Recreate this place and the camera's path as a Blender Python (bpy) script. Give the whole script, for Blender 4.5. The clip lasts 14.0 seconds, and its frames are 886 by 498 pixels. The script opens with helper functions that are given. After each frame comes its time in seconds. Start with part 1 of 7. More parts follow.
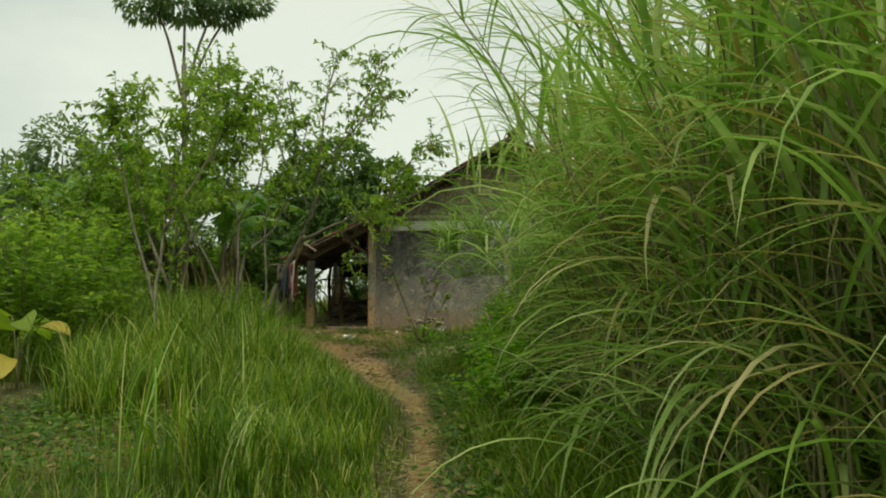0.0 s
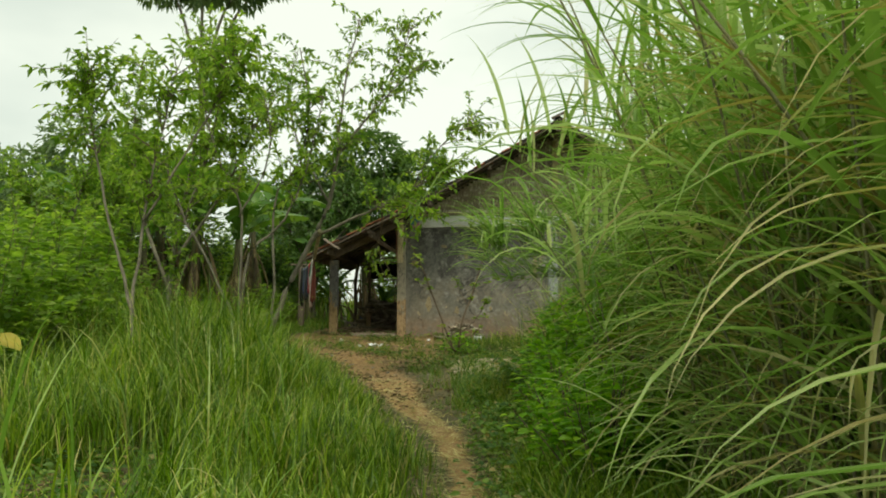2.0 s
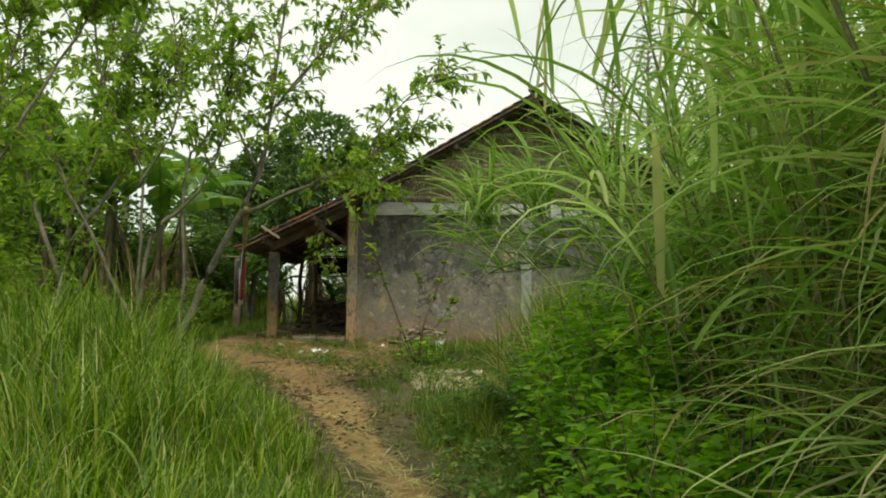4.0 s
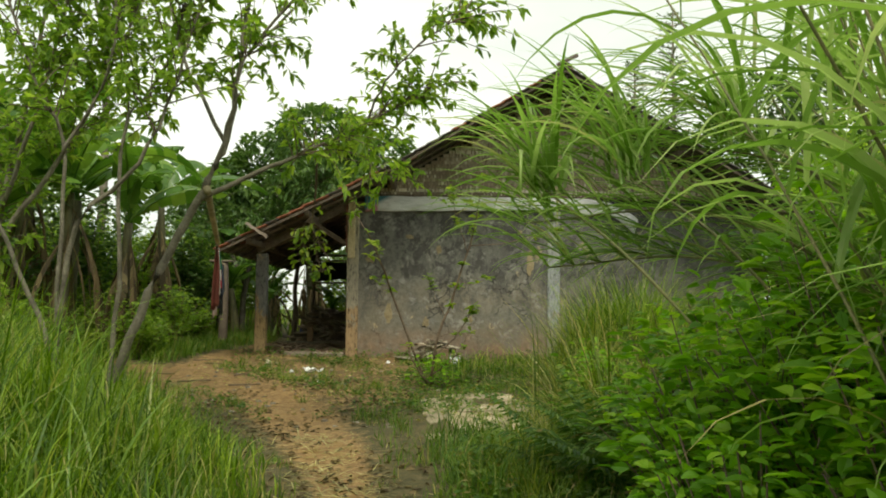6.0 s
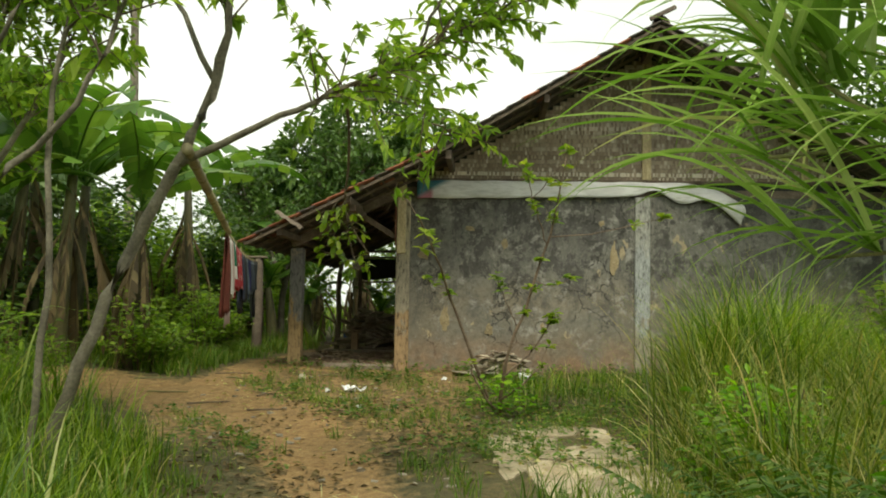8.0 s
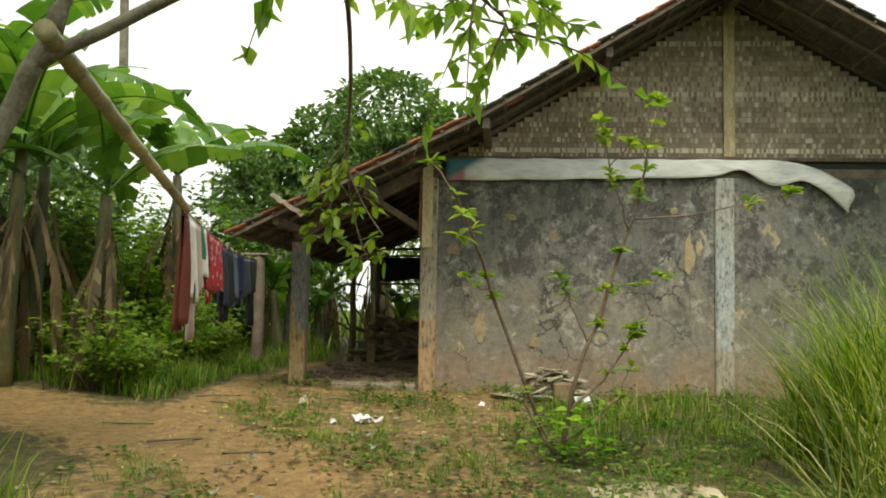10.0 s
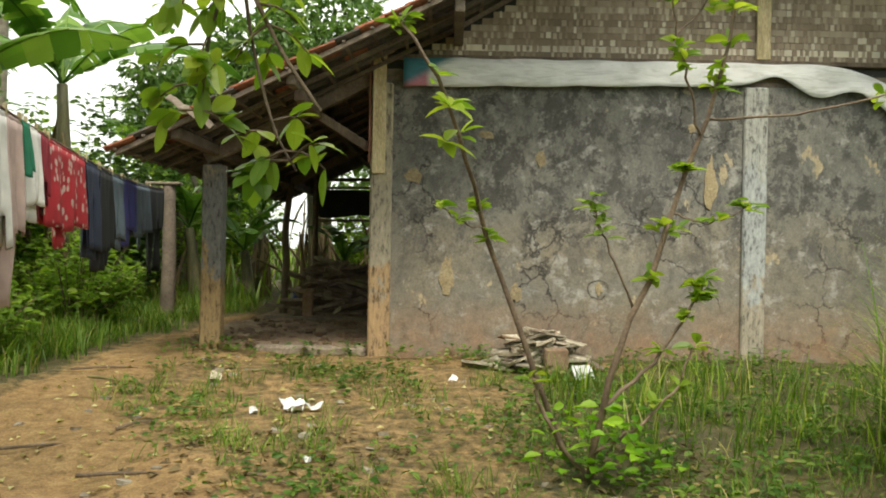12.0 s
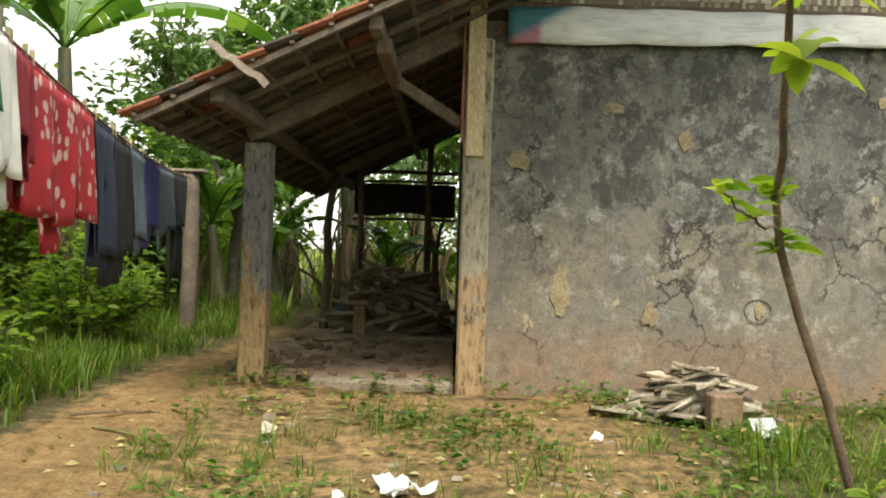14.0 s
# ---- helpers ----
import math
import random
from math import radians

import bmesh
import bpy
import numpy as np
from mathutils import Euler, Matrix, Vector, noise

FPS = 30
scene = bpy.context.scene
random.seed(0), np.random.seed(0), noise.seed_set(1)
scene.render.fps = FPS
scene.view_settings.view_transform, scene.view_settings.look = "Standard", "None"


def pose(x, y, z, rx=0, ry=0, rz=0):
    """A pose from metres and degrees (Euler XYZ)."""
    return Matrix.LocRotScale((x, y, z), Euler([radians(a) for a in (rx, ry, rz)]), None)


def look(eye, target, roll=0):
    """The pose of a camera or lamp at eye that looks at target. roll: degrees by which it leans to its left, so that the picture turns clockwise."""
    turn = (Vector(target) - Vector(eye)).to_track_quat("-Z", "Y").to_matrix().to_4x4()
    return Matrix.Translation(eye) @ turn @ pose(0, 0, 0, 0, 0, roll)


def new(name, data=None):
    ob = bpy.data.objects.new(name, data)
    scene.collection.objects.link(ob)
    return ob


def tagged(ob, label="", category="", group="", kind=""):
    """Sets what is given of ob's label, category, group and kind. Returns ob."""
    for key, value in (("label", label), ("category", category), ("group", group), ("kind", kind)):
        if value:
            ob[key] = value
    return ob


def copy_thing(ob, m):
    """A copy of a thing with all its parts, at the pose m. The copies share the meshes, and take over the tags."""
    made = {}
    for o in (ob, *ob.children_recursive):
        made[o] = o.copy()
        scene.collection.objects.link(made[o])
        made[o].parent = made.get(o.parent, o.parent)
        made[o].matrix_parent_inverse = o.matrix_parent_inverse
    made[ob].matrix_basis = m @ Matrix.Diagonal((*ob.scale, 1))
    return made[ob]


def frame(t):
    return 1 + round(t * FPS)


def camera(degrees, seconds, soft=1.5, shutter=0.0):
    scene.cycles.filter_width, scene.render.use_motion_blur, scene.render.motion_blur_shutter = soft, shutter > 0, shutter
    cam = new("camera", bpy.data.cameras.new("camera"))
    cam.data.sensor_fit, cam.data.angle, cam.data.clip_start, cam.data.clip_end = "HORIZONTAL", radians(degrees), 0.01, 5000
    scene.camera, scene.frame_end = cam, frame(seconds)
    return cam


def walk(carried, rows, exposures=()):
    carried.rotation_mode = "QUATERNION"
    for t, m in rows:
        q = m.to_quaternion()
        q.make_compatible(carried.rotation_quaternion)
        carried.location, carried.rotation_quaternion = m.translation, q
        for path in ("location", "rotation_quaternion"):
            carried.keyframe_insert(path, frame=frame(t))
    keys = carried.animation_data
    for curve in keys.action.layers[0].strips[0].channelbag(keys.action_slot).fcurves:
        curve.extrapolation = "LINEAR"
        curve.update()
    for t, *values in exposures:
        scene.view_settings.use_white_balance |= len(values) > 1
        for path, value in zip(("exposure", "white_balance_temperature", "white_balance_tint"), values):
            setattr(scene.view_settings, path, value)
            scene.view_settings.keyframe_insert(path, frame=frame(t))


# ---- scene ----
cam = camera(53.6, 14.0, soft=1.9)
METRES, EYE = 17.55, 1.4
ROWS = [
    (0.0, 0.0, 0.0, 0.0, -0.0, 3.41, -0.04),
    (0.5, 0.0022, 0.0353, 0.0015, 1.25, 2.71, 0.14),
    (1.0, -0.0001, 0.0696, 0.0001, 2.42, 3.28, -0.03),
    (1.5, -0.005, 0.1038, 0.0025, 2.19, 3.4, -0.72),
    (2.0, -0.0059, 0.1372, 0.0049, 2.16, 3.45, -0.28),
    (2.5, -0.0128, 0.1764, 0.0063, 1.32, 3.41, -0.55),
    (3.0, -0.0156, 0.2176, 0.005, 0.21, 3.4, -0.65),
    (5.5, -0.022, 0.4076, 0.0043, -1.35, 3.89, -0.97),
    (6.0, -0.0242, 0.4415, 0.0046, -0.57, 4.05, -0.71),
    (6.5, -0.0255, 0.4766, 0.0054, 0.01, 3.87, -0.81),
    (7.0, -0.0265, 0.5114, 0.0067, 1.06, 4.01, -0.65),
    (7.5, -0.0325, 0.5496, 0.0082, 2.2, 3.83, -0.91),
    (8.0, -0.0342, 0.5857, 0.0104, 2.92, 3.91, -1.08),
    (10.5, -0.0563, 0.7618, 0.0126, 4.35, 4.12, -1.09),
    (11.0, -0.061, 0.7953, 0.0115, 3.46, 2.99, -0.97),
    (11.5, -0.0685, 0.8341, 0.0145, 1.71, 0.08, -1.4),
    (12.0, -0.0716, 0.8676, 0.0159, 0.36, 0.14, -1.15),
    (12.5, -0.0823, 0.8986, 0.0151, -0.59, 0.38, -1.19),
    (13.0, -0.0911, 0.929, 0.0153, -1.37, 0.23, -1.61),
    (13.5, -0.1022, 0.9572, 0.0155, -1.15, 0.17, -1.21),
    (14.0, -0.1208, 0.9834, 0.0172, 0.51, 0.22, -1.91),
]
walk(cam, [(t, pose(METRES * x, METRES * y, EYE + METRES * z, 90 + pitch, roll, yaw)) for t, x, y, z, yaw, pitch, roll in ROWS],
     exposures=[(0.0, -0.14, 7000, -3), (1.0, 0.14, 7000, -3), (3.0, 0.14, 7050, -2), (5.5, 0.32, 7100, 1), (8.0, 0.48, 7150, 1), (10.5, 0.86, 7000, 4), (12.0, 1.03, 6900, 7), (14.0, 1.30, 6850, 10)])

# ---- sky and sun: bright overcast ----
SUN_EL, SUN_AZ = 58.0, 172.0
world = bpy.data.worlds.new("overcast_sky")
scene.world = world
world.use_nodes = True
wn, wl = world.node_tree.nodes, world.node_tree.links
wn.clear()
sky = wn.new("ShaderNodeTexSky")
sky.sky_type, sky.sun_disc = "NISHITA", False
sky.sun_elevation, sky.sun_rotation = radians(SUN_EL), radians(SUN_AZ)
sky_level = wn.new("ShaderNodeMixRGB")
sky_level.blend_type, sky_level.inputs["Fac"].default_value = "MULTIPLY", 1.0
sky_level.inputs["Color2"].default_value = (0.10, 0.10, 0.10, 1)
cloud_at = wn.new("ShaderNodeTexCoord")
cloud_map = wn.new("ShaderNodeMapping")
cloud_map.inputs["Scale"].default_value = (1.0, 1.0, 2.6)
cloud = wn.new("ShaderNodeTexNoise")
cloud.inputs["Scale"].default_value, cloud.inputs["Detail"].default_value = 1.7, 5.0
cloud_ramp = wn.new("ShaderNodeValToRGB")
cloud_ramp.color_ramp.elements[0].position, cloud_ramp.color_ramp.elements[0].color = 0.36, (0.62, 0.68, 0.67, 1)
cloud_ramp.color_ramp.elements[1].position, cloud_ramp.color_ramp.elements[1].color = 0.64, (0.98, 1.00, 0.97, 1)
cover = wn.new("ShaderNodeMixRGB")
cover.inputs["Fac"].default_value = 0.88
back = wn.new("ShaderNodeBackground")
back.inputs["Strength"].default_value = 1.0
sky_out = wn.new("ShaderNodeOutputWorld")
wl.new(sky.outputs["Color"], sky_level.inputs["Color1"])
wl.new(cloud_at.outputs["Generated"], cloud_map.inputs["Vector"])
wl.new(cloud_map.outputs["Vector"], cloud.inputs["Vector"])
wl.new(cloud.outputs["Fac"], cloud_ramp.inputs["Fac"])
wl.new(sky_level.outputs["Color"], cover.inputs["Color1"])
wl.new(cloud_ramp.outputs["Color"], cover.inputs["Color2"])
wl.new(cover.outputs["Color"], back.inputs["Color"])
wl.new(back.outputs["Background"], sky_out.inputs["Surface"])
sun = new("sun", bpy.data.lights.new("sun", "SUN"))
sun.data.energy, sun.data.angle, sun.data.color = 2.0, radians(24), (1.0, 0.96, 0.88)
sun.matrix_world = look((0, 0, 30), (math.sin(radians(SUN_AZ)) * -17, math.cos(radians(SUN_AZ)) * -17, 3))

# ---- materials ----
def shader(name, rough=0.7, metal=0.0):
    m = bpy.data.materials.new(name)
    m.use_nodes = True
    b = m.node_tree.nodes["Principled BSDF"]
    b.inputs["Roughness"].default_value, b.inputs["Metallic"].default_value = rough, metal
    return m, m.node_tree.nodes, m.node_tree.links, b


def ramp_node(ns, stops):
    r = ns.new("ShaderNodeValToRGB")
    e = r.color_ramp.elements
    e[0].position, e[0].color = stops[0][0], (*stops[0][1], 1)
    e[1].position, e[1].color = stops[-1][0], (*stops[-1][1], 1)
    for p, c in stops[1:-1]:
        e.new(p).color = (*c, 1)
    return r


def noise_node(ns, ls, scale, detail=6.0, rough=0.6, stretch=(1, 1, 1), warp=0.0, offset=(0, 0, 0)):
    at = ns.new("ShaderNodeTexCoord")
    mp = ns.new("ShaderNodeMapping")
    mp.inputs["Scale"].default_value, mp.inputs["Location"].default_value = stretch, offset
    n = ns.new("ShaderNodeTexNoise")
    n.inputs["Scale"].default_value, n.inputs["Detail"].default_value = scale, detail
    n.inputs["Roughness"].default_value, n.inputs["Distortion"].default_value = rough, warp
    ls.new(at.outputs["Object"], mp.inputs["Vector"])
    ls.new(mp.outputs["Vector"], n.inputs["Vector"])
    return n


def mixed(ns, ls, fac, a, b, mode="MIX"):
    x = ns.new("ShaderNodeMixRGB")
    x.blend_type = mode
    for slot, v in (("Fac", fac), ("Color1", a), ("Color2", b)):
        if isinstance(v, bpy.types.NodeSocket):
            ls.new(v, x.inputs[slot])
        elif slot == "Fac":
            x.inputs[slot].default_value = v
        else:
            x.inputs[slot].default_value = (*v, 1)
    return x.outputs["Color"]


def relief(ns, ls, b, height, strength=0.4, distance=0.02):
    bp = ns.new("ShaderNodeBump")
    bp.inputs["Strength"].default_value, bp.inputs["Distance"].default_value = strength, distance
    ls.new(height, bp.inputs["Height"])
    ls.new(bp.outputs["Normal"], b.inputs["Normal"])


def mottled(name, stops, scale=3.0, fine=40.0, rough=0.8, bump=0.4, distance=0.01, metal=0.0, stretch=(1, 1, 1), vary=0.25):
    """A surface with broad patches, fine grain and a tone of its own for each piece."""
    m, ns, ls, b = shader(name, rough, metal)
    n = noise_node(ns, ls, scale, 5, 0.6, stretch)
    g = noise_node(ns, ls, fine, 4, 0.65, stretch)
    col = ramp_node(ns, stops)
    ls.new(n.outputs["Fac"], col.inputs["Fac"])
    grain = ramp_node(ns, [(0.3, (0.62, 0.62, 0.62)), (0.7, (1.25, 1.25, 1.25))])
    ls.new(g.outputs["Fac"], grain.inputs["Fac"])
    c = mixed(ns, ls, 1.0, col.outputs["Color"], grain.outputs["Color"], "MULTIPLY")
    info = ns.new("ShaderNodeObjectInfo")
    tone = ramp_node(ns, [(0.0, (1 - vary,) * 3), (1.0, (1 + vary,) * 3)])
    ls.new(info.outputs["Random"], tone.inputs["Fac"])
    c = mixed(ns, ls, 1.0, c, tone.outputs["Color"], "MULTIPLY")
    ls.new(c, b.inputs["Base Color"])
    relief(ns, ls, b, g.outputs["Fac"], bump, distance)
    return m


def leafy(name, dark, mid, light, through_light=0.35, rough=0.5, spots=None, bright=1.0, glow=(1.5, 1.6, 0.75)):
    """A leaf: each one has its own tone; some light passes through it."""
    m, ns, ls, b = shader(name, rough)
    geo = ns.new("ShaderNodeNewGeometry")
    stops = [(0.0, dark), (0.55, mid), (1.0, light)]
    if spots:
        stops = [(0.0, dark), (0.5, mid), (0.9, light), (0.93, spots), (1.0, spots)]
    col = ramp_node(ns, stops)
    ls.new(geo.outputs["Random Per Island"], col.inputs["Fac"])
    n = noise_node(ns, ls, 0.9, 3)
    patch = ramp_node(ns, [(0.3, (0.62, 0.68, 0.62)), (0.7, (1.25, 1.2, 1.05))])
    ls.new(n.outputs["Fac"], patch.inputs["Fac"])
    c = mixed(ns, ls, 1.0, col.outputs["Color"], patch.outputs["Color"], "MULTIPLY")
    ls.new(c, b.inputs["Base Color"])
    b.inputs["Specular IOR Level"].default_value = 0.35
    tr = ns.new("ShaderNodeBsdfTranslucent")
    warm = mixed(ns, ls, 1.0, c, tuple(v * bright for v in glow), "MULTIPLY")
    ls.new(warm, tr.inputs["Color"])
    mx = ns.new("ShaderNodeMixShader")
    mx.inputs["Fac"].default_value = through_light
    ls.new(b.outputs["BSDF"], mx.inputs[1])
    ls.new(tr.outputs["BSDF"], mx.inputs[2])
    ls.new(mx.outputs["Shader"], ns["Material Output"].inputs["Surface"])
    return m


M_REED = leafy("reed_leaf", (0.16, 0.275, 0.042), (0.31, 0.445, 0.115), (0.56, 0.64, 0.30), 0.47, 0.34, (0.58, 0.52, 0.30), glow=(1.15, 1.35, 0.88))
M_REED_DRY = leafy("dry_reed_leaf", (0.26, 0.21, 0.08), (0.44, 0.39, 0.18), (0.60, 0.56, 0.33), 0.30, 0.6)
M_CANE = mottled("cane_skin", [(0.3, (0.10, 0.12, 0.04)), (0.6, (0.22, 0.20, 0.08)), (0.8, (0.28, 0.22, 0.11))], 4, 60, 0.5)
M_GRASS = leafy("meadow_grass", (0.045, 0.10, 0.007), (0.115, 0.21, 0.012), (0.32, 0.42, 0.055), 0.40, 0.45, (0.46, 0.42, 0.18))
M_GRASS_FINE = leafy("fine_grass", (0.045, 0.085, 0.008), (0.115, 0.17, 0.014), (0.27, 0.29, 0.06), 0.4, 0.5, (0.38, 0.31, 0.13))
M_LAWN = leafy("short_grass", (0.055, 0.12, 0.012), (0.11, 0.205, 0.02), (0.21, 0.29, 0.05), 0.40, 0.55, (0.34, 0.28, 0.13))
M_WEED = leafy("yard_weed_leaf", (0.04, 0.10, 0.015), (0.085, 0.17, 0.025), (0.18, 0.26, 0.05), 0.38, 0.5, (0.30, 0.24, 0.10))
M_SHRUB = leafy("shrub_leaf", (0.08, 0.20, 0.012), (0.18, 0.37, 0.022), (0.33, 0.50, 0.045), 0.50, 0.45)
M_TREE = leafy("tree_leaf", (0.11, 0.20, 0.032), (0.21, 0.33, 0.055), (0.36, 0.46, 0.10), 0.56, 0.42)
M_BIGLEAF = leafy("large_yellow_green_leaf", (0.10, 0.185, 0.020), (0.21, 0.30, 0.035), (0.34, 0.39, 0.06), 0.42, 0.4, None, 1.1)
M_MANGO = leafy("dark_crown_leaf", (0.05, 0.104, 0.028), (0.094, 0.17, 0.048), (0.165, 0.25, 0.084), 0.36, 0.4)
# distance haze is put into this leaf colour: paler and greyer green
M_FAR = leafy("hazed_far_leaf", (0.10, 0.165, 0.085), (0.16, 0.235, 0.12), (0.23, 0.31, 0.16), 0.42, 0.6)
M_BANANA = leafy("banana_leaf", (0.06, 0.14, 0.025), (0.11, 0.22, 0.04), (0.21, 0.32, 0.075), 0.36, 0.33)
M_WITHER = leafy("withered_leaf", (0.34, 0.26, 0.04), (0.42, 0.34, 0.06), (0.50, 0.40, 0.10), 0.35, 0.55)
M_BANANA_DRY = leafy("dead_banana_leaf", (0.07, 0.05, 0.03), (0.14, 0.10, 0.055), (0.24, 0.18, 0.10), 0.2, 0.8)
M_STEM = mottled("banana_stem", [(0.3, (0.05, 0.05, 0.025)), (0.55, (0.13, 0.12, 0.05)), (0.8, (0.20, 0.17, 0.09))], 3, 30, 0.6, stretch=(3, 3, 0.5))
M_BARK = mottled("grey_bark", [(0.3, (0.09, 0.078, 0.055)), (0.55, (0.20, 0.175, 0.125)), (0.8, (0.32, 0.29, 0.22))], 6, 50, 0.85, 0.6)
M_TWIG = mottled("twig_bark", [(0.3, (0.09, 0.06, 0.04)), (0.7, (0.21, 0.15, 0.10))], 6, 60, 0.8, 0.5)
M_BAMBOO = mottled("bamboo_pole", [(0.3, (0.24, 0.20, 0.10)), (0.6, (0.40, 0.34, 0.19)), (0.8, (0.46, 0.42, 0.28))], 3, 40, 0.45, 0.2, stretch=(1, 1, 0.3))
M_WOOD = mottled("weathered_wood", [(0.3, (0.10, 0.07, 0.05)), (0.55, (0.19, 0.14, 0.10)), (0.8, (0.30, 0.24, 0.18))], 5, 45, 0.8, 0.5, stretch=(1, 1, 0.3))
M_OLDPLANK = mottled("grey_brown_old_plank", [(0.3, (0.20, 0.14, 0.10)), (0.55, (0.37, 0.29, 0.215)), (0.8, (0.50, 0.42, 0.33))], 5, 45, 0.85, 0.5, vary=0.4)
M_BEAM = mottled("brown_roof_timber", [(0.3, (0.09, 0.068, 0.052)), (0.55, (0.16, 0.122, 0.092)), (0.8, (0.25, 0.20, 0.155))], 4, 45, 0.8, 0.4)
M_PLANK = mottled("cream_painted_plank", [(0.3, (0.36, 0.28, 0.15)), (0.55, (0.52, 0.42, 0.24)), (0.8, (0.58, 0.52, 0.38))], 5, 40, 0.7, 0.4, stretch=(3, 3, 0.5))
M_REDWOOD = mottled("reddish_plank", [(0.3, (0.20, 0.08, 0.055)), (0.7, (0.34, 0.16, 0.11))], 5, 40, 0.7, 0.4, stretch=(3, 3, 0.5))
M_TILE = mottled("clay_roof_tile", [(0.3, (0.16, 0.06, 0.04)), (0.55, (0.36, 0.13, 0.075)), (0.8, (0.45, 0.20, 0.12))], 3, 30, 0.85, 0.4, vary=0.3)
# darker copy of the clay tile; shade under the eaves is in its colour
M_TILE_OLD_SHADE = mottled("old_shaded_roof_tile", [(0.3, (0.055, 0.052, 0.05)), (0.6, (0.115, 0.10, 0.09)), (0.8, (0.23, 0.145, 0.10))], 3, 30, 0.85, 0.4)
M_FLOOR = mottled("earthen_porch_floor", [(0.3, (0.22, 0.14, 0.09)), (0.55, (0.36, 0.25, 0.17)), (0.8, (0.48, 0.38, 0.27))], 2.5, 40, 0.9, 0.7, 0.02)
M_KERB = mottled("worn_cement_step", [(0.3, (0.16, 0.12, 0.09)), (0.55, (0.25, 0.20, 0.15)), (0.8, (0.34, 0.29, 0.23))], 3, 35, 0.9, 0.5)
M_SLAB = mottled("pale_broken_slab", [(0.3, (0.24, 0.18, 0.10)), (0.5, (0.42, 0.34, 0.22)), (0.75, (0.56, 0.48, 0.34))], 3, 30, 0.9, 0.6)
M_SCAR = mottled("ochre_peeled_plaster", [(0.3, (0.25, 0.19, 0.105)), (0.55, (0.33, 0.262, 0.155)), (0.8, (0.42, 0.35, 0.23))], 9, 50, 0.9, 0.5)
M_CHARCOAL = mottled("charcoal_mark", [(0.3, (0.05, 0.045, 0.04)), (0.7, (0.12, 0.11, 0.10))], 12, 60, 0.9, 0.2)
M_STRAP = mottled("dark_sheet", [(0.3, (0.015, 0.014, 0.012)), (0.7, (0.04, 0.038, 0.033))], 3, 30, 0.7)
M_PAPER = mottled("white_scrap", [(0.3, (0.68, 0.68, 0.68)), (0.7, (0.82, 0.82, 0.80))], 6, 40, 0.6, 0.2)
M_CHIP = mottled("pale_debris", [(0.3, (0.30, 0.24, 0.17)), (0.7, (0.58, 0.52, 0.42))], 6, 40, 0.8, vary=0.4)
M_SHEET = mottled("cut_board_edge", [(0.3, (0.13, 0.11, 0.07)), (0.5, (0.34, 0.29, 0.21)), (0.75, (0.60, 0.55, 0.45))], 7, 50, 0.75, 0.4, vary=0.35)
M_BRICK = mottled("rough_brown_block", [(0.3, (0.20, 0.12, 0.07)), (0.7, (0.32, 0.22, 0.14))], 6, 40, 0.9, 0.5)
M_BLUE = mottled("blue_plastic", [(0.3, (0.03, 0.06, 0.20)), (0.7, (0.06, 0.12, 0.34))], 6, 30, 0.5)
M_FLOWER = mottled("yellow_petal", [(0.3, (0.75, 0.48, 0.01)), (0.7, (0.85, 0.60, 0.03))], 6, 30, 0.6)


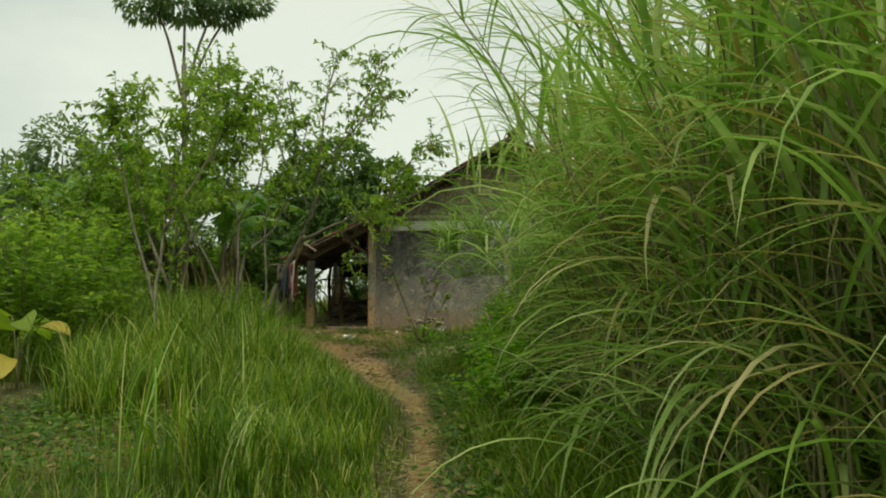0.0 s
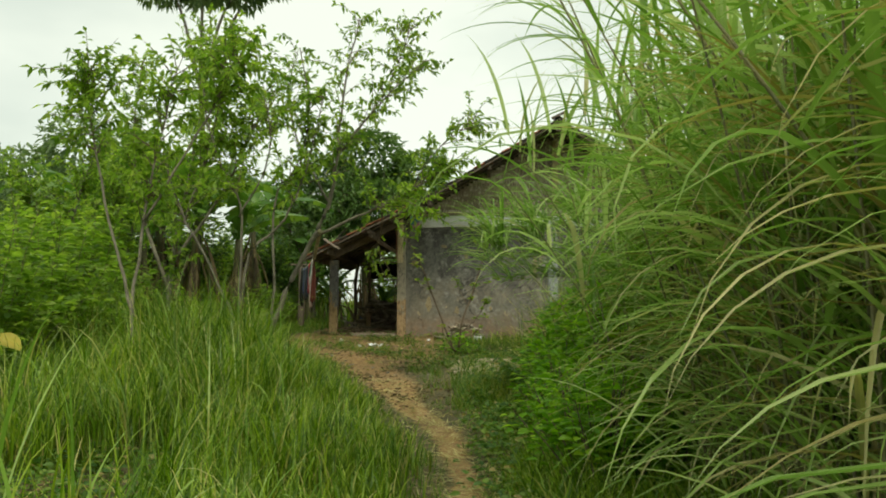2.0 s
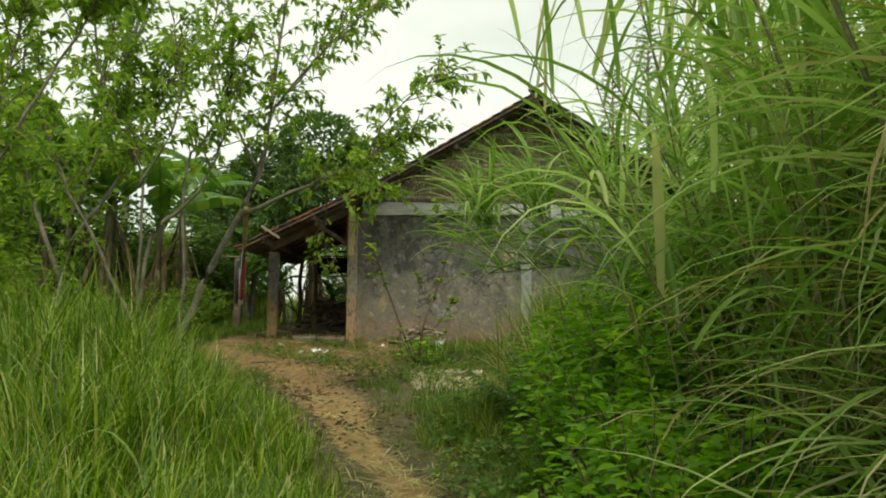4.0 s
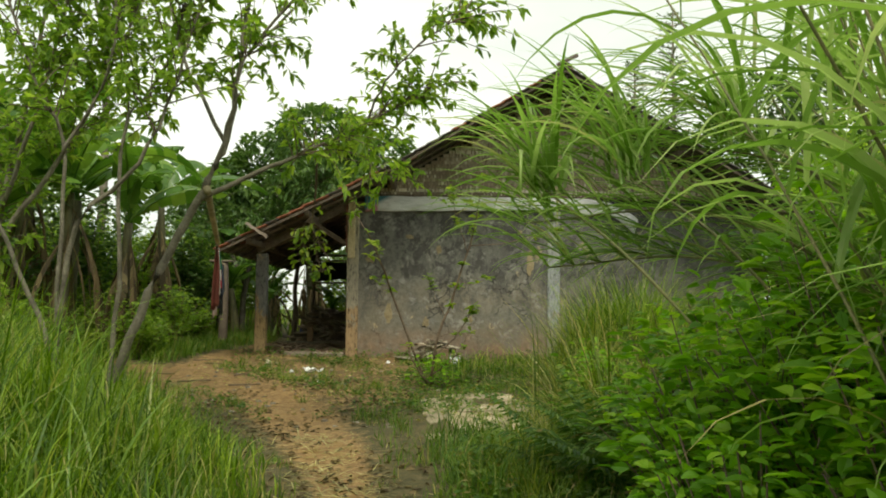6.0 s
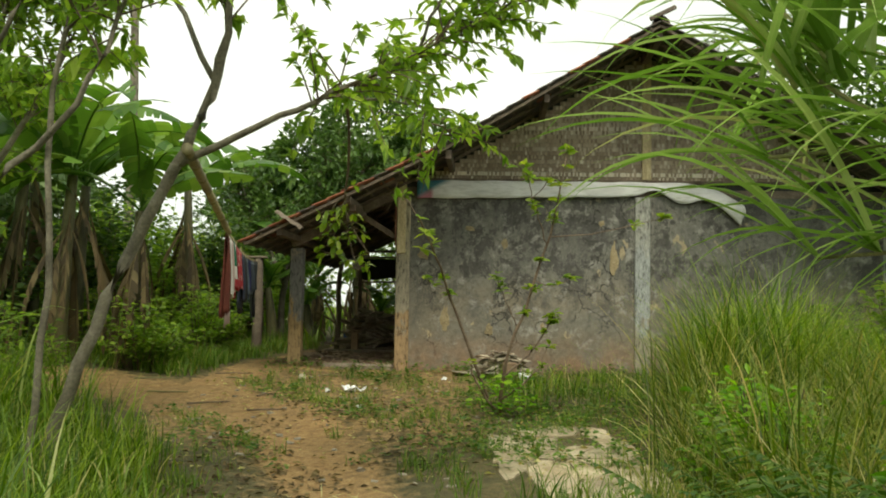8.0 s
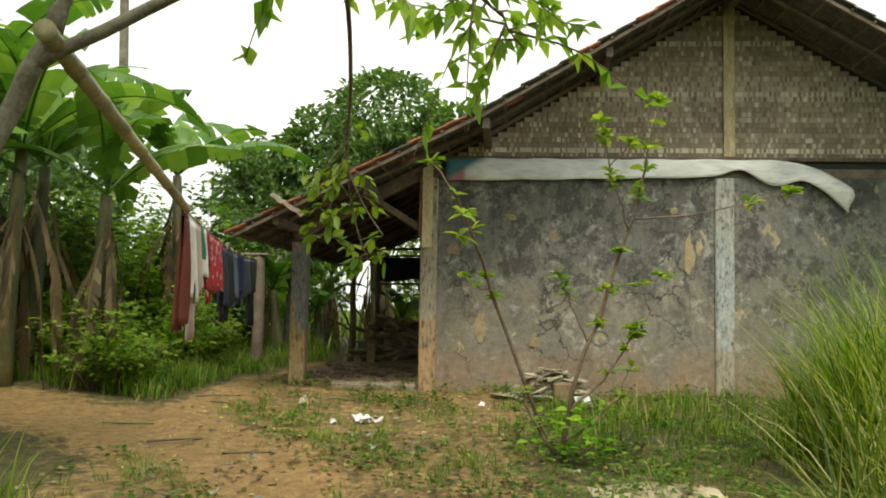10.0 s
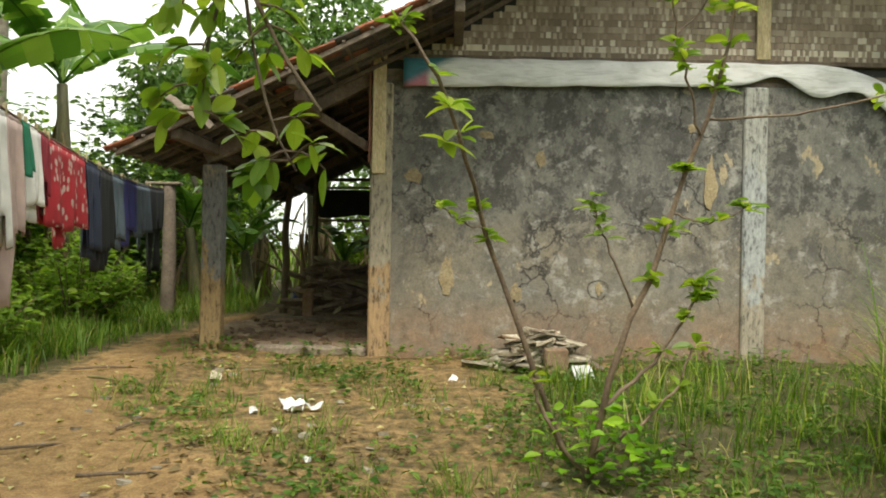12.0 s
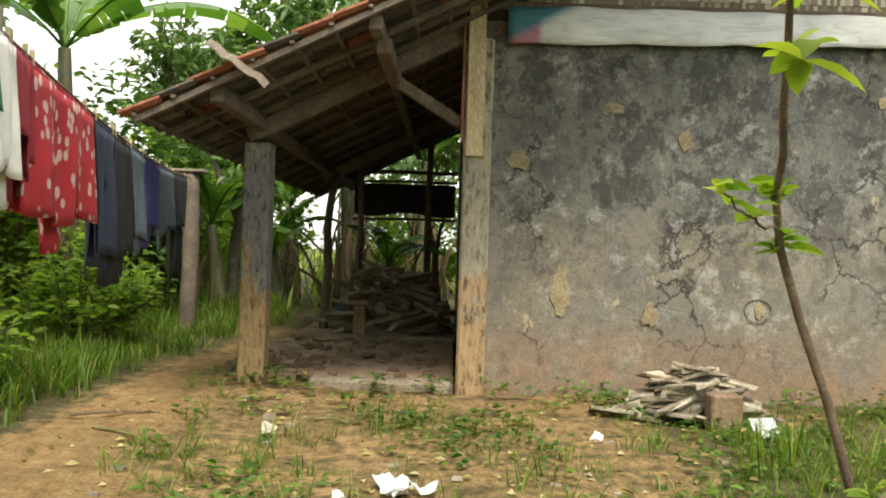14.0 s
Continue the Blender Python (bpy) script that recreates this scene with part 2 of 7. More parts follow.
def plaster_material():
    """Grey cement render: dark mould in blotches, pale scars, hairline cracks, red soil splash low down."""
    m, ns, ls, b = shader("stained_grey_plaster", 0.9)
    base = noise_node(ns, ls, 1.1, 5, 0.55)
    col = ramp_node(ns, [(0.3, (0.115, 0.110, 0.094)), (0.5, (0.172, 0.166, 0.145)), (0.7, (0.228, 0.216, 0.185))])
    ls.new(base.outputs["Fac"], col.inputs["Fac"])
    c = col.outputs["Color"]
    at = ns.new("ShaderNodeTexCoord")
    sep = ns.new("ShaderNodeSeparateXYZ")
    ls.new(at.outputs["Object"], sep.inputs["Vector"])

    def height_band(a0, a1, b0, b1):
        up = ns.new("ShaderNodeMapRange")
        up.inputs["From Min"].default_value, up.inputs["From Max"].default_value = a0, a1
        dn = ns.new("ShaderNodeMapRange")
        dn.inputs["From Min"].default_value, dn.inputs["From Max"].default_value = b1, b0
        mul = ns.new("ShaderNodeMath")
        mul.operation = "MULTIPLY"
        for r, k in ((up, 0), (dn, 1)):
            ls.new(sep.outputs["Z"], r.inputs["Value"])
            ls.new(r.outputs["Result"], mul.inputs[k])
        return mul.outputs["Value"]

    def masked(noise_out, lo, hi, band, gain=1.0):
        r = ns.new("ShaderNodeMapRange")
        r.inputs["From Min"].default_value, r.inputs["From Max"].default_value = lo, hi
        r.inputs["To Max"].default_value = gain
        ls.new(noise_out, r.inputs["Value"])
        mul = ns.new("ShaderNodeMath")
        mul.operation = "MULTIPLY"
        ls.new(r.outputs["Result"], mul.inputs[0])
        ls.new(band, mul.inputs[1])
        return mul.outputs["Value"]

    # brown wash over the lower half
    wash = noise_node(ns, ls, 1.6, 6, 0.6, (1, 1, 1.4))
    c = mixed(ns, ls, masked(wash.outputs["Fac"], 0.25, 0.62, height_band(-1.0, 0.0, 1.7, 2.3), 0.80), c, (0.245, 0.207, 0.15))
    # mould blotches, sharp edged
    mould = noise_node(ns, ls, 2.9, 14, 0.80, (1, 1, 0.9), 0.15)
    c = mixed(ns, ls, masked(mould.outputs["Fac"], 0.505, 0.53, height_band(1.35, 2.1, 3.3, 3.9), 0.76), c, (0.050, 0.047, 0.043))
    soft = noise_node(ns, ls, 6.5, 14, 0.80, (1, 1, 0.5), 0.3, (3, 1, 7))
    c = mixed(ns, ls, masked(soft.outputs["Fac"], 0.50, 0.56, height_band(1.0, 1.8, 3.4, 4.0), 0.6), c, (0.10, 0.095, 0.09))
    # pale and ochre scars where the skin came off
    scar = noise_node(ns, ls, 2.6, 7, 0.6, (1.3, 1, 0.7), 0.3, (9, 0, 4))
    c = mixed(ns, ls, masked(scar.outputs["Fac"], 0.655, 0.68, height_band(0.6, 0.9, 3.2, 3.5), 0.8), c, (0.46, 0.37, 0.23))
    scuff = noise_node(ns, ls, 4.6, 12, 0.75, (1, 1, 1), 0.2, (1, 0, 14))
    c = mixed(ns, ls, masked(scuff.outputs["Fac"], 0.545, 0.63, height_band(0.6, 0.9, 3.2, 3.5), 0.65), c, (0.40, 0.385, 0.35))
    # hairline cracks
    vor = ns.new("ShaderNodeTexVoronoi")
    vor.feature = "DISTANCE_TO_EDGE"
    vor.inputs["Scale"].default_value = 2.3
    wob = noise_node(ns, ls, 5.0, 5, 0.6)
    add = mixed(ns, ls, 0.38, at.outputs["Object"], wob.outputs["Color"], "ADD")
    ls.new(add, vor.inputs["Vector"])
    crack = ramp_node(ns, [(0.0, (1, 1, 1)), (0.014, (0.8, 0.8, 0.8)), (0.034, (0, 0, 0))])
    ls.new(vor.outputs["Distance"], crack.inputs["Fac"])
    where = noise_node(ns, ls, 0.9, 3, 0.5, (1, 1, 1), 0, (5, 5, 5))
    c = mixed(ns, ls, masked(where.outputs["Fac"], 0.51, 0.59, crack.outputs["Color"], 0.95), c, (0.035, 0.032, 0.028))
    # red soil splash
    splash = noise_node(ns, ls, 3.5, 7, 0.65)
    c = mixed(ns, ls, masked(splash.outputs["Fac"], 0.30, 0.60, height_band(-1.0, 0.0, 0.75, 1.30), 0.75), c, (0.285, 0.165, 0.095))
    grain = noise_node(ns, ls, 55.0, 4, 0.7)
    gr = ramp_node(ns, [(0.3, (0.75, 0.75, 0.75)), (0.7, (1.18, 1.18, 1.18))])
    ls.new(grain.outputs["Fac"], gr.inputs["Fac"])
    c = mixed(ns, ls, 1.0, c, gr.outputs["Color"], "MULTIPLY")
    mid = noise_node(ns, ls, 11.0, 7, 0.7)
    md = ramp_node(ns, [(0.34, (0.74, 0.73, 0.71)), (0.5, (1.0, 1.0, 1.0)), (0.68, (1.22, 1.21, 1.18))])
    ls.new(mid.outputs["Fac"], md.inputs["Fac"])
    c = mixed(ns, ls, 1.0, c, md.outputs["Color"], "MULTIPLY")
    pit = noise_node(ns, ls, 26.0, 8, 0.8, (1, 1, 1.3), 0.4, (2, 8, 5))
    pk = ramp_node(ns, [(0.30, (0.45, 0.44, 0.42)), (0.40, (1.0, 1.0, 1.0)), (0.62, (1.0, 1.0, 1.0)), (0.70, (1.45, 1.42, 1.34))])
    ls.new(pit.outputs["Fac"], pk.inputs["Fac"])
    c = mixed(ns, ls, 0.8, c, pk.outputs["Color"], "MULTIPLY")
    ls.new(c, b.inputs["Base Color"])
    hgt = mixed(ns, ls, 0.5, grain.outputs["Fac"], mould.outputs["Fac"])
    relief(ns, ls, b, hgt, 0.5, 0.02)
    return m


M_PLASTER = plaster_material()


def pillar_material(name, top, mid, low):
    m, ns, ls, b = shader(name, 0.85)
    at = ns.new("ShaderNodeTexCoord")
    sep = ns.new("ShaderNodeSeparateXYZ")
    ls.new(at.outputs["Object"], sep.inputs["Vector"])
    n = noise_node(ns, ls, 5.0, 8, 0.7, (1, 1, 0.6))
    mp = ns.new("ShaderNodeMath")
    mp.operation = "MULTIPLY_ADD"
    mp.inputs[1].default_value = 0.34
    off = ns.new("ShaderNodeMath")
    off.operation = "MULTIPLY_ADD"
    off.inputs[1].default_value, off.inputs[2].default_value = 0.9, -0.62
    ls.new(n.outputs["Fac"], off.inputs[0])
    ls.new(sep.outputs["Z"], mp.inputs[0])
    ls.new(off.outputs["Value"], mp.inputs[2])
    col = ramp_node(ns, [(0.0, low), (0.28, low), (0.34, mid), (0.66, mid), (0.74, top), (1.0, top)])
    ls.new(mp.outputs["Value"], col.inputs["Fac"])
    g = noise_node(ns, ls, 14.0, 8, 0.75, (2, 2, 0.7))
    gr = ramp_node(ns, [(0.38, (0.26, 0.25, 0.24)), (0.47, (0.85, 0.84, 0.82)), (0.56, (1.0, 0.98, 0.95)), (0.68, (1.35, 1.32, 1.25))])
    ls.new(g.outputs["Fac"], gr.inputs["Fac"])
    ls.new(mixed(ns, ls, 1.0, col.outputs["Color"], gr.outputs["Color"], "MULTIPLY"), b.inputs["Base Color"])
    relief(ns, ls, b, g.outputs["Fac"], 0.5, 0.01)
    return m


M_POST = pillar_material("peeling_grey_post", (0.38, 0.33, 0.24), (0.20, 0.20, 0.20), (0.36, 0.25, 0.13))
M_CORNER = pillar_material("ochre_weathered_pillar", (0.40, 0.35, 0.25), (0.34, 0.30, 0.23), (0.40, 0.27, 0.15))
M_PILLAR = pillar_material("blue_grey_pillar", (0.38, 0.38, 0.35), (0.36, 0.38, 0.38), (0.34, 0.30, 0.24))


def cloth_material(name, base, dots=None, stripe=None, rough=0.85):
    m, ns, ls, b = shader(name, rough)
    n = noise_node(ns, ls, 6.0, 4)
    r = ramp_node(ns, [(0.3, tuple(v * 0.75 for v in base)), (0.7, tuple(min(1, v * 1.2) for v in base))])
    ls.new(n.outputs["Fac"], r.inputs["Fac"])
    c = r.outputs["Color"]
    if dots:
        at = ns.new("ShaderNodeTexCoord")
        v = ns.new("ShaderNodeTexVoronoi")
        v.inputs["Scale"].default_value = 15.0
        ls.new(at.outputs["Object"], v.inputs["Vector"])
        k = ramp_node(ns, [(0.0, (1, 1, 1)), (0.30, (1, 1, 1)), (0.36, (0, 0, 0))])
        ls.new(v.outputs["Distance"], k.inputs["Fac"])
        c = mixed(ns, ls, k.outputs["Color"], c, dots)
    weave = noise_node(ns, ls, 180.0, 2)
    ls.new(c, b.inputs["Base Color"])
    b.inputs["Sheen Weight"].default_value = 0.0
    relief(ns, ls, b, weave.outputs["Fac"], 0.25, 0.003)
    return m


def ground_material():
    """Bare red earth where the painted mask says so, dark soil and litter elsewhere."""
    m, ns, ls, b = shader("earth_ground", 0.95)
    att = ns.new("ShaderNodeAttribute")
    att.attribute_name = "bare"
    big = noise_node(ns, ls, 0.7, 6, 0.65)
    fine = noise_node(ns, ls, 9.0, 9, 0.72)
    grit = noise_node(ns, ls, 70.0, 5, 0.7)
    dirt = ramp_node(ns, [(0.3, (0.155, 0.092, 0.036)), (0.46, (0.285, 0.172, 0.072)), (0.62, (0.395, 0.255, 0.112)), (0.76, (0.51, 0.37, 0.195))])
    ls.new(fine.outputs["Fac"], dirt.inputs["Fac"])
    soil = ramp_node(ns, [(0.3, (0.045, 0.042, 0.015)), (0.5, (0.095, 0.082, 0.03)), (0.62, (0.15, 0.115, 0.05)), (0.78, (0.26, 0.20, 0.10))])
    ls.new(fine.outputs["Fac"], soil.inputs["Fac"])
    edge = ns.new("ShaderNodeMath")
    edge.operation = "MULTIPLY_ADD"
    edge.inputs[1].default_value, edge.inputs[2].default_value = 1.3, -0.65
    ls.new(fine.outputs["Fac"], edge.inputs[0])
    s = ns.new("ShaderNodeMath")
    s.operation = "ADD"
    ls.new(att.outputs["Fac"], s.inputs[0])
    ls.new(edge.outputs["Value"], s.inputs[1])
    k = ramp_node(ns, [(0.28, (0, 0, 0)), (0.62, (1, 1, 1))])
    ls.new(s.outputs["Value"], k.inputs["Fac"])
    c = mixed(ns, ls, k.outputs["Color"], soil.outputs["Color"], dirt.outputs["Color"])
    tone = ramp_node(ns, [(0.3, (0.75, 0.78, 0.75)), (0.7, (1.2, 1.15, 1.1))])
    ls.new(big.outputs["Fac"], tone.inputs["Fac"])
    c = mixed(ns, ls, 1.0, c, tone.outputs["Color"], "MULTIPLY")
    gr = ramp_node(ns, [(0.3, (0.55, 0.55, 0.55)), (0.7, (1.4, 1.4, 1.4))])
    ls.new(grit.outputs["Fac"], gr.inputs["Fac"])
    c = mixed(ns, ls, 1.0, c, gr.outputs["Color"], "MULTIPLY")
    clod = noise_node(ns, ls, 22.0, 8, 0.75, (1, 1, 1), 0.5, (4, 4, 0))
    cl = ramp_node(ns, [(0.32, (0.58, 0.56, 0.52)), (0.46, (1.0, 1.0, 1.0)), (0.60, (1.0, 1.0, 1.0)), (0.70, (1.35, 1.32, 1.25))])
    ls.new(clod.outputs["Fac"], cl.inputs["Fac"])
    c = mixed(ns, ls, 0.9, c, cl.outputs["Color"], "MULTIPLY")
    ls.new(c, b.inputs["Base Color"])
    relief(ns, ls, b, mixed(ns, ls, 0.35, fine.outputs["Fac"], grit.outputs["Fac"]), 0.8, 0.05)
    return m


M_GROUND = ground_material()


def weave_material():
    m, ns, ls, b = shader("woven_bamboo_strip", 0.75)
    geo = ns.new("ShaderNodeNewGeometry")
    info = ns.new("ShaderNodeObjectInfo")
    s = ns.new("ShaderNodeMath")
    s.operation = "ADD"
    ls.new(geo.outputs["Random Per Island"], s.inputs[0])
    ls.new(info.outputs["Random"], s.inputs[1])
    fr = ns.new("ShaderNodeMath")
    fr.operation = "FRACT"
    ls.new(s.outputs["Value"], fr.inputs[0])
    col = ramp_node(ns, [(0.0, (0.22, 0.165, 0.115)), (0.45, (0.33, 0.255, 0.185)), (0.75, (0.43, 0.35, 0.26)), (0.92, (0.58, 0.50, 0.39)), (1.0, (0.70, 0.63, 0.51))])
    ls.new(fr.outputs["Value"], col.inputs["Fac"])
    n = noise_node(ns, ls, 0.9, 6, 0.6)
    t = ramp_node(ns, [(0.3, (0.6, 0.6, 0.6)), (0.7, (1.2, 1.2, 1.2))])
    ls.new(n.outputs["Fac"], t.inputs["Fac"])
    ls.new(mixed(ns, ls, 1.0, col.outputs["Color"], t.outputs["Color"], "MULTIPLY"), b.inputs["Base Color"])
    g = noise_node(ns, ls, 45, 4, 0.65, (1, 1, 0.35), 0.4)
    relief(ns, ls, b, g.outputs["Fac"], 0.6, 0.006)
    return m


M_WEAVE = weave_material()


def banner_material():
    """Old white banner sheet, with a faded teal and pink print at one end."""
    m, ns, ls, b = shader("old_white_banner", 0.6)
    at = ns.new("ShaderNodeTexCoord")
    sep = ns.new("ShaderNodeSeparateXYZ")
    ls.new(at.outputs["Object"], sep.inputs["Vector"])
    n = noise_node(ns, ls, 3.0, 6, 0.6, (1, 1, 2))
    white = ramp_node(ns, [(0.3, (0.60, 0.59, 0.57)), (0.55, (0.76, 0.75, 0.73)), (0.8, (0.82, 0.81, 0.79))])
    ls.new(n.outputs["Fac"], white.inputs["Fac"])
    # slanted teal field at the corner pillar with a pink patch under it
    sl = ns.new("ShaderNodeMath")
    sl.operation = "MULTIPLY_ADD"
    sl.inputs[1].default_value = -0.57
    ls.new(sep.outputs["X"], sl.inputs[0])
    ls.new(sep.outputs["Z"], sl.inputs[2])
    teal = ns.new("ShaderNodeMapRange")
    teal.inputs["From Min"].default_value, teal.inputs["From Max"].default_value = 4.27, 4.36
    ls.new(sl.outputs["Value"], teal.inputs["Value"])
    pink = ns.new("ShaderNodeMapRange")
    pink.inputs["From Min"].default_value, pink.inputs["From Max"].default_value = -1.47, -1.52
    ls.new(sep.outputs["X"], pink.inputs["Value"])
    c = mixed(ns, ls, pink.outputs["Result"], white.outputs["Color"], (0.50, 0.20, 0.27))
    c = mixed(ns, ls, teal.outputs["Result"], c, (0.06, 0.22, 0.28))
    # fold shade in the colour: greyed where the crease relief dips
    crease = noise_node(ns, ls, 9.0, 4, 0.6, (0.35, 1, 2.2), 1.2)
    cr = ramp_node(ns, [(0.40, (0.82, 0.82, 0.80)), (0.5, (1, 1, 1))])
    ls.new(crease.outputs["Fac"], cr.inputs["Fac"])
    c = mixed(ns, ls, 0.8, c, cr.outputs["Color"], "MULTIPLY")
    ls.new(c, b.inputs["Base Color"])
    relief(ns, ls, b, crease.outputs["Fac"], 0.5, 0.02)
    return m


M_BANNER = banner_material()

# ---- mesh helpers ----
RNG = np.random.RandomState(7)


class Geo:
    """Collects pieces of geometry as arrays and makes one mesh of them."""

    def __init__(self):
        self.v, self.q, self.t, self.n = [], [], [], 0

    def add(self, v, faces):
        v = np.asarray(v, float).reshape(-1, 3)
        for f in faces if isinstance(faces, (list, tuple)) else [faces]:
            f = np.asarray(f, int)
            if f.size:
                (self.q if f.shape[1] == 4 else self.t).append(f + self.n)
        self.v.append(v)
        self.n += len(v)
        return self

    def mesh(self, name, material, smooth=False):
        me = bpy.data.meshes.new(name)
        v = np.concatenate(self.v) if self.v else np.zeros((0, 3))
        q = np.concatenate(self.q) if self.q else np.zeros((0, 4), int)
        t = np.concatenate(self.t) if self.t else np.zeros((0, 3), int)
        me.vertices.add(len(v))
        me.vertices.foreach_set("co", v.ravel())
        me.loops.add(q.size + t.size)
        me.loops.foreach_set("vertex_index", np.concatenate([q.ravel(), t.ravel()]).astype(np.int32))
        me.polygons.add(len(q) + len(t))
        starts = np.concatenate([np.arange(len(q)) * 4, q.size + np.arange(len(t)) * 3])
        me.polygons.foreach_set("loop_start", starts.astype(np.int32))
        me.polygons.foreach_set("use_smooth", np.full(len(q) + len(t), smooth))
        me.update(calc_edges=True)
        me.validate()
        me.materials.append(material)
        return me


def part(name, geo, material, parent=None, label="", smooth=False):
    data = geo if isinstance(geo, bpy.types.Mesh) else geo.mesh(name, material, smooth)
    ob = new(name, data)
    if parent is not None:
        ob.parent = parent
    return tagged(ob, label)


def thing(name, label, category, group="", kind="", at=(0, 0, 0)):
    ob = new(name)
    ob.location = at
    ob.empty_display_size = 0.1
    return tagged(ob, label, category, group, kind)


def box(geo, lo, hi, jitter=0.0, rng=RNG):
    x0, y0, z0 = lo
    x1, y1, z1 = hi
    v = np.array([[x0, y0, z0], [x1, y0, z0], [x1, y1, z0], [x0, y1, z0], [x0, y0, z1], [x1, y0, z1], [x1, y1, z1], [x0, y1, z1]], float)
    v += rng.uniform(-jitter, jitter, v.shape)
    return geo.add(v, np.array([[0, 3, 2, 1], [4, 5, 6, 7], [0, 1, 5, 4], [1, 2, 6, 5], [2, 3, 7, 6], [3, 0, 4, 7]]))


def bevel_box(geo, lo, hi, r=0.01, m=None):
    """A box with chamfered edges (24 corners)."""
    lo, hi = np.array(lo, float), np.array(hi, float)
    bm = bmesh.new()
    bmesh.ops.create_cube(bm, size=1.0)
    for v in bm.verts:
        v.co = Vector([(lo[i] if v.co[i] < 0 else hi[i]) for i in range(3)])
    bmesh.ops.bevel(bm, geom=bm.edges[:], offset=r, segments=1, affect="EDGES")
    bm.verts.index_update()
    v = np.array([(m @ p.co if m is not None else p.co)[:] for p in bm.verts])
    q = [[p.index for p in f.verts] for f in bm.faces if len(f.verts) == 4]
    t = [[p.index for p in f.verts] for f in bm.faces if len(f.verts) == 3]
    bm.free()
    return geo.add(v, [np.array(q), np.array(t).reshape(-1, 3)])


def beam(geo, a, b, w, h, up=(0, 0, 1), r=0.008):
    """A squared timber from a to b."""
    a, b = Vector(a), Vector(b)
    d = (b - a).normalized()
    s = d.cross(Vector(up)).normalized()
    u = s.cross(d)
    m = Matrix.Translation(a) @ Matrix((s, d, u)).transposed().to_4x4()
    return bevel_box(geo, (-w / 2, 0, -h / 2), (w / 2, (b - a).length, h / 2), r, m)


def tube(geo, pts, radii, sides=7, cap=True):
    pts = np.asarray(pts, float)
    n = len(pts)
    radii = np.broadcast_to(np.asarray(radii, float), (n,)) if np.ndim(radii) == 0 or len(np.atleast_1d(radii)) == n else np.linspace(radii[0], radii[1], n)
    tan = np.gradient(pts, axis=0)
    tan /= np.linalg.norm(tan, axis=1, keepdims=True) + 1e-9
    ref = np.where(np.abs(tan[:, 2:3]) > 0.9, np.array([[1.0, 0, 0]]), np.array([[0, 0, 1.0]]))
    s = np.cross(tan, ref)
    s /= np.linalg.norm(s, axis=1, keepdims=True) + 1e-9
    u = np.cross(s, tan)
    a = np.arange(sides) * 2 * np.pi / sides
    v = pts[:, None] + radii[:, None, None] * (np.cos(a)[None, :, None] * s[:, None] + np.sin(a)[None, :, None] * u[:, None])
    i = np.arange(n - 1)[:, None] * sides
    j = np.arange(sides)[None]
    k = (j + 1) % sides
    f = np.stack([i + j, i + k, i + sides + k, i + sides + j], -1).reshape(-1, 4)
    v = np.concatenate([v.reshape(-1, 3), pts[:1], pts[-1:]])
    c = n * sides
    j, k = j[0], k[0]
    caps = np.concatenate([np.stack([k, j, np.full(sides, c)], -1), np.stack([(n - 1) * sides + j, (n - 1) * sides + k, np.full(sides, c + 1)], -1)])
    return geo.add(v, [f, caps] if cap else [f])


def smooth_line(pts, n=14):
    """A soft curve through a few points."""
    p = np.asarray(pts, float)
    t = np.linspace(0, len(p) - 1, n)
    i = np.clip(t.astype(int), 0, len(p) - 2)
    f = (t - i)[:, None]
    e = np.concatenate([[2 * p[0] - p[1]], p, [2 * p[-1] - p[-2]]])
    a, b, c, d = e[i], e[i + 1], e[i + 2], e[i + 3]
    return 0.5 * (2 * b + (c - a) * f + (2 * a - 5 * b + 4 * c - d) * f ** 2 + (3 * b - 3 * c + d - a) * f ** 3)


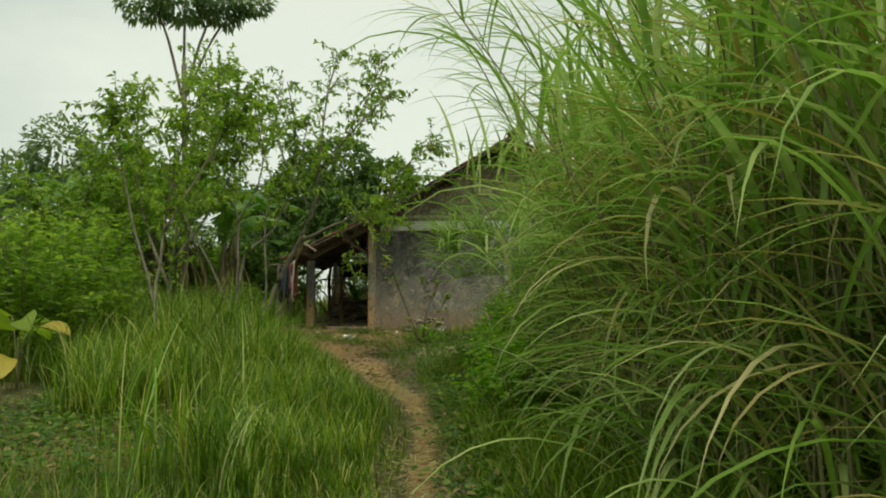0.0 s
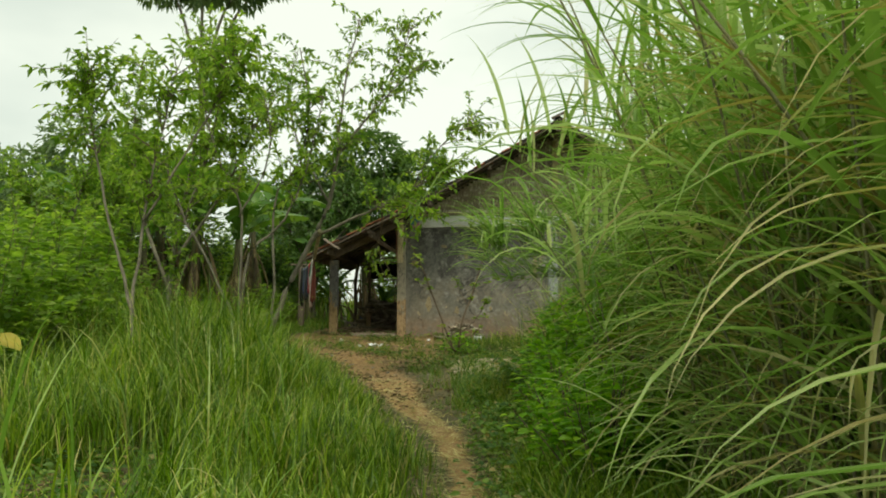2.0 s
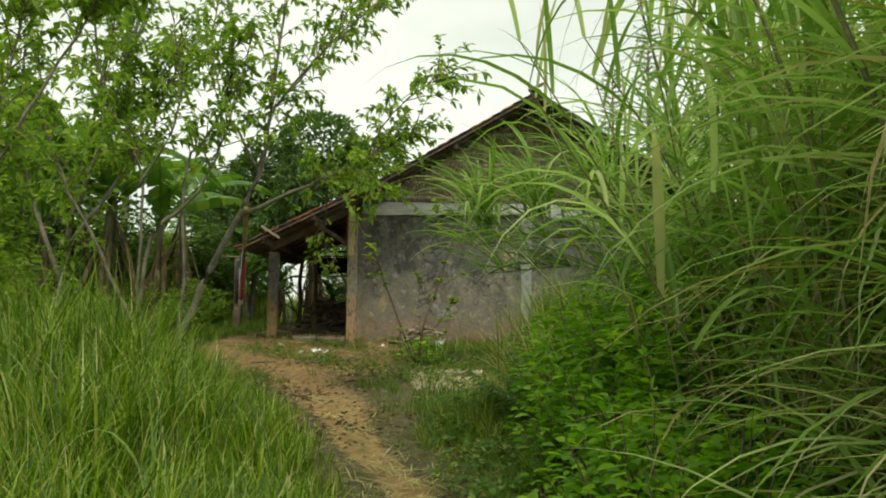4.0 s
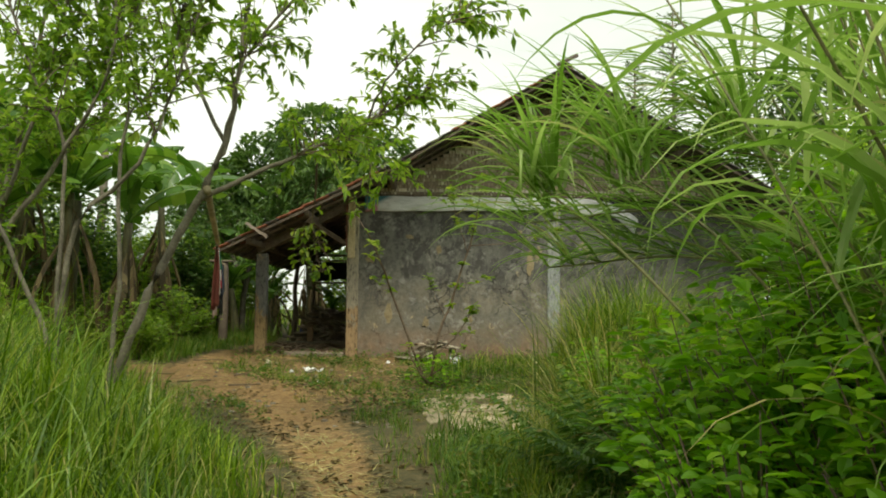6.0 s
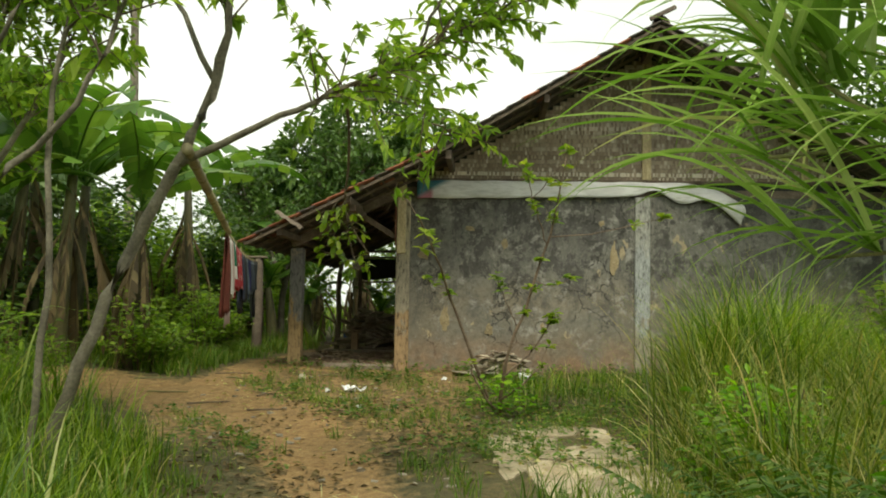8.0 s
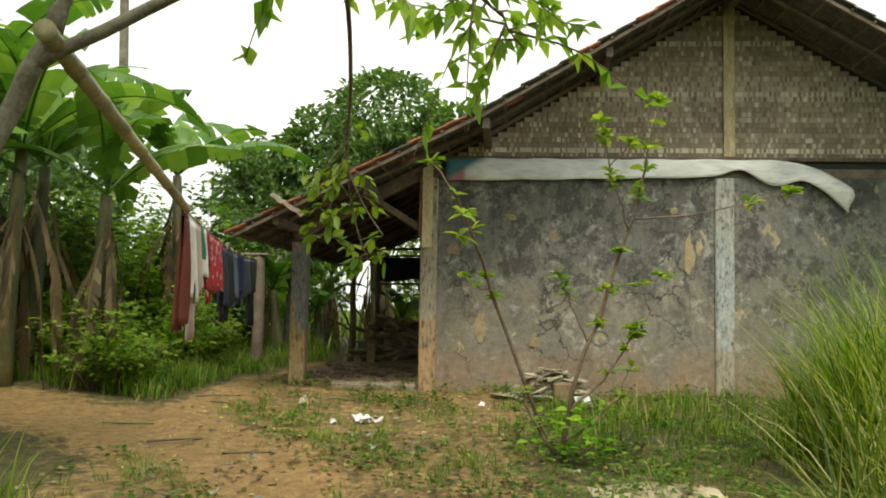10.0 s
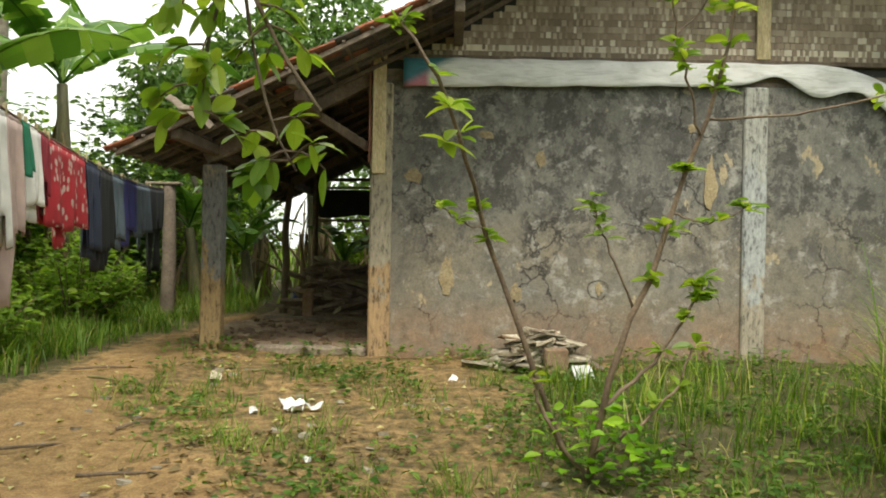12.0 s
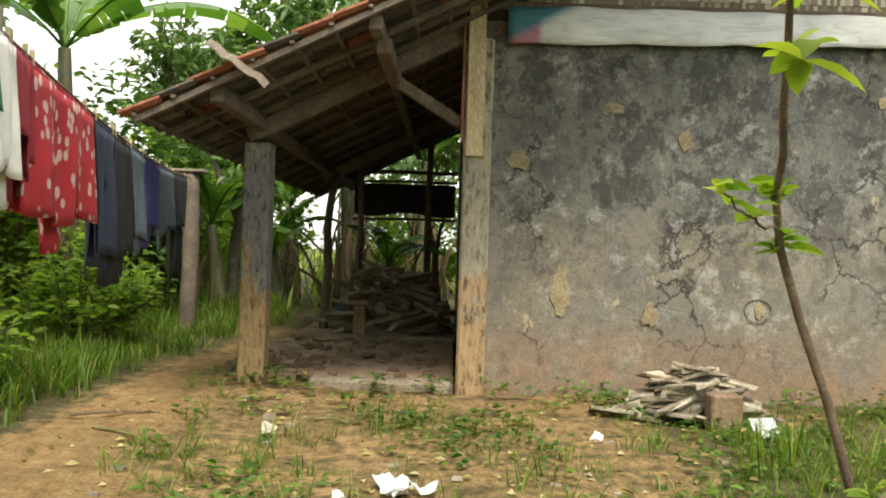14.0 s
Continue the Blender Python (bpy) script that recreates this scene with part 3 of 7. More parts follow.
def ribbons(geo, p, az, lean, length, width, curl, segs=5, fold=0.0, blunt=0.12, power=1.4, rng=RNG, guard=None, gap=0.55):
    """Grass-like blades: from p, towards azimuth az, leaning from the upright by lean and bending over by curl (radians)."""
    p = np.asarray(p, float)
    n = len(p)
    az, lean, length, width, curl = [np.broadcast_to(np.asarray(x, float), (n,)) for x in (az, lean, length, width, curl)]
    s = np.linspace(0, 1, segs + 1)
    mid = (s[:-1] + s[1:]) / 2
    ang = lean[:, None] + curl[:, None] * mid[None] ** power
    step = length[:, None] / segs
    r = np.concatenate([np.zeros((n, 1)), np.cumsum(np.sin(ang) * step, 1)], 1)
    z = np.concatenate([np.zeros((n, 1)), np.cumsum(np.cos(ang) * step, 1)], 1)
    tw = az + rng.uniform(-0.5, 0.5, n)
    c = np.stack([p[:, None, 0] + r * np.cos(az)[:, None], p[:, None, 1] + r * np.sin(az)[:, None], p[:, None, 2] + z], -1)
    # drop blades that come close to the camera's track near eye height
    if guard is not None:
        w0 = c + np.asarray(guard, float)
        near = (to_line(w0[..., 0], w0[..., 1], CAMERA_LINE) < gap) & (np.abs(w0[..., 2] - land(w0[..., 0], w0[..., 1]) - 1.35) < 0.8)
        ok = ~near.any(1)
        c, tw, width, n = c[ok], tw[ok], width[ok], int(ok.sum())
    prof = np.maximum(np.sin(np.pi * (0.16 + 0.84 * s)) ** 0.7, 0) * (1 - s ** 4) + blunt * 0.15
    w = width[:, None] * prof[None] / 2
    side = np.stack([-np.sin(tw), np.cos(tw), np.zeros(n)], -1)[:, None]
    left, right = c + side * w[..., None], c - side * w[..., None]
    if fold:
        left[..., 2] += w * fold
        right[..., 2] += w * fold
        v = np.stack([left, c, right], 2)
        k = 3
    else:
        v = np.stack([left, right], 2)
        k = 2
    base = (np.arange(n) * (segs + 1) * k)[:, None] + (np.arange(segs) * k)[None]
    base = base.reshape(-1)
    fs = [np.stack([base + j, base + j + 1, base + k + j + 1, base + k + j], -1) for j in range(k - 1)]
    return geo.add(v, np.concatenate(fs))


def leaves(geo, p, d, length, width, rng=RNG, cup=0.18, droop=0.25, rich=False):
    """Broad leaves from the points p along the directions d."""
    p, d = np.asarray(p, float), np.asarray(d, float)
    n = len(p)
    d = d / (np.linalg.norm(d, axis=1, keepdims=True) + 1e-9)
    length = np.broadcast_to(np.asarray(length, float), (n,))[:, None]
    width = np.broadcast_to(np.asarray(width, float), (n,))[:, None]
    up = np.array([[0, 0, 1.0]]) + rng.normal(0, 0.35, (n, 3))
    s = np.cross(d, up)
    s /= np.linalg.norm(s, axis=1, keepdims=True) + 1e-9
    u = np.cross(s, d)
    dn = np.array([[0, 0, -1.0]])
    if rich:
        rows_at = ((0.0, 0.0), (0.22, 0.72), (0.5, 1.0), (0.78, 0.68), (1.0, 0.0)) if rich is True else ((0.0, 0.0), (0.10, 0.46), (0.25, 0.82), (0.45, 1.0), (0.65, 0.94), (0.82, 0.66), (0.94, 0.28), (1.0, 0.0))
        nr = len(rows_at)
        vs = []
        for t, w in rows_at:
            c = p + d * length * t + dn * length * droop * t * t
            vs += [c + s * width * w / 2 + u * width * cup * w, c, c - s * width * w / 2 + u * width * cup * w]
        v = np.stack(vs, 1)
        b = (np.arange(n) * 3 * nr)[:, None]
        f = np.concatenate([b + np.array([[3 * r + j, 3 * r + j + 1, 3 * r + j + 4, 3 * r + j + 3]]) for r in range(nr - 1) for j in range(2)])
        return geo.add(v, f)
    a = p
    m1 = p + d * length * 0.45 + dn * length * droop * 0.2
    tip = p + d * length + dn * length * droop
    v = np.stack([a, m1 + s * width / 2 + u * width * cup, tip, m1 - s * width / 2 + u * width * cup], 1)
    b = (np.arange(n) * 4)[:, None]
    return geo.add(v, np.concatenate([b + np.array([[0, 1, 2]]), b + np.array([[0, 2, 3]])]))


# ---- the lie of the land ----
PATH_LINE = np.array([(0.0, -6.0), (-0.10, 2.0), (-0.15, 6.0), (-0.17, 9.3), (-0.42, 11.5), (-0.93, 13.3), (-1.35, 15.6), (-2.1, 18.0), (-3.1, 19.7), (-4.3, 20.9), (-6.0, 21.6), (-9.0, 22.0)])
# the camera's own track, kept clear of grass and reed blades
CAMERA_LINE = np.array([(0.0, -1.0), (-0.27, 3.8), (-0.39, 7.2), (-0.6, 10.3), (-0.99, 13.4), (-2.12, 17.3)])
SIDE_LINE = np.array([(-3.3, 20.2), (-4.2, 21.8), (-4.15, 23.6), (-4.05, 25.5), (-3.9, 28.0)])


def to_line(x, y, line):
    best = np.full(np.shape(x), 1e9)
    for (ax, ay), (bx, by) in zip(line[:-1], line[1:]):
        t = np.clip(((x - ax) * (bx - ax) + (y - ay) * (by - ay)) / ((bx - ax) ** 2 + (by - ay) ** 2), 0, 1)
        best = np.minimum(best, np.hypot(x - ax - t * (bx - ax), y - ay - t * (by - ay)))
    return best


def land(x, y):
    x, y = np.asarray(x, float), np.asarray(y, float)
    z = np.interp(y, [-60, 0, 10, 17, 20, 22, 24, 30, 60], [-0.5, 0.0, 0.15, 0.30, 0.42, 0.53, 0.63, 0.72, 1.0])
    z = z + 0.025 * np.sin(x * 1.7 + y * 0.6) * np.sin(y * 1.3 - x * 0.4) + 0.012 * np.sin(x * 5.1) * np.sin(y * 4.3)
    z = z + 0.5 * np.clip((x - 1.6) / 4.0, 0, 1) ** 1.3 * np.clip((16 - y) / 6, 0, 1)
    z = z + 0.25 * np.clip((-x - 4.6) / 4.0, 0, 1)
    z = z - 0.05 * np.exp(-(to_line(x, y, PATH_LINE) / 0.35) ** 2)
    return z


def bareness(x, y):
    """1 on trodden earth, 0 in the meadow."""
    w = np.interp(y, [0, 10, 14, 17, 20], [0.09, 0.11, 0.23, 0.52, 0.90])
    a = np.exp(-(to_line(x, y, PATH_LINE) / w) ** 2)
    b = np.exp(-(to_line(x, y, SIDE_LINE) / 0.5) ** 2)
    yard = np.clip((y - 17.0) / 1.5, 0, 1) * np.clip((24.6 - y) / 0.5, 0, 1) * np.clip((0.2 - x) / 1.2, 0, 1) * np.clip((x + 4.6) / 0.6, 0, 1)
    near_wall = np.clip(1 - np.abs(y - 23.6) / 0.5, 0, 1) * (x > -4) * np.clip((1.2 - x) / 1.0, 0, 1)
    patch = 0.52 * np.exp(-(((x + 3.2) / 1.25) ** 2 + ((y - 7.6) / 1.5) ** 2) ** 1.5)
    return np.clip(np.maximum.reduce([a, b, yard * 0.50, near_wall * 0.7, patch]), 0, 1)


def build_ground():
    xs = np.concatenate([[-900, -300, -120, -60, -35], np.arange(-22, -8, 1.0), np.arange(-8, 5, 0.1), np.arange(5, 22, 1.0), [35, 60, 120, 300, 900]])
    ys = np.concatenate([[-900, -300, -120, -60, -25], np.arange(-12, 0, 1.0), np.arange(0, 26, 0.1), np.arange(26, 60, 1.5), [90, 160, 300, 900]])
    gx, gy = np.meshgrid(xs, ys, indexing="ij")
    rough = np.random.RandomState(3).normal(0, 0.006, gx.shape)
    gz = land(gx, gy) + rough
    v = np.stack([gx, gy, gz], -1).reshape(-1, 3)
    nx, ny = len(xs), len(ys)
    i = (np.arange(nx - 1)[:, None] * ny + np.arange(ny - 1)[None]).reshape(-1)
    me = Geo().add(v, np.stack([i, i + ny, i + ny + 1, i + 1], -1)).mesh("ground", M_GROUND, True)
    layer = me.attributes.new("bare", "FLOAT", "POINT")
    layer.data.foreach_set("value", bareness(gx, gy).ravel().astype(np.float32))
    tagged(new("ground", me), "reddish earth ground with a trodden path", "ground", kind="structure")


build_ground()

# ---- the house: gable wall at y = 24, lean-to porch on its left flank ----
WALL_Y, BACK_Y = 24.0, 31.5
X_L, X_R, RIDGE_X = -2.04, 5.66, 1.80
WALL_TOP, RIDGE_Z = 3.38, 5.70
KINK_X, KINK_Z, EAVE_X, EAVE_Z = -1.2, 3.93, -4.15, 2.47
RAKE_Y = 22.62


def roof_z(x):
    """Underside of the tiles."""
    return np.interp(x, [EAVE_X, KINK_X, RIDGE_X, 6.45], [EAVE_Z, KINK_Z, RIDGE_Z, 2.95])


def roof_end(x):
    """The porch roof stops short of the back of the house."""
    return 30.5 if x < KINK_X - 0.1 else BACK_Y + 0.4


house = thing("house", "single-storey village house with stained plaster gable and clay tile roof", "house", at=(1.8, 27.7, 0.55))
HOUSE_AT = Vector((1.8, 27.7, 0.55))


def hpart(name, geo, material, label="", smooth=False, parent=None):
    ob = part(name, geo, material, parent or house, label, smooth)
    ob.matrix_parent_inverse = Matrix.Translation(-HOUSE_AT)
    return ob


def wall_sheet(x0, x1, z0, z1, y, nx, nz, bulge, seed):
    """A plastered face with a slightly uneven skin."""
    rng = np.random.RandomState(seed)
    xs, zs = np.linspace(x0, x1, nx), np.linspace(z0, z1, nz)
    gx, gz = np.meshgrid(xs, zs, indexing="ij")
    gy = y + bulge * (np.sin(gx * 2.1 + 1) * np.sin(gz * 2.7) + 0.5 * np.sin(gx * 6.3) * np.sin(gz * 5.1 + 2)) + rng.normal(0, bulge * 0.12, gx.shape)
    i = (np.arange(nx - 1)[:, None] * nz + np.arange(nz - 1)[None]).reshape(-1)
    return np.stack([gx, gy, gz], -1).reshape(-1, 3), np.stack([i, i + nz, i + nz + 1, i + 1], -1)


g = Geo()
g.add(*wall_sheet(X_L + 0.02, X_R - 0.02, 0.2, WALL_TOP, WALL_Y, 90, 40, 0.006, 5))
box(g, (X_L + 0.02, WALL_Y + 0.02, 0.2), (X_R - 0.02, WALL_Y + 0.14, WALL_TOP))
hpart("wall_front", g, M_PLASTER, "grey plaster wall blotched with black mould", True)
for nm, x0, x1 in (("wall_left", X_L + 0.01, X_L + 0.15), ("wall_right", X_R - 0.15, X_R - 0.01)):
    hpart(nm, box(Geo(), (x0, WALL_Y + 0.16, 0.2), (x1, BACK_Y, WALL_TOP)), M_PLASTER)
hpart("wall_back", box(Geo(), (X_L + 0.16, BACK_Y - 0.14, 0.2), (X_R - 0.16, BACK_Y, WALL_TOP)), M_PLASTER)

# places where the plaster skin has come off, and a ring drawn in charcoal
def scar(x, z, w, h, seed, material, label):
    rng = np.random.RandomState(seed)
    n = 18
    a = np.arange(n) * 2 * np.pi / n
    r = 1 + rng.normal(0, 0.16, n)
    e = np.stack([x + w / 2 * r * np.cos(a), np.full(n, WALL_Y - 0.014), z + h / 2 * r * np.sin(a)], -1)
    rim = e + [0, 0.012, 0]
    k = np.arange(n)
    v = np.concatenate([e, rim, [[x, WALL_Y - 0.016, z]]])
    hpart("plaster_scar", Geo().add(v, [np.stack([k, (k + 1) % n, np.full(n, 2 * n)], -1), np.stack([k + n, (k + 1) % n + n, (k + 1) % n, k], -1)]), material, label)


for k, (x, z, w, h) in enumerate(((-1.62, 2.43, 0.17, 0.15), (-1.27, 1.42, 0.13, 0.40), (-0.58, 1.27, 0.12, 0.18), (1.34, 2.38, 0.12, 0.50), (-0.35, 2.62, 0.10, 0.16), (0.25, 1.33, 0.07, 0.10), (1.15, 2.95, 0.09, 0.08), (-0.9, 2.85, 0.14, 0.08))):
    scar(x, z, w, h, 600 + k, M_SCAR, "ochre patch of peeled plaster")
ring = Geo()
a = np.linspace(0, 2 * np.pi * 0.92, 28)
tube(ring, np.stack([0.24 + 0.10 * np.cos(a) * (1 + 0.08 * np.sin(3 * a)), np.full(28, WALL_Y - 0.010), 1.33 + 0.09 * np.sin(a)], -1), 0.0035, 5)
hpart("drawn_ring", ring, M_CHARCOAL, "rough ring drawn on the wall in charcoal", True)

# pillars
hpart("corner_pillar", bevel_box(Geo(), (X_L - 0.012, WALL_Y - 0.045, 0.3), (X_L + 0.205, WALL_Y + 0.19, WALL_TOP - 0.03), 0.018), M_CORNER, "weathered ochre corner pillar")
hpart("pillar", bevel_box(Geo(), (1.66, WALL_Y - 0.05, 0.35), (1.895, WALL_Y + 0.01, 3.37), 0.015), M_PILLAR, "blue-grey washed pillar")
hpart("pillar", bevel_box(Geo(), (X_R - 0.23, WALL_Y - 0.05, 0.35), (X_R + 0.01, WALL_Y + 0.01, 3.37), 0.015), M_PILLAR, "blue-grey washed pillar")
hpart("cream_plank", bevel_box(Geo(), (-2.035, WALL_Y - 0.085, 2.44), (-1.905, WALL_Y - 0.047, 3.72), 0.006), M_PLANK, "cream-painted upright plank")
hpart("red_plank", bevel_box(Geo(), (-2.075, WALL_Y - 0.06, 2.55), (-2.055, WALL_Y + 0.12, 3.58), 0.004), M_REDWOOD, "reddish upright plank")

# timber frame of the gable
hpart("wall_plate", beam(Geo(), (X_L - 0.1, WALL_Y - 0.02, 3.61), (X_R + 0.1, WALL_Y - 0.02, 3.61), 0.07, 0.05), M_WOOD, "grey timber rail")
hpart("wall_plate", beam(Geo(), (X_L - 0.05, WALL_Y + 0.07, 3.44), (X_R + 0.05, WALL_Y + 0.07, 3.44), 0.12, 0.12), M_BEAM)
hpart("gable_stud", bevel_box(Geo(), (1.765, WALL_Y - 0.055, 3.64), (1.905, WALL_Y - 0.022, 5.6), 0.006), M_PLANK, "cream upright stud")
hpart("gable_stud", bevel_box(Geo(), (4.2, WALL_Y - 0.055, 3.64), (4.3, WALL_Y - 0.022, 4.25), 0.006), M_PLANK)
hpart("gable_stud", bevel_box(Geo(), (-0.55, WALL_Y + 0.03, 3.64), (-0.45, WALL_Y + 0.09, 4.2), 0.006), M_BEAM)
# near-black sheet added behind the weave; stands in for shade at its gaps
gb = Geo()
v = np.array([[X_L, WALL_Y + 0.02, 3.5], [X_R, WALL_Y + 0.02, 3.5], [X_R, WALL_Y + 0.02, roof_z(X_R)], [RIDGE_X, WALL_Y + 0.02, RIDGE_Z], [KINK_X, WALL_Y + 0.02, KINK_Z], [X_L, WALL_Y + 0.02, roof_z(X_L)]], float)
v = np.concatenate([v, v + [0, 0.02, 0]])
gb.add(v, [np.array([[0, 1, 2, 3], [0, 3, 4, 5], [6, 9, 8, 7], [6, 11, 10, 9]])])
gable = hpart("gable_backing", gb, M_STRAP, "near-black sheet added behind the woven bamboo")

# roof: battens, rafters, purlins, tiles
for nm, x, z, w, h in (("ridge_beam", RIDGE_X, RIDGE_Z - 0.16, 0.10, 0.14), ("purlin", 0.2, roof_z(0.2) - 0.13, 0.08, 0.12), ("purlin", KINK_X, KINK_Z - 0.13, 0.09, 0.13),
                       ("purlin", -2.64, roof_z(-2.64) - 0.085, 0.08, 0.10), ("purlin", -3.62, roof_z(-3.62) - 0.085, 0.09, 0.10), ("purlin", 3.9, roof_z(3.9) - 0.13, 0.08, 0.12), ("purlin", 5.6, roof_z(5.6) - 0.13, 0.09, 0.13)):
    hpart(nm, beam(Geo(), (x, RAKE_Y + 0.12, z), (x, roof_end(x), z), w, h), M_BEAM)
for y in np.arange(RAKE_Y + 0.06, BACK_Y + 0.4, 0.62):
    for (x0, x1) in ((EAVE_X + 0.04, KINK_X), (KINK_X, RIDGE_X), (RIDGE_X, 6.4)):
        if y > roof_end(x0):
            continue
        hpart("rafter", beam(Geo(), (x0, y, roof_z(x0) - 0.035), (x1, y, roof_z(x1) - 0.035), 0.045, 0.04, r=0.003), M_BEAM)
for x in np.arange(EAVE_X + 0.05, 6.4, 0.24):
    hpart("batten", beam(Geo(), (x, RAKE_Y + 0.01, roof_z(x) - 0.006), (x, roof_end(x), roof_z(x) - 0.006), 0.03, 0.02, r=0.002), M_BEAM)
# heavy timbers of the porch bay
hpart("principal_rafter", beam(Geo(), (-3.72, WALL_Y + 0.06, 2.56), (X_L - 0.02, WALL_Y + 0.06, 3.40), 0.10, 0.13), M_BEAM, "brown sloping porch beam")
hpart("brace", beam(Geo(), (-2.64, WALL_Y + 0.05, 3.05), (X_L - 0.03, WALL_Y + 0.05, 2.70), 0.07, 0.09), M_WOOD, "pale diagonal timber brace")
hpart("principal_rafter", beam(Geo(), (-3.72, 28.05, 2.56), (X_L - 0.02, 28.05, 3.40), 0.10, 0.13), M_BEAM)
hpart("rake_board", beam(Geo(), (-2.60, RAKE_Y + 0.35, roof_z(-2.6) - 0.20), (-2.60, WALL_Y + 0.05, roof_z(-2.6) - 0.20), 0.10, 0.10), M_WOOD, "grey projecting purlin end")


def tile_mesh():
    """One clay pantile, rolled across its width, 0.24 along the slope (x) and 0.22 wide (y)."""
    ny = 7
    ys = np.linspace(-0.118, 0.118, ny)
    prof = 0.020 * np.sin(ys / 0.236 * 2 * np.pi)
    v = []
    for x, dz in ((-0.155, 0.0), (0.12, 0.026)):
        for k in (0.0, 0.014):
            for yy, pz in zip(ys, prof):
                v.append((x, yy, pz + dz * 0 + k + (0.018 if x < 0 else 0.0)))
    f = []
    for j in range(ny - 1):
        a, b, c, d = j, ny + j, 2 * ny + j, 3 * ny + j
        f += [[a, a + 1, c + 1, c], [b, d, d + 1, b + 1], [a, b, b + 1, a + 1]]
    f += [[0, 2 * ny, 3 * ny, ny], [ny - 1, 2 * ny - 1, 4 * ny - 1, 3 * ny - 1]]
    return np.array(v), np.array(f)


TV, TF = tile_mesh()
TILE = Geo().add(TV, TF).mesh("roof_tile", M_TILE, False)
TILE_DARK = Geo().add(TV, TF).mesh("roof_tile", M_TILE_OLD_SHADE, False)
rest = Geo()
near_tiles = []
trng = np.random.RandomState(11)
for (x0, x1, sgn) in ((EAVE_X, KINK_X, 1), (KINK_X, RIDGE_X, 1), (6.45, RIDGE_X, -1)):
    run = math.hypot(x1 - x0, float(roof_z(x1) - roof_z(x0)))
    rows_n = int(run / 0.235)
    slope = math.atan2(float(roof_z(x1) - roof_z(x0)), abs(x1 - x0))
    for k in range(rows_n):
        s = (k + 0.5) / rows_n
        x, z = x0 + (x1 - x0) * s, float(roof_z(x0) + (roof_z(x1) - roof_z(x0)) * s) + 0.022
        for c in range(35 if x0 == EAVE_X else 40):
            y = RAKE_Y + 0.11 + c * 0.226
            m = Matrix.Translation((x, y + trng.uniform(-0.006, 0.006), z + trng.uniform(-0.004, 0.006))) @ Euler((0, -slope * sgn + trng.uniform(-0.015, 0.02), trng.uniform(-0.03, 0.03) + (math.pi if sgn < 0 else 0))).to_matrix().to_4x4()
            if sgn < 0:
                m = Matrix.Translation(m.translation) @ Euler((0, slope, 0)).to_matrix().to_4x4() @ Euler((0, 0, math.pi)).to_matrix().to_4x4()
            # low-slope verge tiles stay mostly red; the rest carry eave shade in their colour
            if c < 5 and sgn > 0:
                near_tiles.append((m, TILE if trng.rand() < ((0.65 if c == 0 else 0.10) if x < KINK_X else 0.15) else TILE_DARK))
            else:
                a = np.array(m)
                rest.add(TV @ a[:3, :3].T + a[:3, 3], TF)
roof = tagged(hpart("roof", rest, M_TILE_OLD_SHADE, "rows of old clay tiles"), kind="stuff")
caps = Geo()
for k in range(28):
    y = RAKE_Y + 0.02 + k * 0.33
    a = np.linspace(0, np.pi, 7)
    v = np.concatenate([np.stack([RIDGE_X + r * np.cos(a), np.full(7, q), RIDGE_Z - 0.02 + r * np.sin(a)], -1) for r, q in ((0.13, y), (0.115, y + 0.36), (0.115, y), (0.10, y + 0.36))])
    i = np.arange(6)
    caps.add(v, np.concatenate([np.stack([i, i + 1, i + 8, i + 7], -1), np.stack([i + 14, i + 21, i + 22, i + 15], -1), np.stack([i, i + 14, i + 15, i + 1], -1)]))
hpart("ridge_cap", caps, M_TILE_OLD_SHADE, "row of rounded ridge tiles")
hpart("ridge_finial", beam(Geo(), (RIDGE_X - 0.16, RAKE_Y + 0.02, RIDGE_Z + 0.05), (RIDGE_X + 0.2, RAKE_Y - 0.02, RIDGE_Z + 0.22), 0.05, 0.06), M_BEAM)
# loose curled sheet at the eave
def curled_sheet(name, a, b, w, sag, material, label):
    a, b = np.array(a, float), np.array(b, float)
    n = 8
    t = np.linspace(0, 1, n)
    c = a + (b - a) * t[:, None]
    c[:, 2] += -sag * np.sin(t * np.pi) + 0.012 * np.sin(t * 17)
    d = np.array([0.25, 1.0, 0.2]) * w / 2
    v = np.concatenate([c - d, c, c + d, c - d - [0, 0, 0.006], c - [0, 0, 0.006], c + d - [0, 0, 0.006]])
    v[n:2 * n, 2] += 0.03
    v[4 * n:5 * n, 2] += 0.03
    i = np.arange(n - 1)
    f = np.concatenate([np.stack([i + k, i + k + n, i + k + n + 1, i + k + 1], -1) for k in (0, n)] + [np.stack([i + k, i + k + 1, i + k + n + 1, i + k + n], -1) for k in (3 * n, 4 * n)])
    return hpart(name, Geo().add(v, f), material, label, True)


curled_sheet("loose_eave_board", (-3.62, RAKE_Y - 0.06, 2.92), (-3.28, RAKE_Y + 0.06, 2.70), 0.13, 0.0, M_KERB, "grey curled board hanging at the eave")

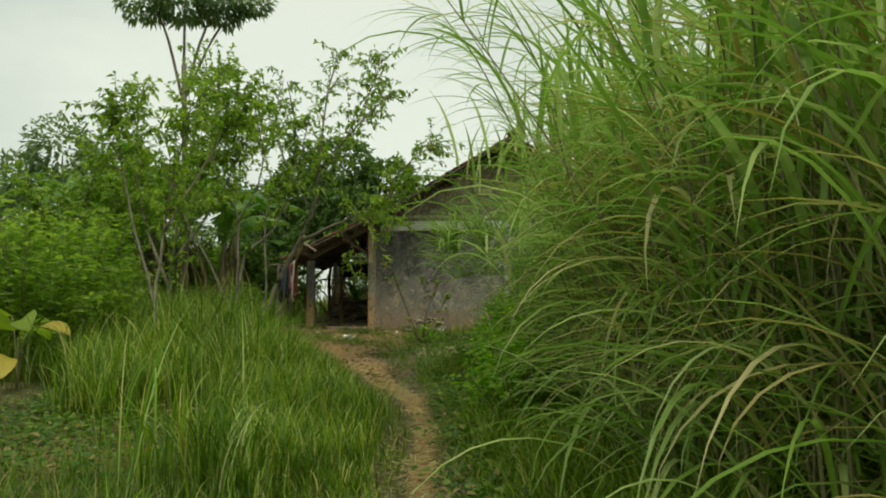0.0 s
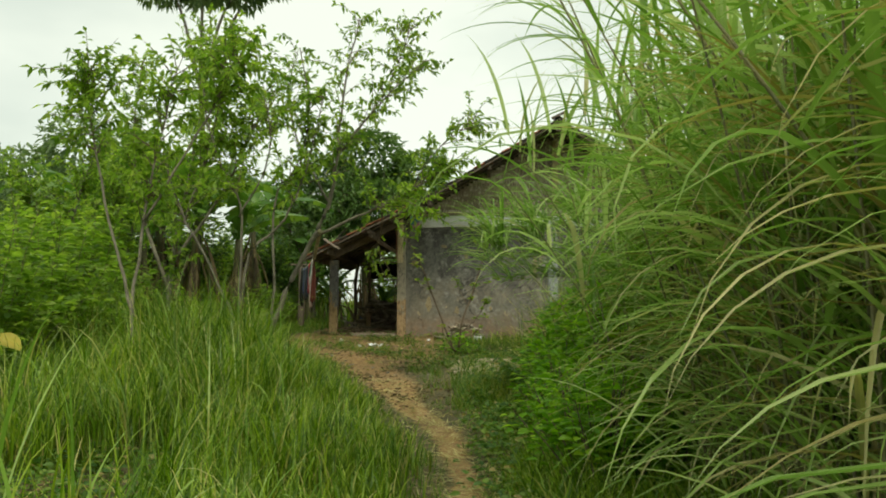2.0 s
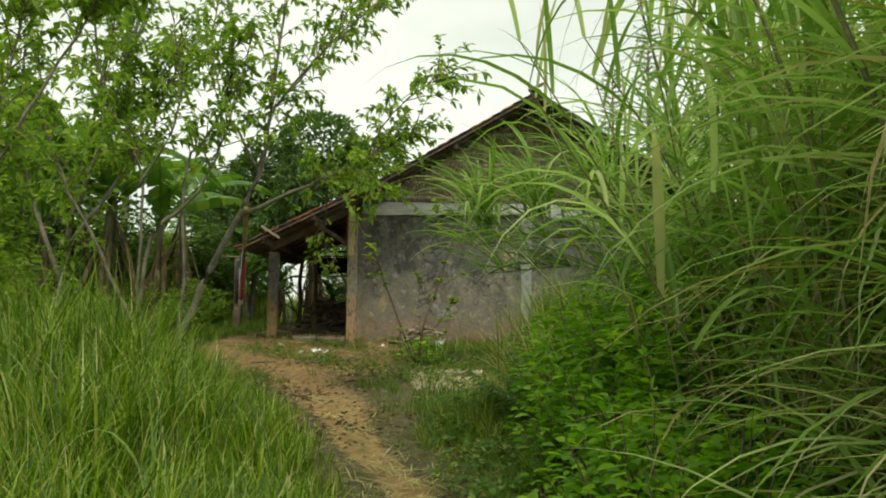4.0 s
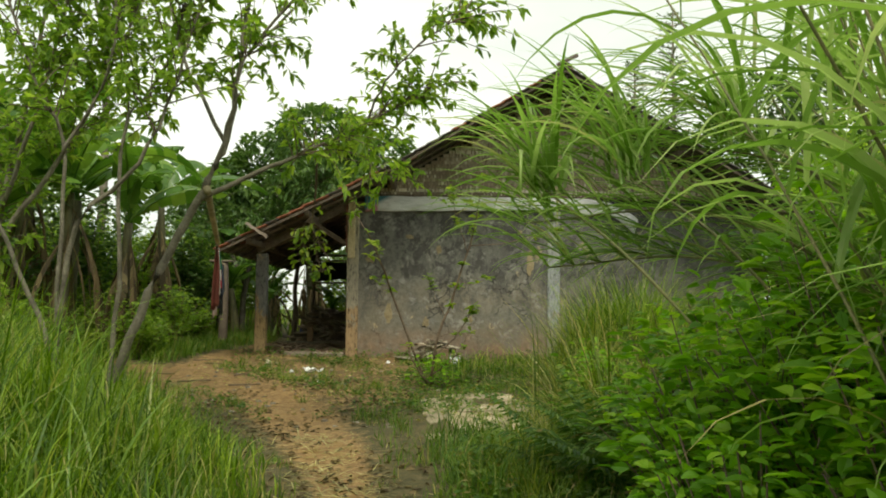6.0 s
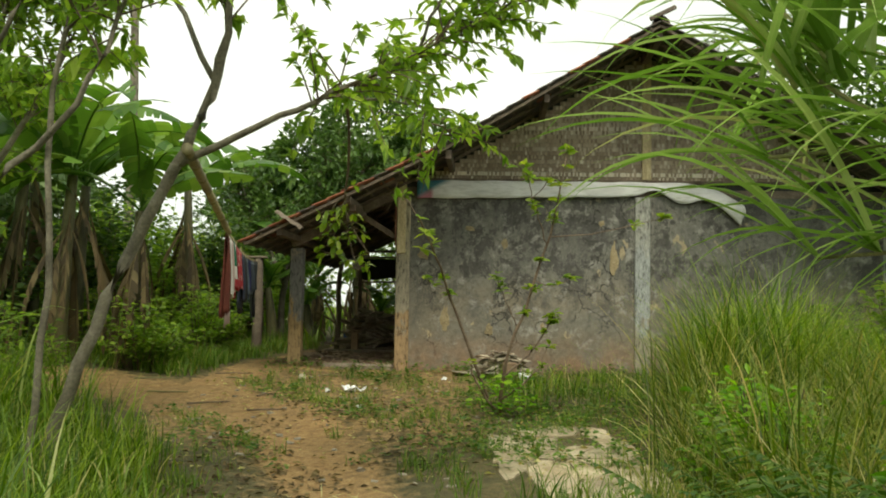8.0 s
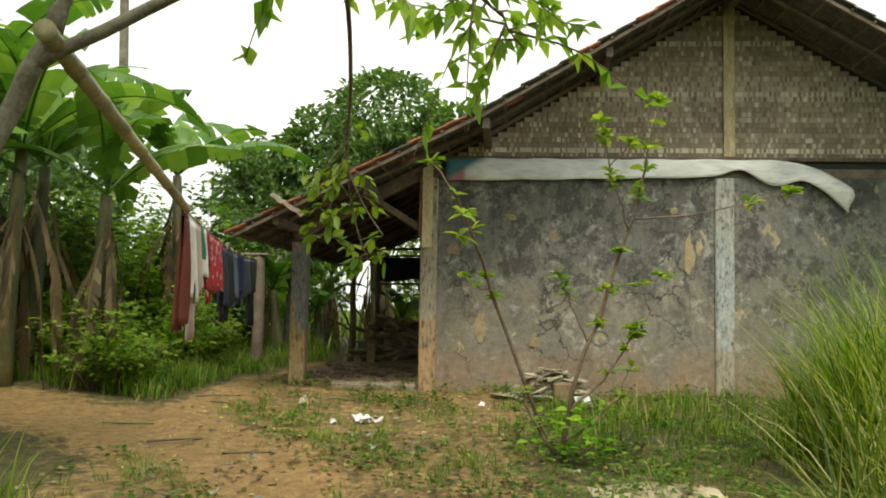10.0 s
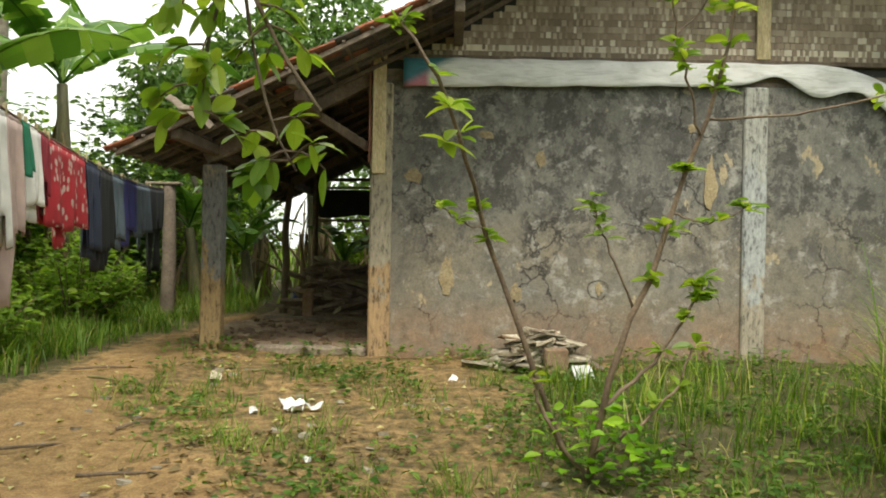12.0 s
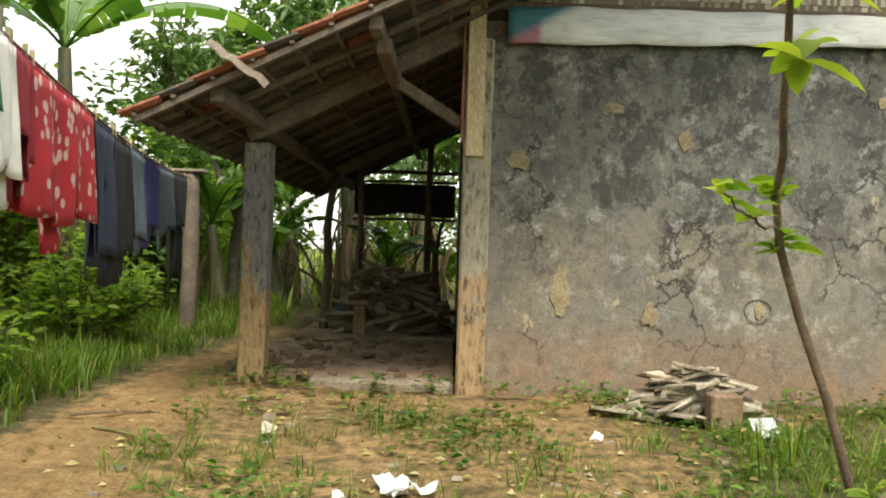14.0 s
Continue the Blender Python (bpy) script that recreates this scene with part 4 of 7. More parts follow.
# front porch post and inner poles
porch_post = thing("porch_post", "square concrete porch post with peeling grey paint", "post", at=(-3.625, 24.06, 0.5))
pg = Geo()
bevel_box(pg, (-3.73, 23.96, 0.35), (-3.525, 24.16, 2.50), 0.014)
pp = part("shaft", pg, M_POST, porch_post)
pp.matrix_parent_inverse = Matrix.Translation((3.625, -24.06, -0.5))
for (x, y, r, tilt) in ((-3.66, 28.0, 0.055, 0.10), (-3.30, 28.7, 0.045, -0.03), (-2.45, 29.2, 0.05, 0.02)):
    pole = thing("porch_pole", "rough round timber pole holding up the porch roof", "pole", "poles under the porch", at=(x, y, 0.7))
    gp = Geo()
    tube(gp, smooth_line([(0, 0, -0.1), (tilt * 0.4, 0.01, 0.7), (tilt * 0.2, 0, 1.3), (tilt, 0, float(roof_z(x)) - 0.78)], 9), (r * 1.1, r * 0.85), 9)
    part("shaft", gp, M_WOOD, pole, "", True)

# porch floor, kerb, low stub
gf = Geo()
gf.add(*[(np.stack([a, b, 0.74 + 0.02 * np.sin(a * 4) * np.sin(b * 3) + np.random.RandomState(4).normal(0, 0.008, a.shape)], -1).reshape(-1, 3)) if k == 0 else None for k, (a, b) in enumerate([np.meshgrid(np.linspace(-3.85, X_L + 0.0, 26), np.linspace(26.66, 31.0, 60), indexing="ij")])], [(lambda i: np.stack([i, i + 60, i + 61, i + 1], -1))((np.arange(25)[:, None] * 60 + np.arange(59)[None]).reshape(-1))])
tagged(part("porch_floor", gf, M_FLOOR, None, "", True), "trodden earth porch floor behind a cement kerb", "floor", kind="structure")
gf = Geo()
bevel_box(gf, (-3.62, 26.52, 0.45), (X_L - 0.03, 26.68, 0.80), 0.02)
tagged(part("porch_kerb", gf, M_KERB), "low worn cement kerb across the porch", "kerb", kind="structure")
gf = Geo()
gx, gy = np.meshgrid(np.linspace(-3.95, X_L - 0.03, 40), np.linspace(24.18, 26.54, 34), indexing="ij")
gz = 0.672 + 0.08 * (gy - 24.18) / 2.36 + 0.02 * np.sin(gx * 7) * np.sin(gy * 6) + np.random.RandomState(8).normal(0, 0.008, gx.shape)
i = (np.arange(39)[:, None] * 34 + np.arange(33)[None]).reshape(-1)
gf.add(np.stack([gx, gy, gz], -1).reshape(-1, 3), np.stack([i, i + 34, i + 35, i + 1], -1))
rub = np.random.RandomState(31)
rubble = Geo()
for k in range(150):
    px, py = rub.uniform(-3.9, X_L - 0.1), rub.uniform(24.2, 26.45)
    if k % 3 == 0:
        px, py = rub.uniform(-3.95, -3.2), rub.uniform(24.2, 25.4)
    sz = rub.uniform(0.012, 0.05) * (1.5 if k % 3 == 0 else 1)
    pz = 0.672 + 0.08 * (py - 24.18) / 2.36
    box(rubble, (px - sz, py - sz * 0.8, pz - 0.02), (px + sz, py + sz * 0.8, pz + sz * 0.6), sz * 0.4, rub)
tagged(part("rubble", rubble, M_BRICK), "crumbled brick and earth lumps on the porch apron", "rubble", kind="stuff")
tagged(part("porch_apron", gf, M_FLOOR, None, "", True), "crumbling reddish earth apron before the porch", "floor", kind="structure")
gf = Geo()
bevel_box(gf, (-3.20, 24.02, 0.40), (X_L - 0.03, 24.20, 0.70), 0.03)
tagged(part("porch_step", gf, M_KERB), "broken cement step at the porch edge", "step", kind="structure")
stub = thing("stub_post", "short brown wooden stub post on the porch kerb", "post", at=(-3.07, 26.6, 0.80))
part("block", bevel_box(Geo(), (-0.065, -0.05, 0.0), (0.065, 0.05, 0.31), 0.01), M_BRICK, stub)
part("cap", bevel_box(Geo(), (-0.11, -0.07, 0.31), (0.10, 0.07, 0.36), 0.01), M_BRICK, stub)

# banner strip along the wall head
nb = 90
t = np.linspace(0, 1, nb)
bx = -1.74 + t * 5.05
top = 3.60 - 0.0 * t - 0.10 * np.clip((bx - 2.0) / 1.3, 0, 1) ** 2 + 0.006 * np.sin(bx * 9)
bot = 3.315 + 0.06 * np.clip((bx + 1.7) / 3.2, 0, 1) - 0.012 * np.abs(np.sin(bx * 4.1)) + 0.11 * np.exp(-((bx - 1.95) / 0.22) ** 2) - 0.10 * np.exp(-((bx - 2.38) / 0.25) ** 2) - 0.42 * np.clip((bx - 2.65) / 0.65, 0, 1) ** 1.5
top = top - 0.24 * np.clip((bx - 2.5) / 0.8, 0, 1) ** 2
v = []
for k in range(7):
    s = k / 6
    yy = WALL_Y - 0.065 - 0.012 * s + 0.004 * np.sin(bx * 7 + s * 4) * (1 + 6 * np.clip((bx - 1.9), 0, 1)) + 0.003 * np.sin(bx * 23 - s * 9) - 0.006 * np.sin(s * np.pi)
    v.append(np.stack([bx + 0.03 * np.sin(s * 5) * (t > 0.9), yy, top * (1 - s) + bot * s], -1))
v = np.concatenate(v)
i = (np.arange(6)[:, None] * nb + np.arange(nb - 1)[None]).reshape(-1)
banner = part("banner", Geo().add(v, np.stack([i, i + nb, i + nb + 1, i + 1], -1)), M_BANNER, None, "", True)
tagged(banner, "long faded white banner strip sagging along the wall head", "banner")
sol = banner.modifiers.new("thick", "SOLIDIFY")
sol.thickness = 0.004

# ---- planting ----
def keep(x, y, fn):
    m = fn(x, y)
    return x[m], y[m]


def scatter(n, x0, x1, y0, y1, rng):
    return rng.uniform(x0, x1, n), rng.uniform(y0, y1, n)


def in_house(x, y):
    return (x > -3.9) & (x < 6.0) & (y > 23.85) & (y < 32)


def meadow(name, label, n, area, height, width, material, rng, keep_fn, lean=0.25, curl=1.2, segs=4, tuft=1, spread=0.06, fold=0.0, fade=1.0, power=1.4):
    x, y = scatter(n, *area, rng)
    x, y = keep(x, y, keep_fn)
    if tuft > 1:
        x = np.repeat(x, tuft) + rng.normal(0, spread, len(x) * tuft)
        y = np.repeat(y, tuft) + rng.normal(0, spread, len(y) * tuft)
    k = len(x)
    patch = 0.75 + 0.35 * np.sin(x * 1.3 + 2) * np.sin(y * 0.9) + 0.15 * np.sin(x * 3.1 - y * 2.2)
    h = rng.uniform(*height, k) * np.clip(patch, 0.55, 1.2) * np.clip(to_line(x, y, PATH_LINE) / fade, 0.36, 1.2 if fade > 1.2 else 1)
    g = Geo()
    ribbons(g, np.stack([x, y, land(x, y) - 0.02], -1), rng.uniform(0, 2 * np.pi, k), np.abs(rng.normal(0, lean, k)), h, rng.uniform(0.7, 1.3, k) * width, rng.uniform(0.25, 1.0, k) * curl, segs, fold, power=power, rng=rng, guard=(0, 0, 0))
    return tagged(part(name, g, material), label, "grass", kind="stuff")


grng = np.random.RandomState(21)
on_slab = lambda x, y: (x > -0.7) & (x < 1.0) & (y > 15.9) & (y < 19.6)
clear = lambda x, y: ~on_slab(x, y) & (bareness(x, y) < 0.22 + 0.1 * np.sin(x * 9) * np.sin(y * 7)) & ~in_house(x, y)
path_gap = lambda x, y: to_line(x, y, PATH_LINE)
# tall meadow on the left of the path
open_patch = lambda x, y: ((x < -1.9 + 0.25 * np.sin(y * 3)) & (y < 9.3 + 0.35 * np.sin(x * 4))) | ((x < -4.3) & (y < 11.9)) | ((x < -1.3) & (y < 5.8))
meadow_edge = lambda y, d: np.interp(y, [0, 6, 10, 14, 15.5, 17], [-0.55, -0.55, -0.75, -1.65, -2.7, -3.2]) - d
meadow("tall_grass", "tall bright green arching meadow grass beside the path", 5200, (-8.5, 0.2, 2.6, 17.0), (0.75, 1.45), 0.011, M_GRASS, grng,
       lambda x, y: clear(x, y) & (x < meadow_edge(y, 0)) & ~open_patch(x, y), 0.15, 2.5, 7, 13, 0.10, fade=1.7, power=2.6)
meadow("tall_grass", "younger bright grass between the taller tufts", 2600, (-6.5, 0.2, 2.6, 17.0), (0.35, 0.85), 0.014, M_GRASS_FINE, grng,
       lambda x, y: clear(x, y) & (x < meadow_edge(y, -0.15)) & ~open_patch(x, y), 0.30, 1.6, 5, 9, 0.10, fade=1.7)
meadow("arching_grass", "long pale blades arching out of the meadow", 330, (-7.0, -0.6, 3.2, 16.5), (1.0, 1.65), 0.017, M_REED, grng,
       lambda x, y: clear(x, y) & (x < meadow_edge(y, 0.6)) & ~open_patch(x, y), 0.18, 2.4, 8, 4, 0.12, 0.4, fade=1.5, power=2.2)
meadow("short_grass", "low grass over the bare patch in the meadow", 900, (-5.6, -1.7, 5.8, 11.9), (0.10, 0.32), 0.009, M_LAWN, grng,
       lambda x, y: open_patch(x, y) & (np.sin(x * 3.1) * np.sin(y * 2.7 + 1) + grng.normal(0, 0.6, len(x)) > 0.1), 0.4, 1.3, 4, 7, 0.06)
meadow("verge_grass", "rough grass along the shrub side of the path", 2600, (-0.35, 1.5, 3.0, 16.0), (0.16, 0.5), 0.009, M_LAWN, grng,
       lambda x, y: clear(x, y) & (path_gap(x, y) > 0.22 + 0.25 * grng.uniform(0, 1, len(x))), 0.4, 1.6, 4, 8, 0.07)
meadow("tall_grass", "tall grass thinning out towards the trees", 1500, (-14, -6, 8, 26), (0.5, 1.0), 0.016, M_GRASS, grng, clear, 0.25, 1.4, 4, 7, 0.1)
meadow("short_grass", "short green grass along the path edges", 6500, (-3.4, 1.3, 1.0, 17.5), (0.12, 0.42), 0.008, M_LAWN, grng,
       lambda x, y: clear(x, y) & (path_gap(x, y) > 0.10 + 0.16 * grng.uniform(0, 1, len(x))) & ((y < 11.5) | (np.sin(x * 5.3 + 1) * np.sin(y * 4.1) + 0.6 * np.sin(x * 91.7 + y * 57.3) > 0.15)), 0.35, 1.2, 3, 7, 0.05)
meadow("short_grass", "short green grass in the yard by the wall", 2300, (-3.4, 3.2, 17.0, 23.9), (0.06, 0.26), 0.007, M_LAWN, grng,
       lambda x, y: (bareness(x, y) < 0.25 + 0.3 * np.sin(x * 3.7 + 1) * np.sin(y * 3.1)) & ~in_house(x, y) & ~on_slab(x, y) & ((x > -0.6) | (grng.uniform(0, 1, len(x)) < 0.25)), 0.4, 1.2, 3, 7, 0.05)
meadow("short_grass", "lush verge grass beyond the earth path", 7000, (-11, -4.3, 19.0, 30), (0.18, 0.5), 0.012, M_LAWN, grng, lambda x, y: clear(x, y) & (y > 21.9), 0.3, 1.3, 3, 7, 0.07)
meadow("fine_grass", "fine yellowish tall grass beside the shrubs", 640, (0.6, 4.4, 13.6, 18.4), (0.5, 2.1), 0.010, M_GRASS_FINE, grng,
       lambda x, y: (x > np.interp(y, [13, 16, 17.5, 18.4], [1.3, 0.85, 0.8, 1.4])), 0.30, 1.8, 6, 15, 0.12)
meadow("fine_grass", "thin yellow-green grass spilling towards the path", 330, (-0.2, 1.5, 12.7, 16.6), (0.30, 0.75), 0.008, M_GRASS_FINE, grng,
       lambda x, y: (x > np.interp(y, [12.7, 14, 15.5, 16.6], [0.30, -0.05, 0.25, 0.6])) & ((x < 0.4) | (y > 15.2)), 0.25, 1.7, 5, 11, 0.09, fade=0.5)
meadow("dry_grass", "dry straw-coloured blades among the fine grass", 420, (0.7, 4.4, 13.6, 18.4), (0.7, 1.6), 0.010, M_REED_DRY, grng,
       lambda x, y: (x > np.interp(y, [13, 16, 17.5, 18.4], [1.4, 0.95, 0.9, 1.5])), 0.45, 1.8, 6, 7, 0.12)
meadow("tussock_grass", "thick tussock of long green grass by the wall", 520, (1.3, 4.4, 18.0, 21.6), (1.0, 2.0), 0.011, M_GRASS, grng,
       lambda x, y: ((x - 3.0) / 1.5) ** 2 + ((y - 20) / 1.5) ** 2 < 1, 0.28, 1.9, 6, 22, 0.13)
meadow("rough_grass", "rough grass under the reeds", 2600, (0.45, 6.5, 1.0, 12.5), (0.35, 0.8), 0.011, M_GRASS, grng, clear, 0.35, 1.5, 4, 6, 0.08)
meadow("bright_grass", "bright yellow-green grass leaning out along the path edge", 2300, (0.22, 1.7, 1.6, 9.8), (0.35, 0.95), 0.010, M_GRASS, np.random.RandomState(77),
       lambda x, y: clear(x, y) & (path_gap(x, y) > 0.2), 0.4, 1.8, 4, 8, 0.07)
meadow("far_grass", "far rough grass behind the house", 1800, (-25, 22, 28, 60), (0.5, 1.2), 0.05, M_GRASS, grng, lambda x, y: ~in_house(x, y), 0.25, 1.2, 3, 5, 0.3)


def reed_clump(seed, canes, height, spread, leaf_len, dry, bare=0.16, basal=36):
    """A clump of cane grass: jointed canes with long arching blades, dead blades low down."""
    rng = np.random.RandomState(seed)
    ob = thing("reed_clump", "tall clump of cane grass with arching green blades", "reeds", "reed bank beside the path")
    cg, lg, dg = Geo(), Geo(), Geo()
    P, A, L, LEN, W, C = [], [], [], [], [], []
    DP, DA, DLEN, DL = [], [], [], []
    for _ in range(canes):
        b = np.array([rng.normal(0, spread), rng.normal(0, spread), -0.05])
        az, ln = rng.uniform(0, 2 * np.pi), abs(rng.normal(0.16, 0.16))
        h = height * rng.uniform(0.65, 1.1)
        s = np.linspace(0, 1, 7)
        r = h * (np.sin(ln) * s + 0.10 * s ** 2)
        pts = np.stack([b[0] + r * np.cos(az), b[1] + r * np.sin(az), b[2] + h * np.cos(ln) * s * (1 - 0.04 * s)], -1)
        tube(cg, pts, (0.010, 0.004), 5, False)
        k = rng.randint(11, 15)
        for j in range(k):
            q = bare + (1 - bare) * j / (k - 1)
            p = pts[0] + (pts[-1] - pts[0]) * q
            i0 = min(int(q * 6), 5)
            p = pts[i0] + (pts[i0 + 1] - pts[i0]) * (q * 6 - i0)
            a = rng.uniform(0, 2 * np.pi)
            if q < 0.45 and rng.rand() < dry:
                DP.append(p), DA.append(a), DLEN.append(leaf_len * rng.uniform(0.6, 1.1)), DL.append(rng.uniform(0.7, 1.3))
            else:
                top = q > 0.86
                P.append(p), A.append(a), LEN.append(leaf_len * rng.uniform(0.7, 1.25) * (0.9 if top else 1)), W.append(rng.uniform(0.022, 0.046))
                L.append(rng.uniform(0.05, 0.3) if top else rng.uniform(0.3, 0.9)), C.append(rng.uniform(0.5, 1.5) if top else rng.uniform(1.2, 2.4))
    ribbons(lg, P, A, L, LEN, W, C, 7, 0.5, rng=rng)
    nb = basal
    ribbons(lg, np.stack([rng.normal(0, spread * 1.3, nb), rng.normal(0, spread * 1.3, nb), np.zeros(nb)], -1), rng.uniform(0, 2 * np.pi, nb), rng.uniform(0.1, 0.5, nb), rng.uniform(0.9, 1.7, nb), rng.uniform(0.010, 0.022, nb), rng.uniform(0.8, 1.9, nb), 8, 0.4, rng=rng)
    if DP:
        ribbons(dg, DP, DA, DL, DLEN, 0.016, 1.5, 5, 0, rng=rng)
    tagged(part("cane_mass", cg, M_CANE, ob, "jointed tan canes", True), kind="stuff")
    tagged(part("foliage", lg, M_REED, ob), kind="stuff")
    if DP:
        tagged(part("dead_foliage", dg, M_REED_DRY, ob, "dry straw-coloured blades"), kind="stuff")
    return ob


kinds = [reed_clump(100 + k, 13, h, 0.20, l, d) for k, (h, l, d) in enumerate(((3.1, 1.3, 0.45), (2.7, 1.4, 0.5), (3.5, 1.25, 0.35), (2.1, 1.35, 0.5), (2.9, 1.45, 0.3)))]
rrng = np.random.RandomState(5)
spots = []
for y in np.arange(2.6, 13.0, 0.66):
    edge = float(np.interp(y, [2.6, 5, 8, 9.8, 10.4, 13], [2.35, 2.15, 2.15, 2.7, 3.6, 4.2]))
    for k in range(4):
        spots.append((edge + k * 0.85 + rrng.uniform(-0.2, 0.2), y + rrng.uniform(-0.3, 0.3)))
for k, (x, y) in enumerate(spots):
    src = kinds[k % 5] if x > 1.6 else kinds[(0, 1, 3)[k % 3]]
    m = pose(x, y, float(land(x, y)), rrng.uniform(-6, 6), rrng.uniform(-14, 2), 0) @ pose(0, 0, 0, 0, 0, rrng.uniform(0, 360))
    if k < 5:
        kinds[k].matrix_basis = m
    else:
        c = copy_thing(src, m)
        c.scale = (rrng.uniform(0.9, 1.15),) * 3

tall = reed_clump(120, 15, 3.1, 0.20, 1.15, 0.85, 0.30, 0)
for k, (x, y) in enumerate(((1.55, 9.0), (1.6, 9.9), (1.85, 10.7), (2.1, 9.9), (1.7, 9.4), (1.75, 11.2), (2.2, 11.0), (2.3, 10.4))):
    m = pose(x, y, float(land(x, y)), 3, 6, 70 * k)
    if k:
        copy_thing(tall, m)
    else:
        tall.matrix_basis = m

# the ragged edge of the reed bank: long blades arching towards the path, shorter growth at its foot
def reed_edge():
    rng = np.random.RandomState(66)
    for name, label, material, n, zlo, zhi, wid in (("reed_edge", "long green reed blades arching over the edge of the path", M_REED, 1900, 0.15, 2.7, (0.018, 0.044)),
                                                   ("dry_reed_edge", "straw-coloured reed blades hanging at the edge of the path", M_REED_DRY, 900, 0.5, 2.3, (0.014, 0.034))):
        y = rng.uniform(2.7, 10.0, n)
        edge = np.interp(y, [2.6, 5, 7.5, 9, 11], [1.45, 1.12, 1.12, 1.7, 2.6])
        z = zlo + (zhi - zlo) * rng.uniform(0, 1, n) ** 1.1
        x = edge + rng.uniform(0.0, 0.9, n) + 0.10 * z
        g = Geo()
        az = np.where(rng.rand(n) < 0.6, math.pi + rng.normal(0, 0.8, n), rng.uniform(0, 2 * np.pi, n))
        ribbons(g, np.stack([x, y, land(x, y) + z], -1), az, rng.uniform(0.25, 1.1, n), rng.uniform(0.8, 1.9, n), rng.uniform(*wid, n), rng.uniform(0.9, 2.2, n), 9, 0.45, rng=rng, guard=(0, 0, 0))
        tagged(part(name, g, material), label, "reeds", kind="stuff")
    cg = Geo()
    for k in range(230):
        y = rng.uniform(2.7, 10.2)
        x = float(np.interp(y, [2.6, 5, 7.5, 9, 11], [1.45, 1.12, 1.12, 1.7, 2.6])) + rng.uniform(0.05, 0.9)
        z0, h = float(land(x, y)) - 0.03, rng.uniform(1.4, 2.9)
        lean = np.array([rng.normal(-0.08, 0.22), rng.normal(0, 0.25), 0])
        tube(cg, [np.array([x, y, z0]), np.array([x, y, z0 + h * 0.5]) + lean * 0.35, np.array([x, y, z0 + h]) + lean], (0.011, 0.005), 5, False)
    tagged(part("reed_canes", cg, M_CANE, None, "", True), "thin tan canes along the edge of the reed bank", "reeds", kind="stuff")


reed_edge()

# a cane that leans out over the path, its blades hanging
def leaning_cane(pts, n, seed, leaf=0.95):
    rng = np.random.RandomState(seed)
    ob = thing("leaning_reed", "cane grass stalk bent over with drooping blades", "reeds", "bent reeds", at=pts[0])
    line = smooth_line(np.array(pts) - np.array(pts[0]), 20)
    cg, lg = Geo(), Geo()
    tube(cg, line, (0.012, 0.005), 6)
    d = line[-1] - line[0]
    az0 = math.atan2(d[1], d[0])
    idx = rng.randint(7, 20, n)
    az = az0 + rng.normal(0, 0.55, n)
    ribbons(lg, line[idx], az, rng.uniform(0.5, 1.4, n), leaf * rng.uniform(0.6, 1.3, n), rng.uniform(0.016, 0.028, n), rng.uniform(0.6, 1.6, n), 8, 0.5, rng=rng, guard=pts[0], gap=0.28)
    part("cane", cg, M_CANE, ob, "", True)
    tagged(part("foliage", lg, M_REED, ob), kind="stuff")
    return ob


leaning_cane([(1.4, 7.6, 0.2), (1.0, 7.7, 2.0), (0.4, 7.8, 3.4), (0.0, 7.85, 4.0)], 34, 21, 0.8)
leaning_cane([(1.5, 8.6, 0.2), (1.2, 8.6, 2.0), (0.7, 8.6, 3.3), (0.35, 8.6, 4.1)], 34, 22, 0.8)
leaning_cane([(1.6, 6.4, 0.2), (1.3, 6.4, 1.9), (0.8, 6.5, 3.0), (0.5, 6.5, 3.6)], 30, 23, 0.8)
leaning_cane([(2.3, 11.6, 0.5), (1.75, 11.9, 1.5), (0.95, 12.1, 1.98), (0.05, 12.35, 1.95)], 125, 3, 0.78)
leaning_cane([(2.4, 11.8, 0.5), (1.8, 12.0, 1.4), (1.0, 12.2, 1.76), (0.18, 12.4, 1.72)], 115, 4, 0.72)
leaning_cane([(2.5, 11.5, 0.5), (2.0, 11.8, 1.7), (1.3, 12.1, 2.25), (0.6, 12.3, 2.35)], 120, 5, 0.85)


def blade_fan(at, toward, n, seed, length):
    """The leafy head of a bent cane: blades fanning out from one point."""
    rng = np.random.RandomState(seed)
    root = (at[0] + 1.5, at[1] - 0.5, 0.4)
    ob = thing("leaning_reed", "cane grass stalk with a fan of long blades at its head", "reeds", "bent reeds", at=root)
    line = smooth_line([(0, 0, 0), (at[0] - root[0] + 0.5, at[1] - root[1] - 0.3, at[2] - root[2] - 0.5), np.array(at) - np.array(root)], 14)
    cg, lg = Geo(), Geo()
    tube(cg, line, (0.012, 0.006), 6)
    p = np.repeat(line[-1:], n, 0) + rng.normal(0, 0.05, (n, 3))
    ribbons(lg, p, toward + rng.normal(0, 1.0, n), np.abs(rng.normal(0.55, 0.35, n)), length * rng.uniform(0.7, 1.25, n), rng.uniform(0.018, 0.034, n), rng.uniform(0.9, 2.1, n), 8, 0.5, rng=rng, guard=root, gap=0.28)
    part("cane", cg, M_CANE, ob, "", True)
    tagged(part("foliage", lg, M_REED, ob), kind="stuff")


blade_fan((0.15, 12.3, 2.12), math.pi, 60, 11, 0.75)
blade_fan((0.55, 12.15, 2.20), 2.6, 60, 12, 0.85)
blade_fan((1.05, 12.0, 2.40), 2.8, 60, 13, 0.9)
blade_fan((1.7, 12.2, 2.60), 2.8, 60, 14, 1.0)


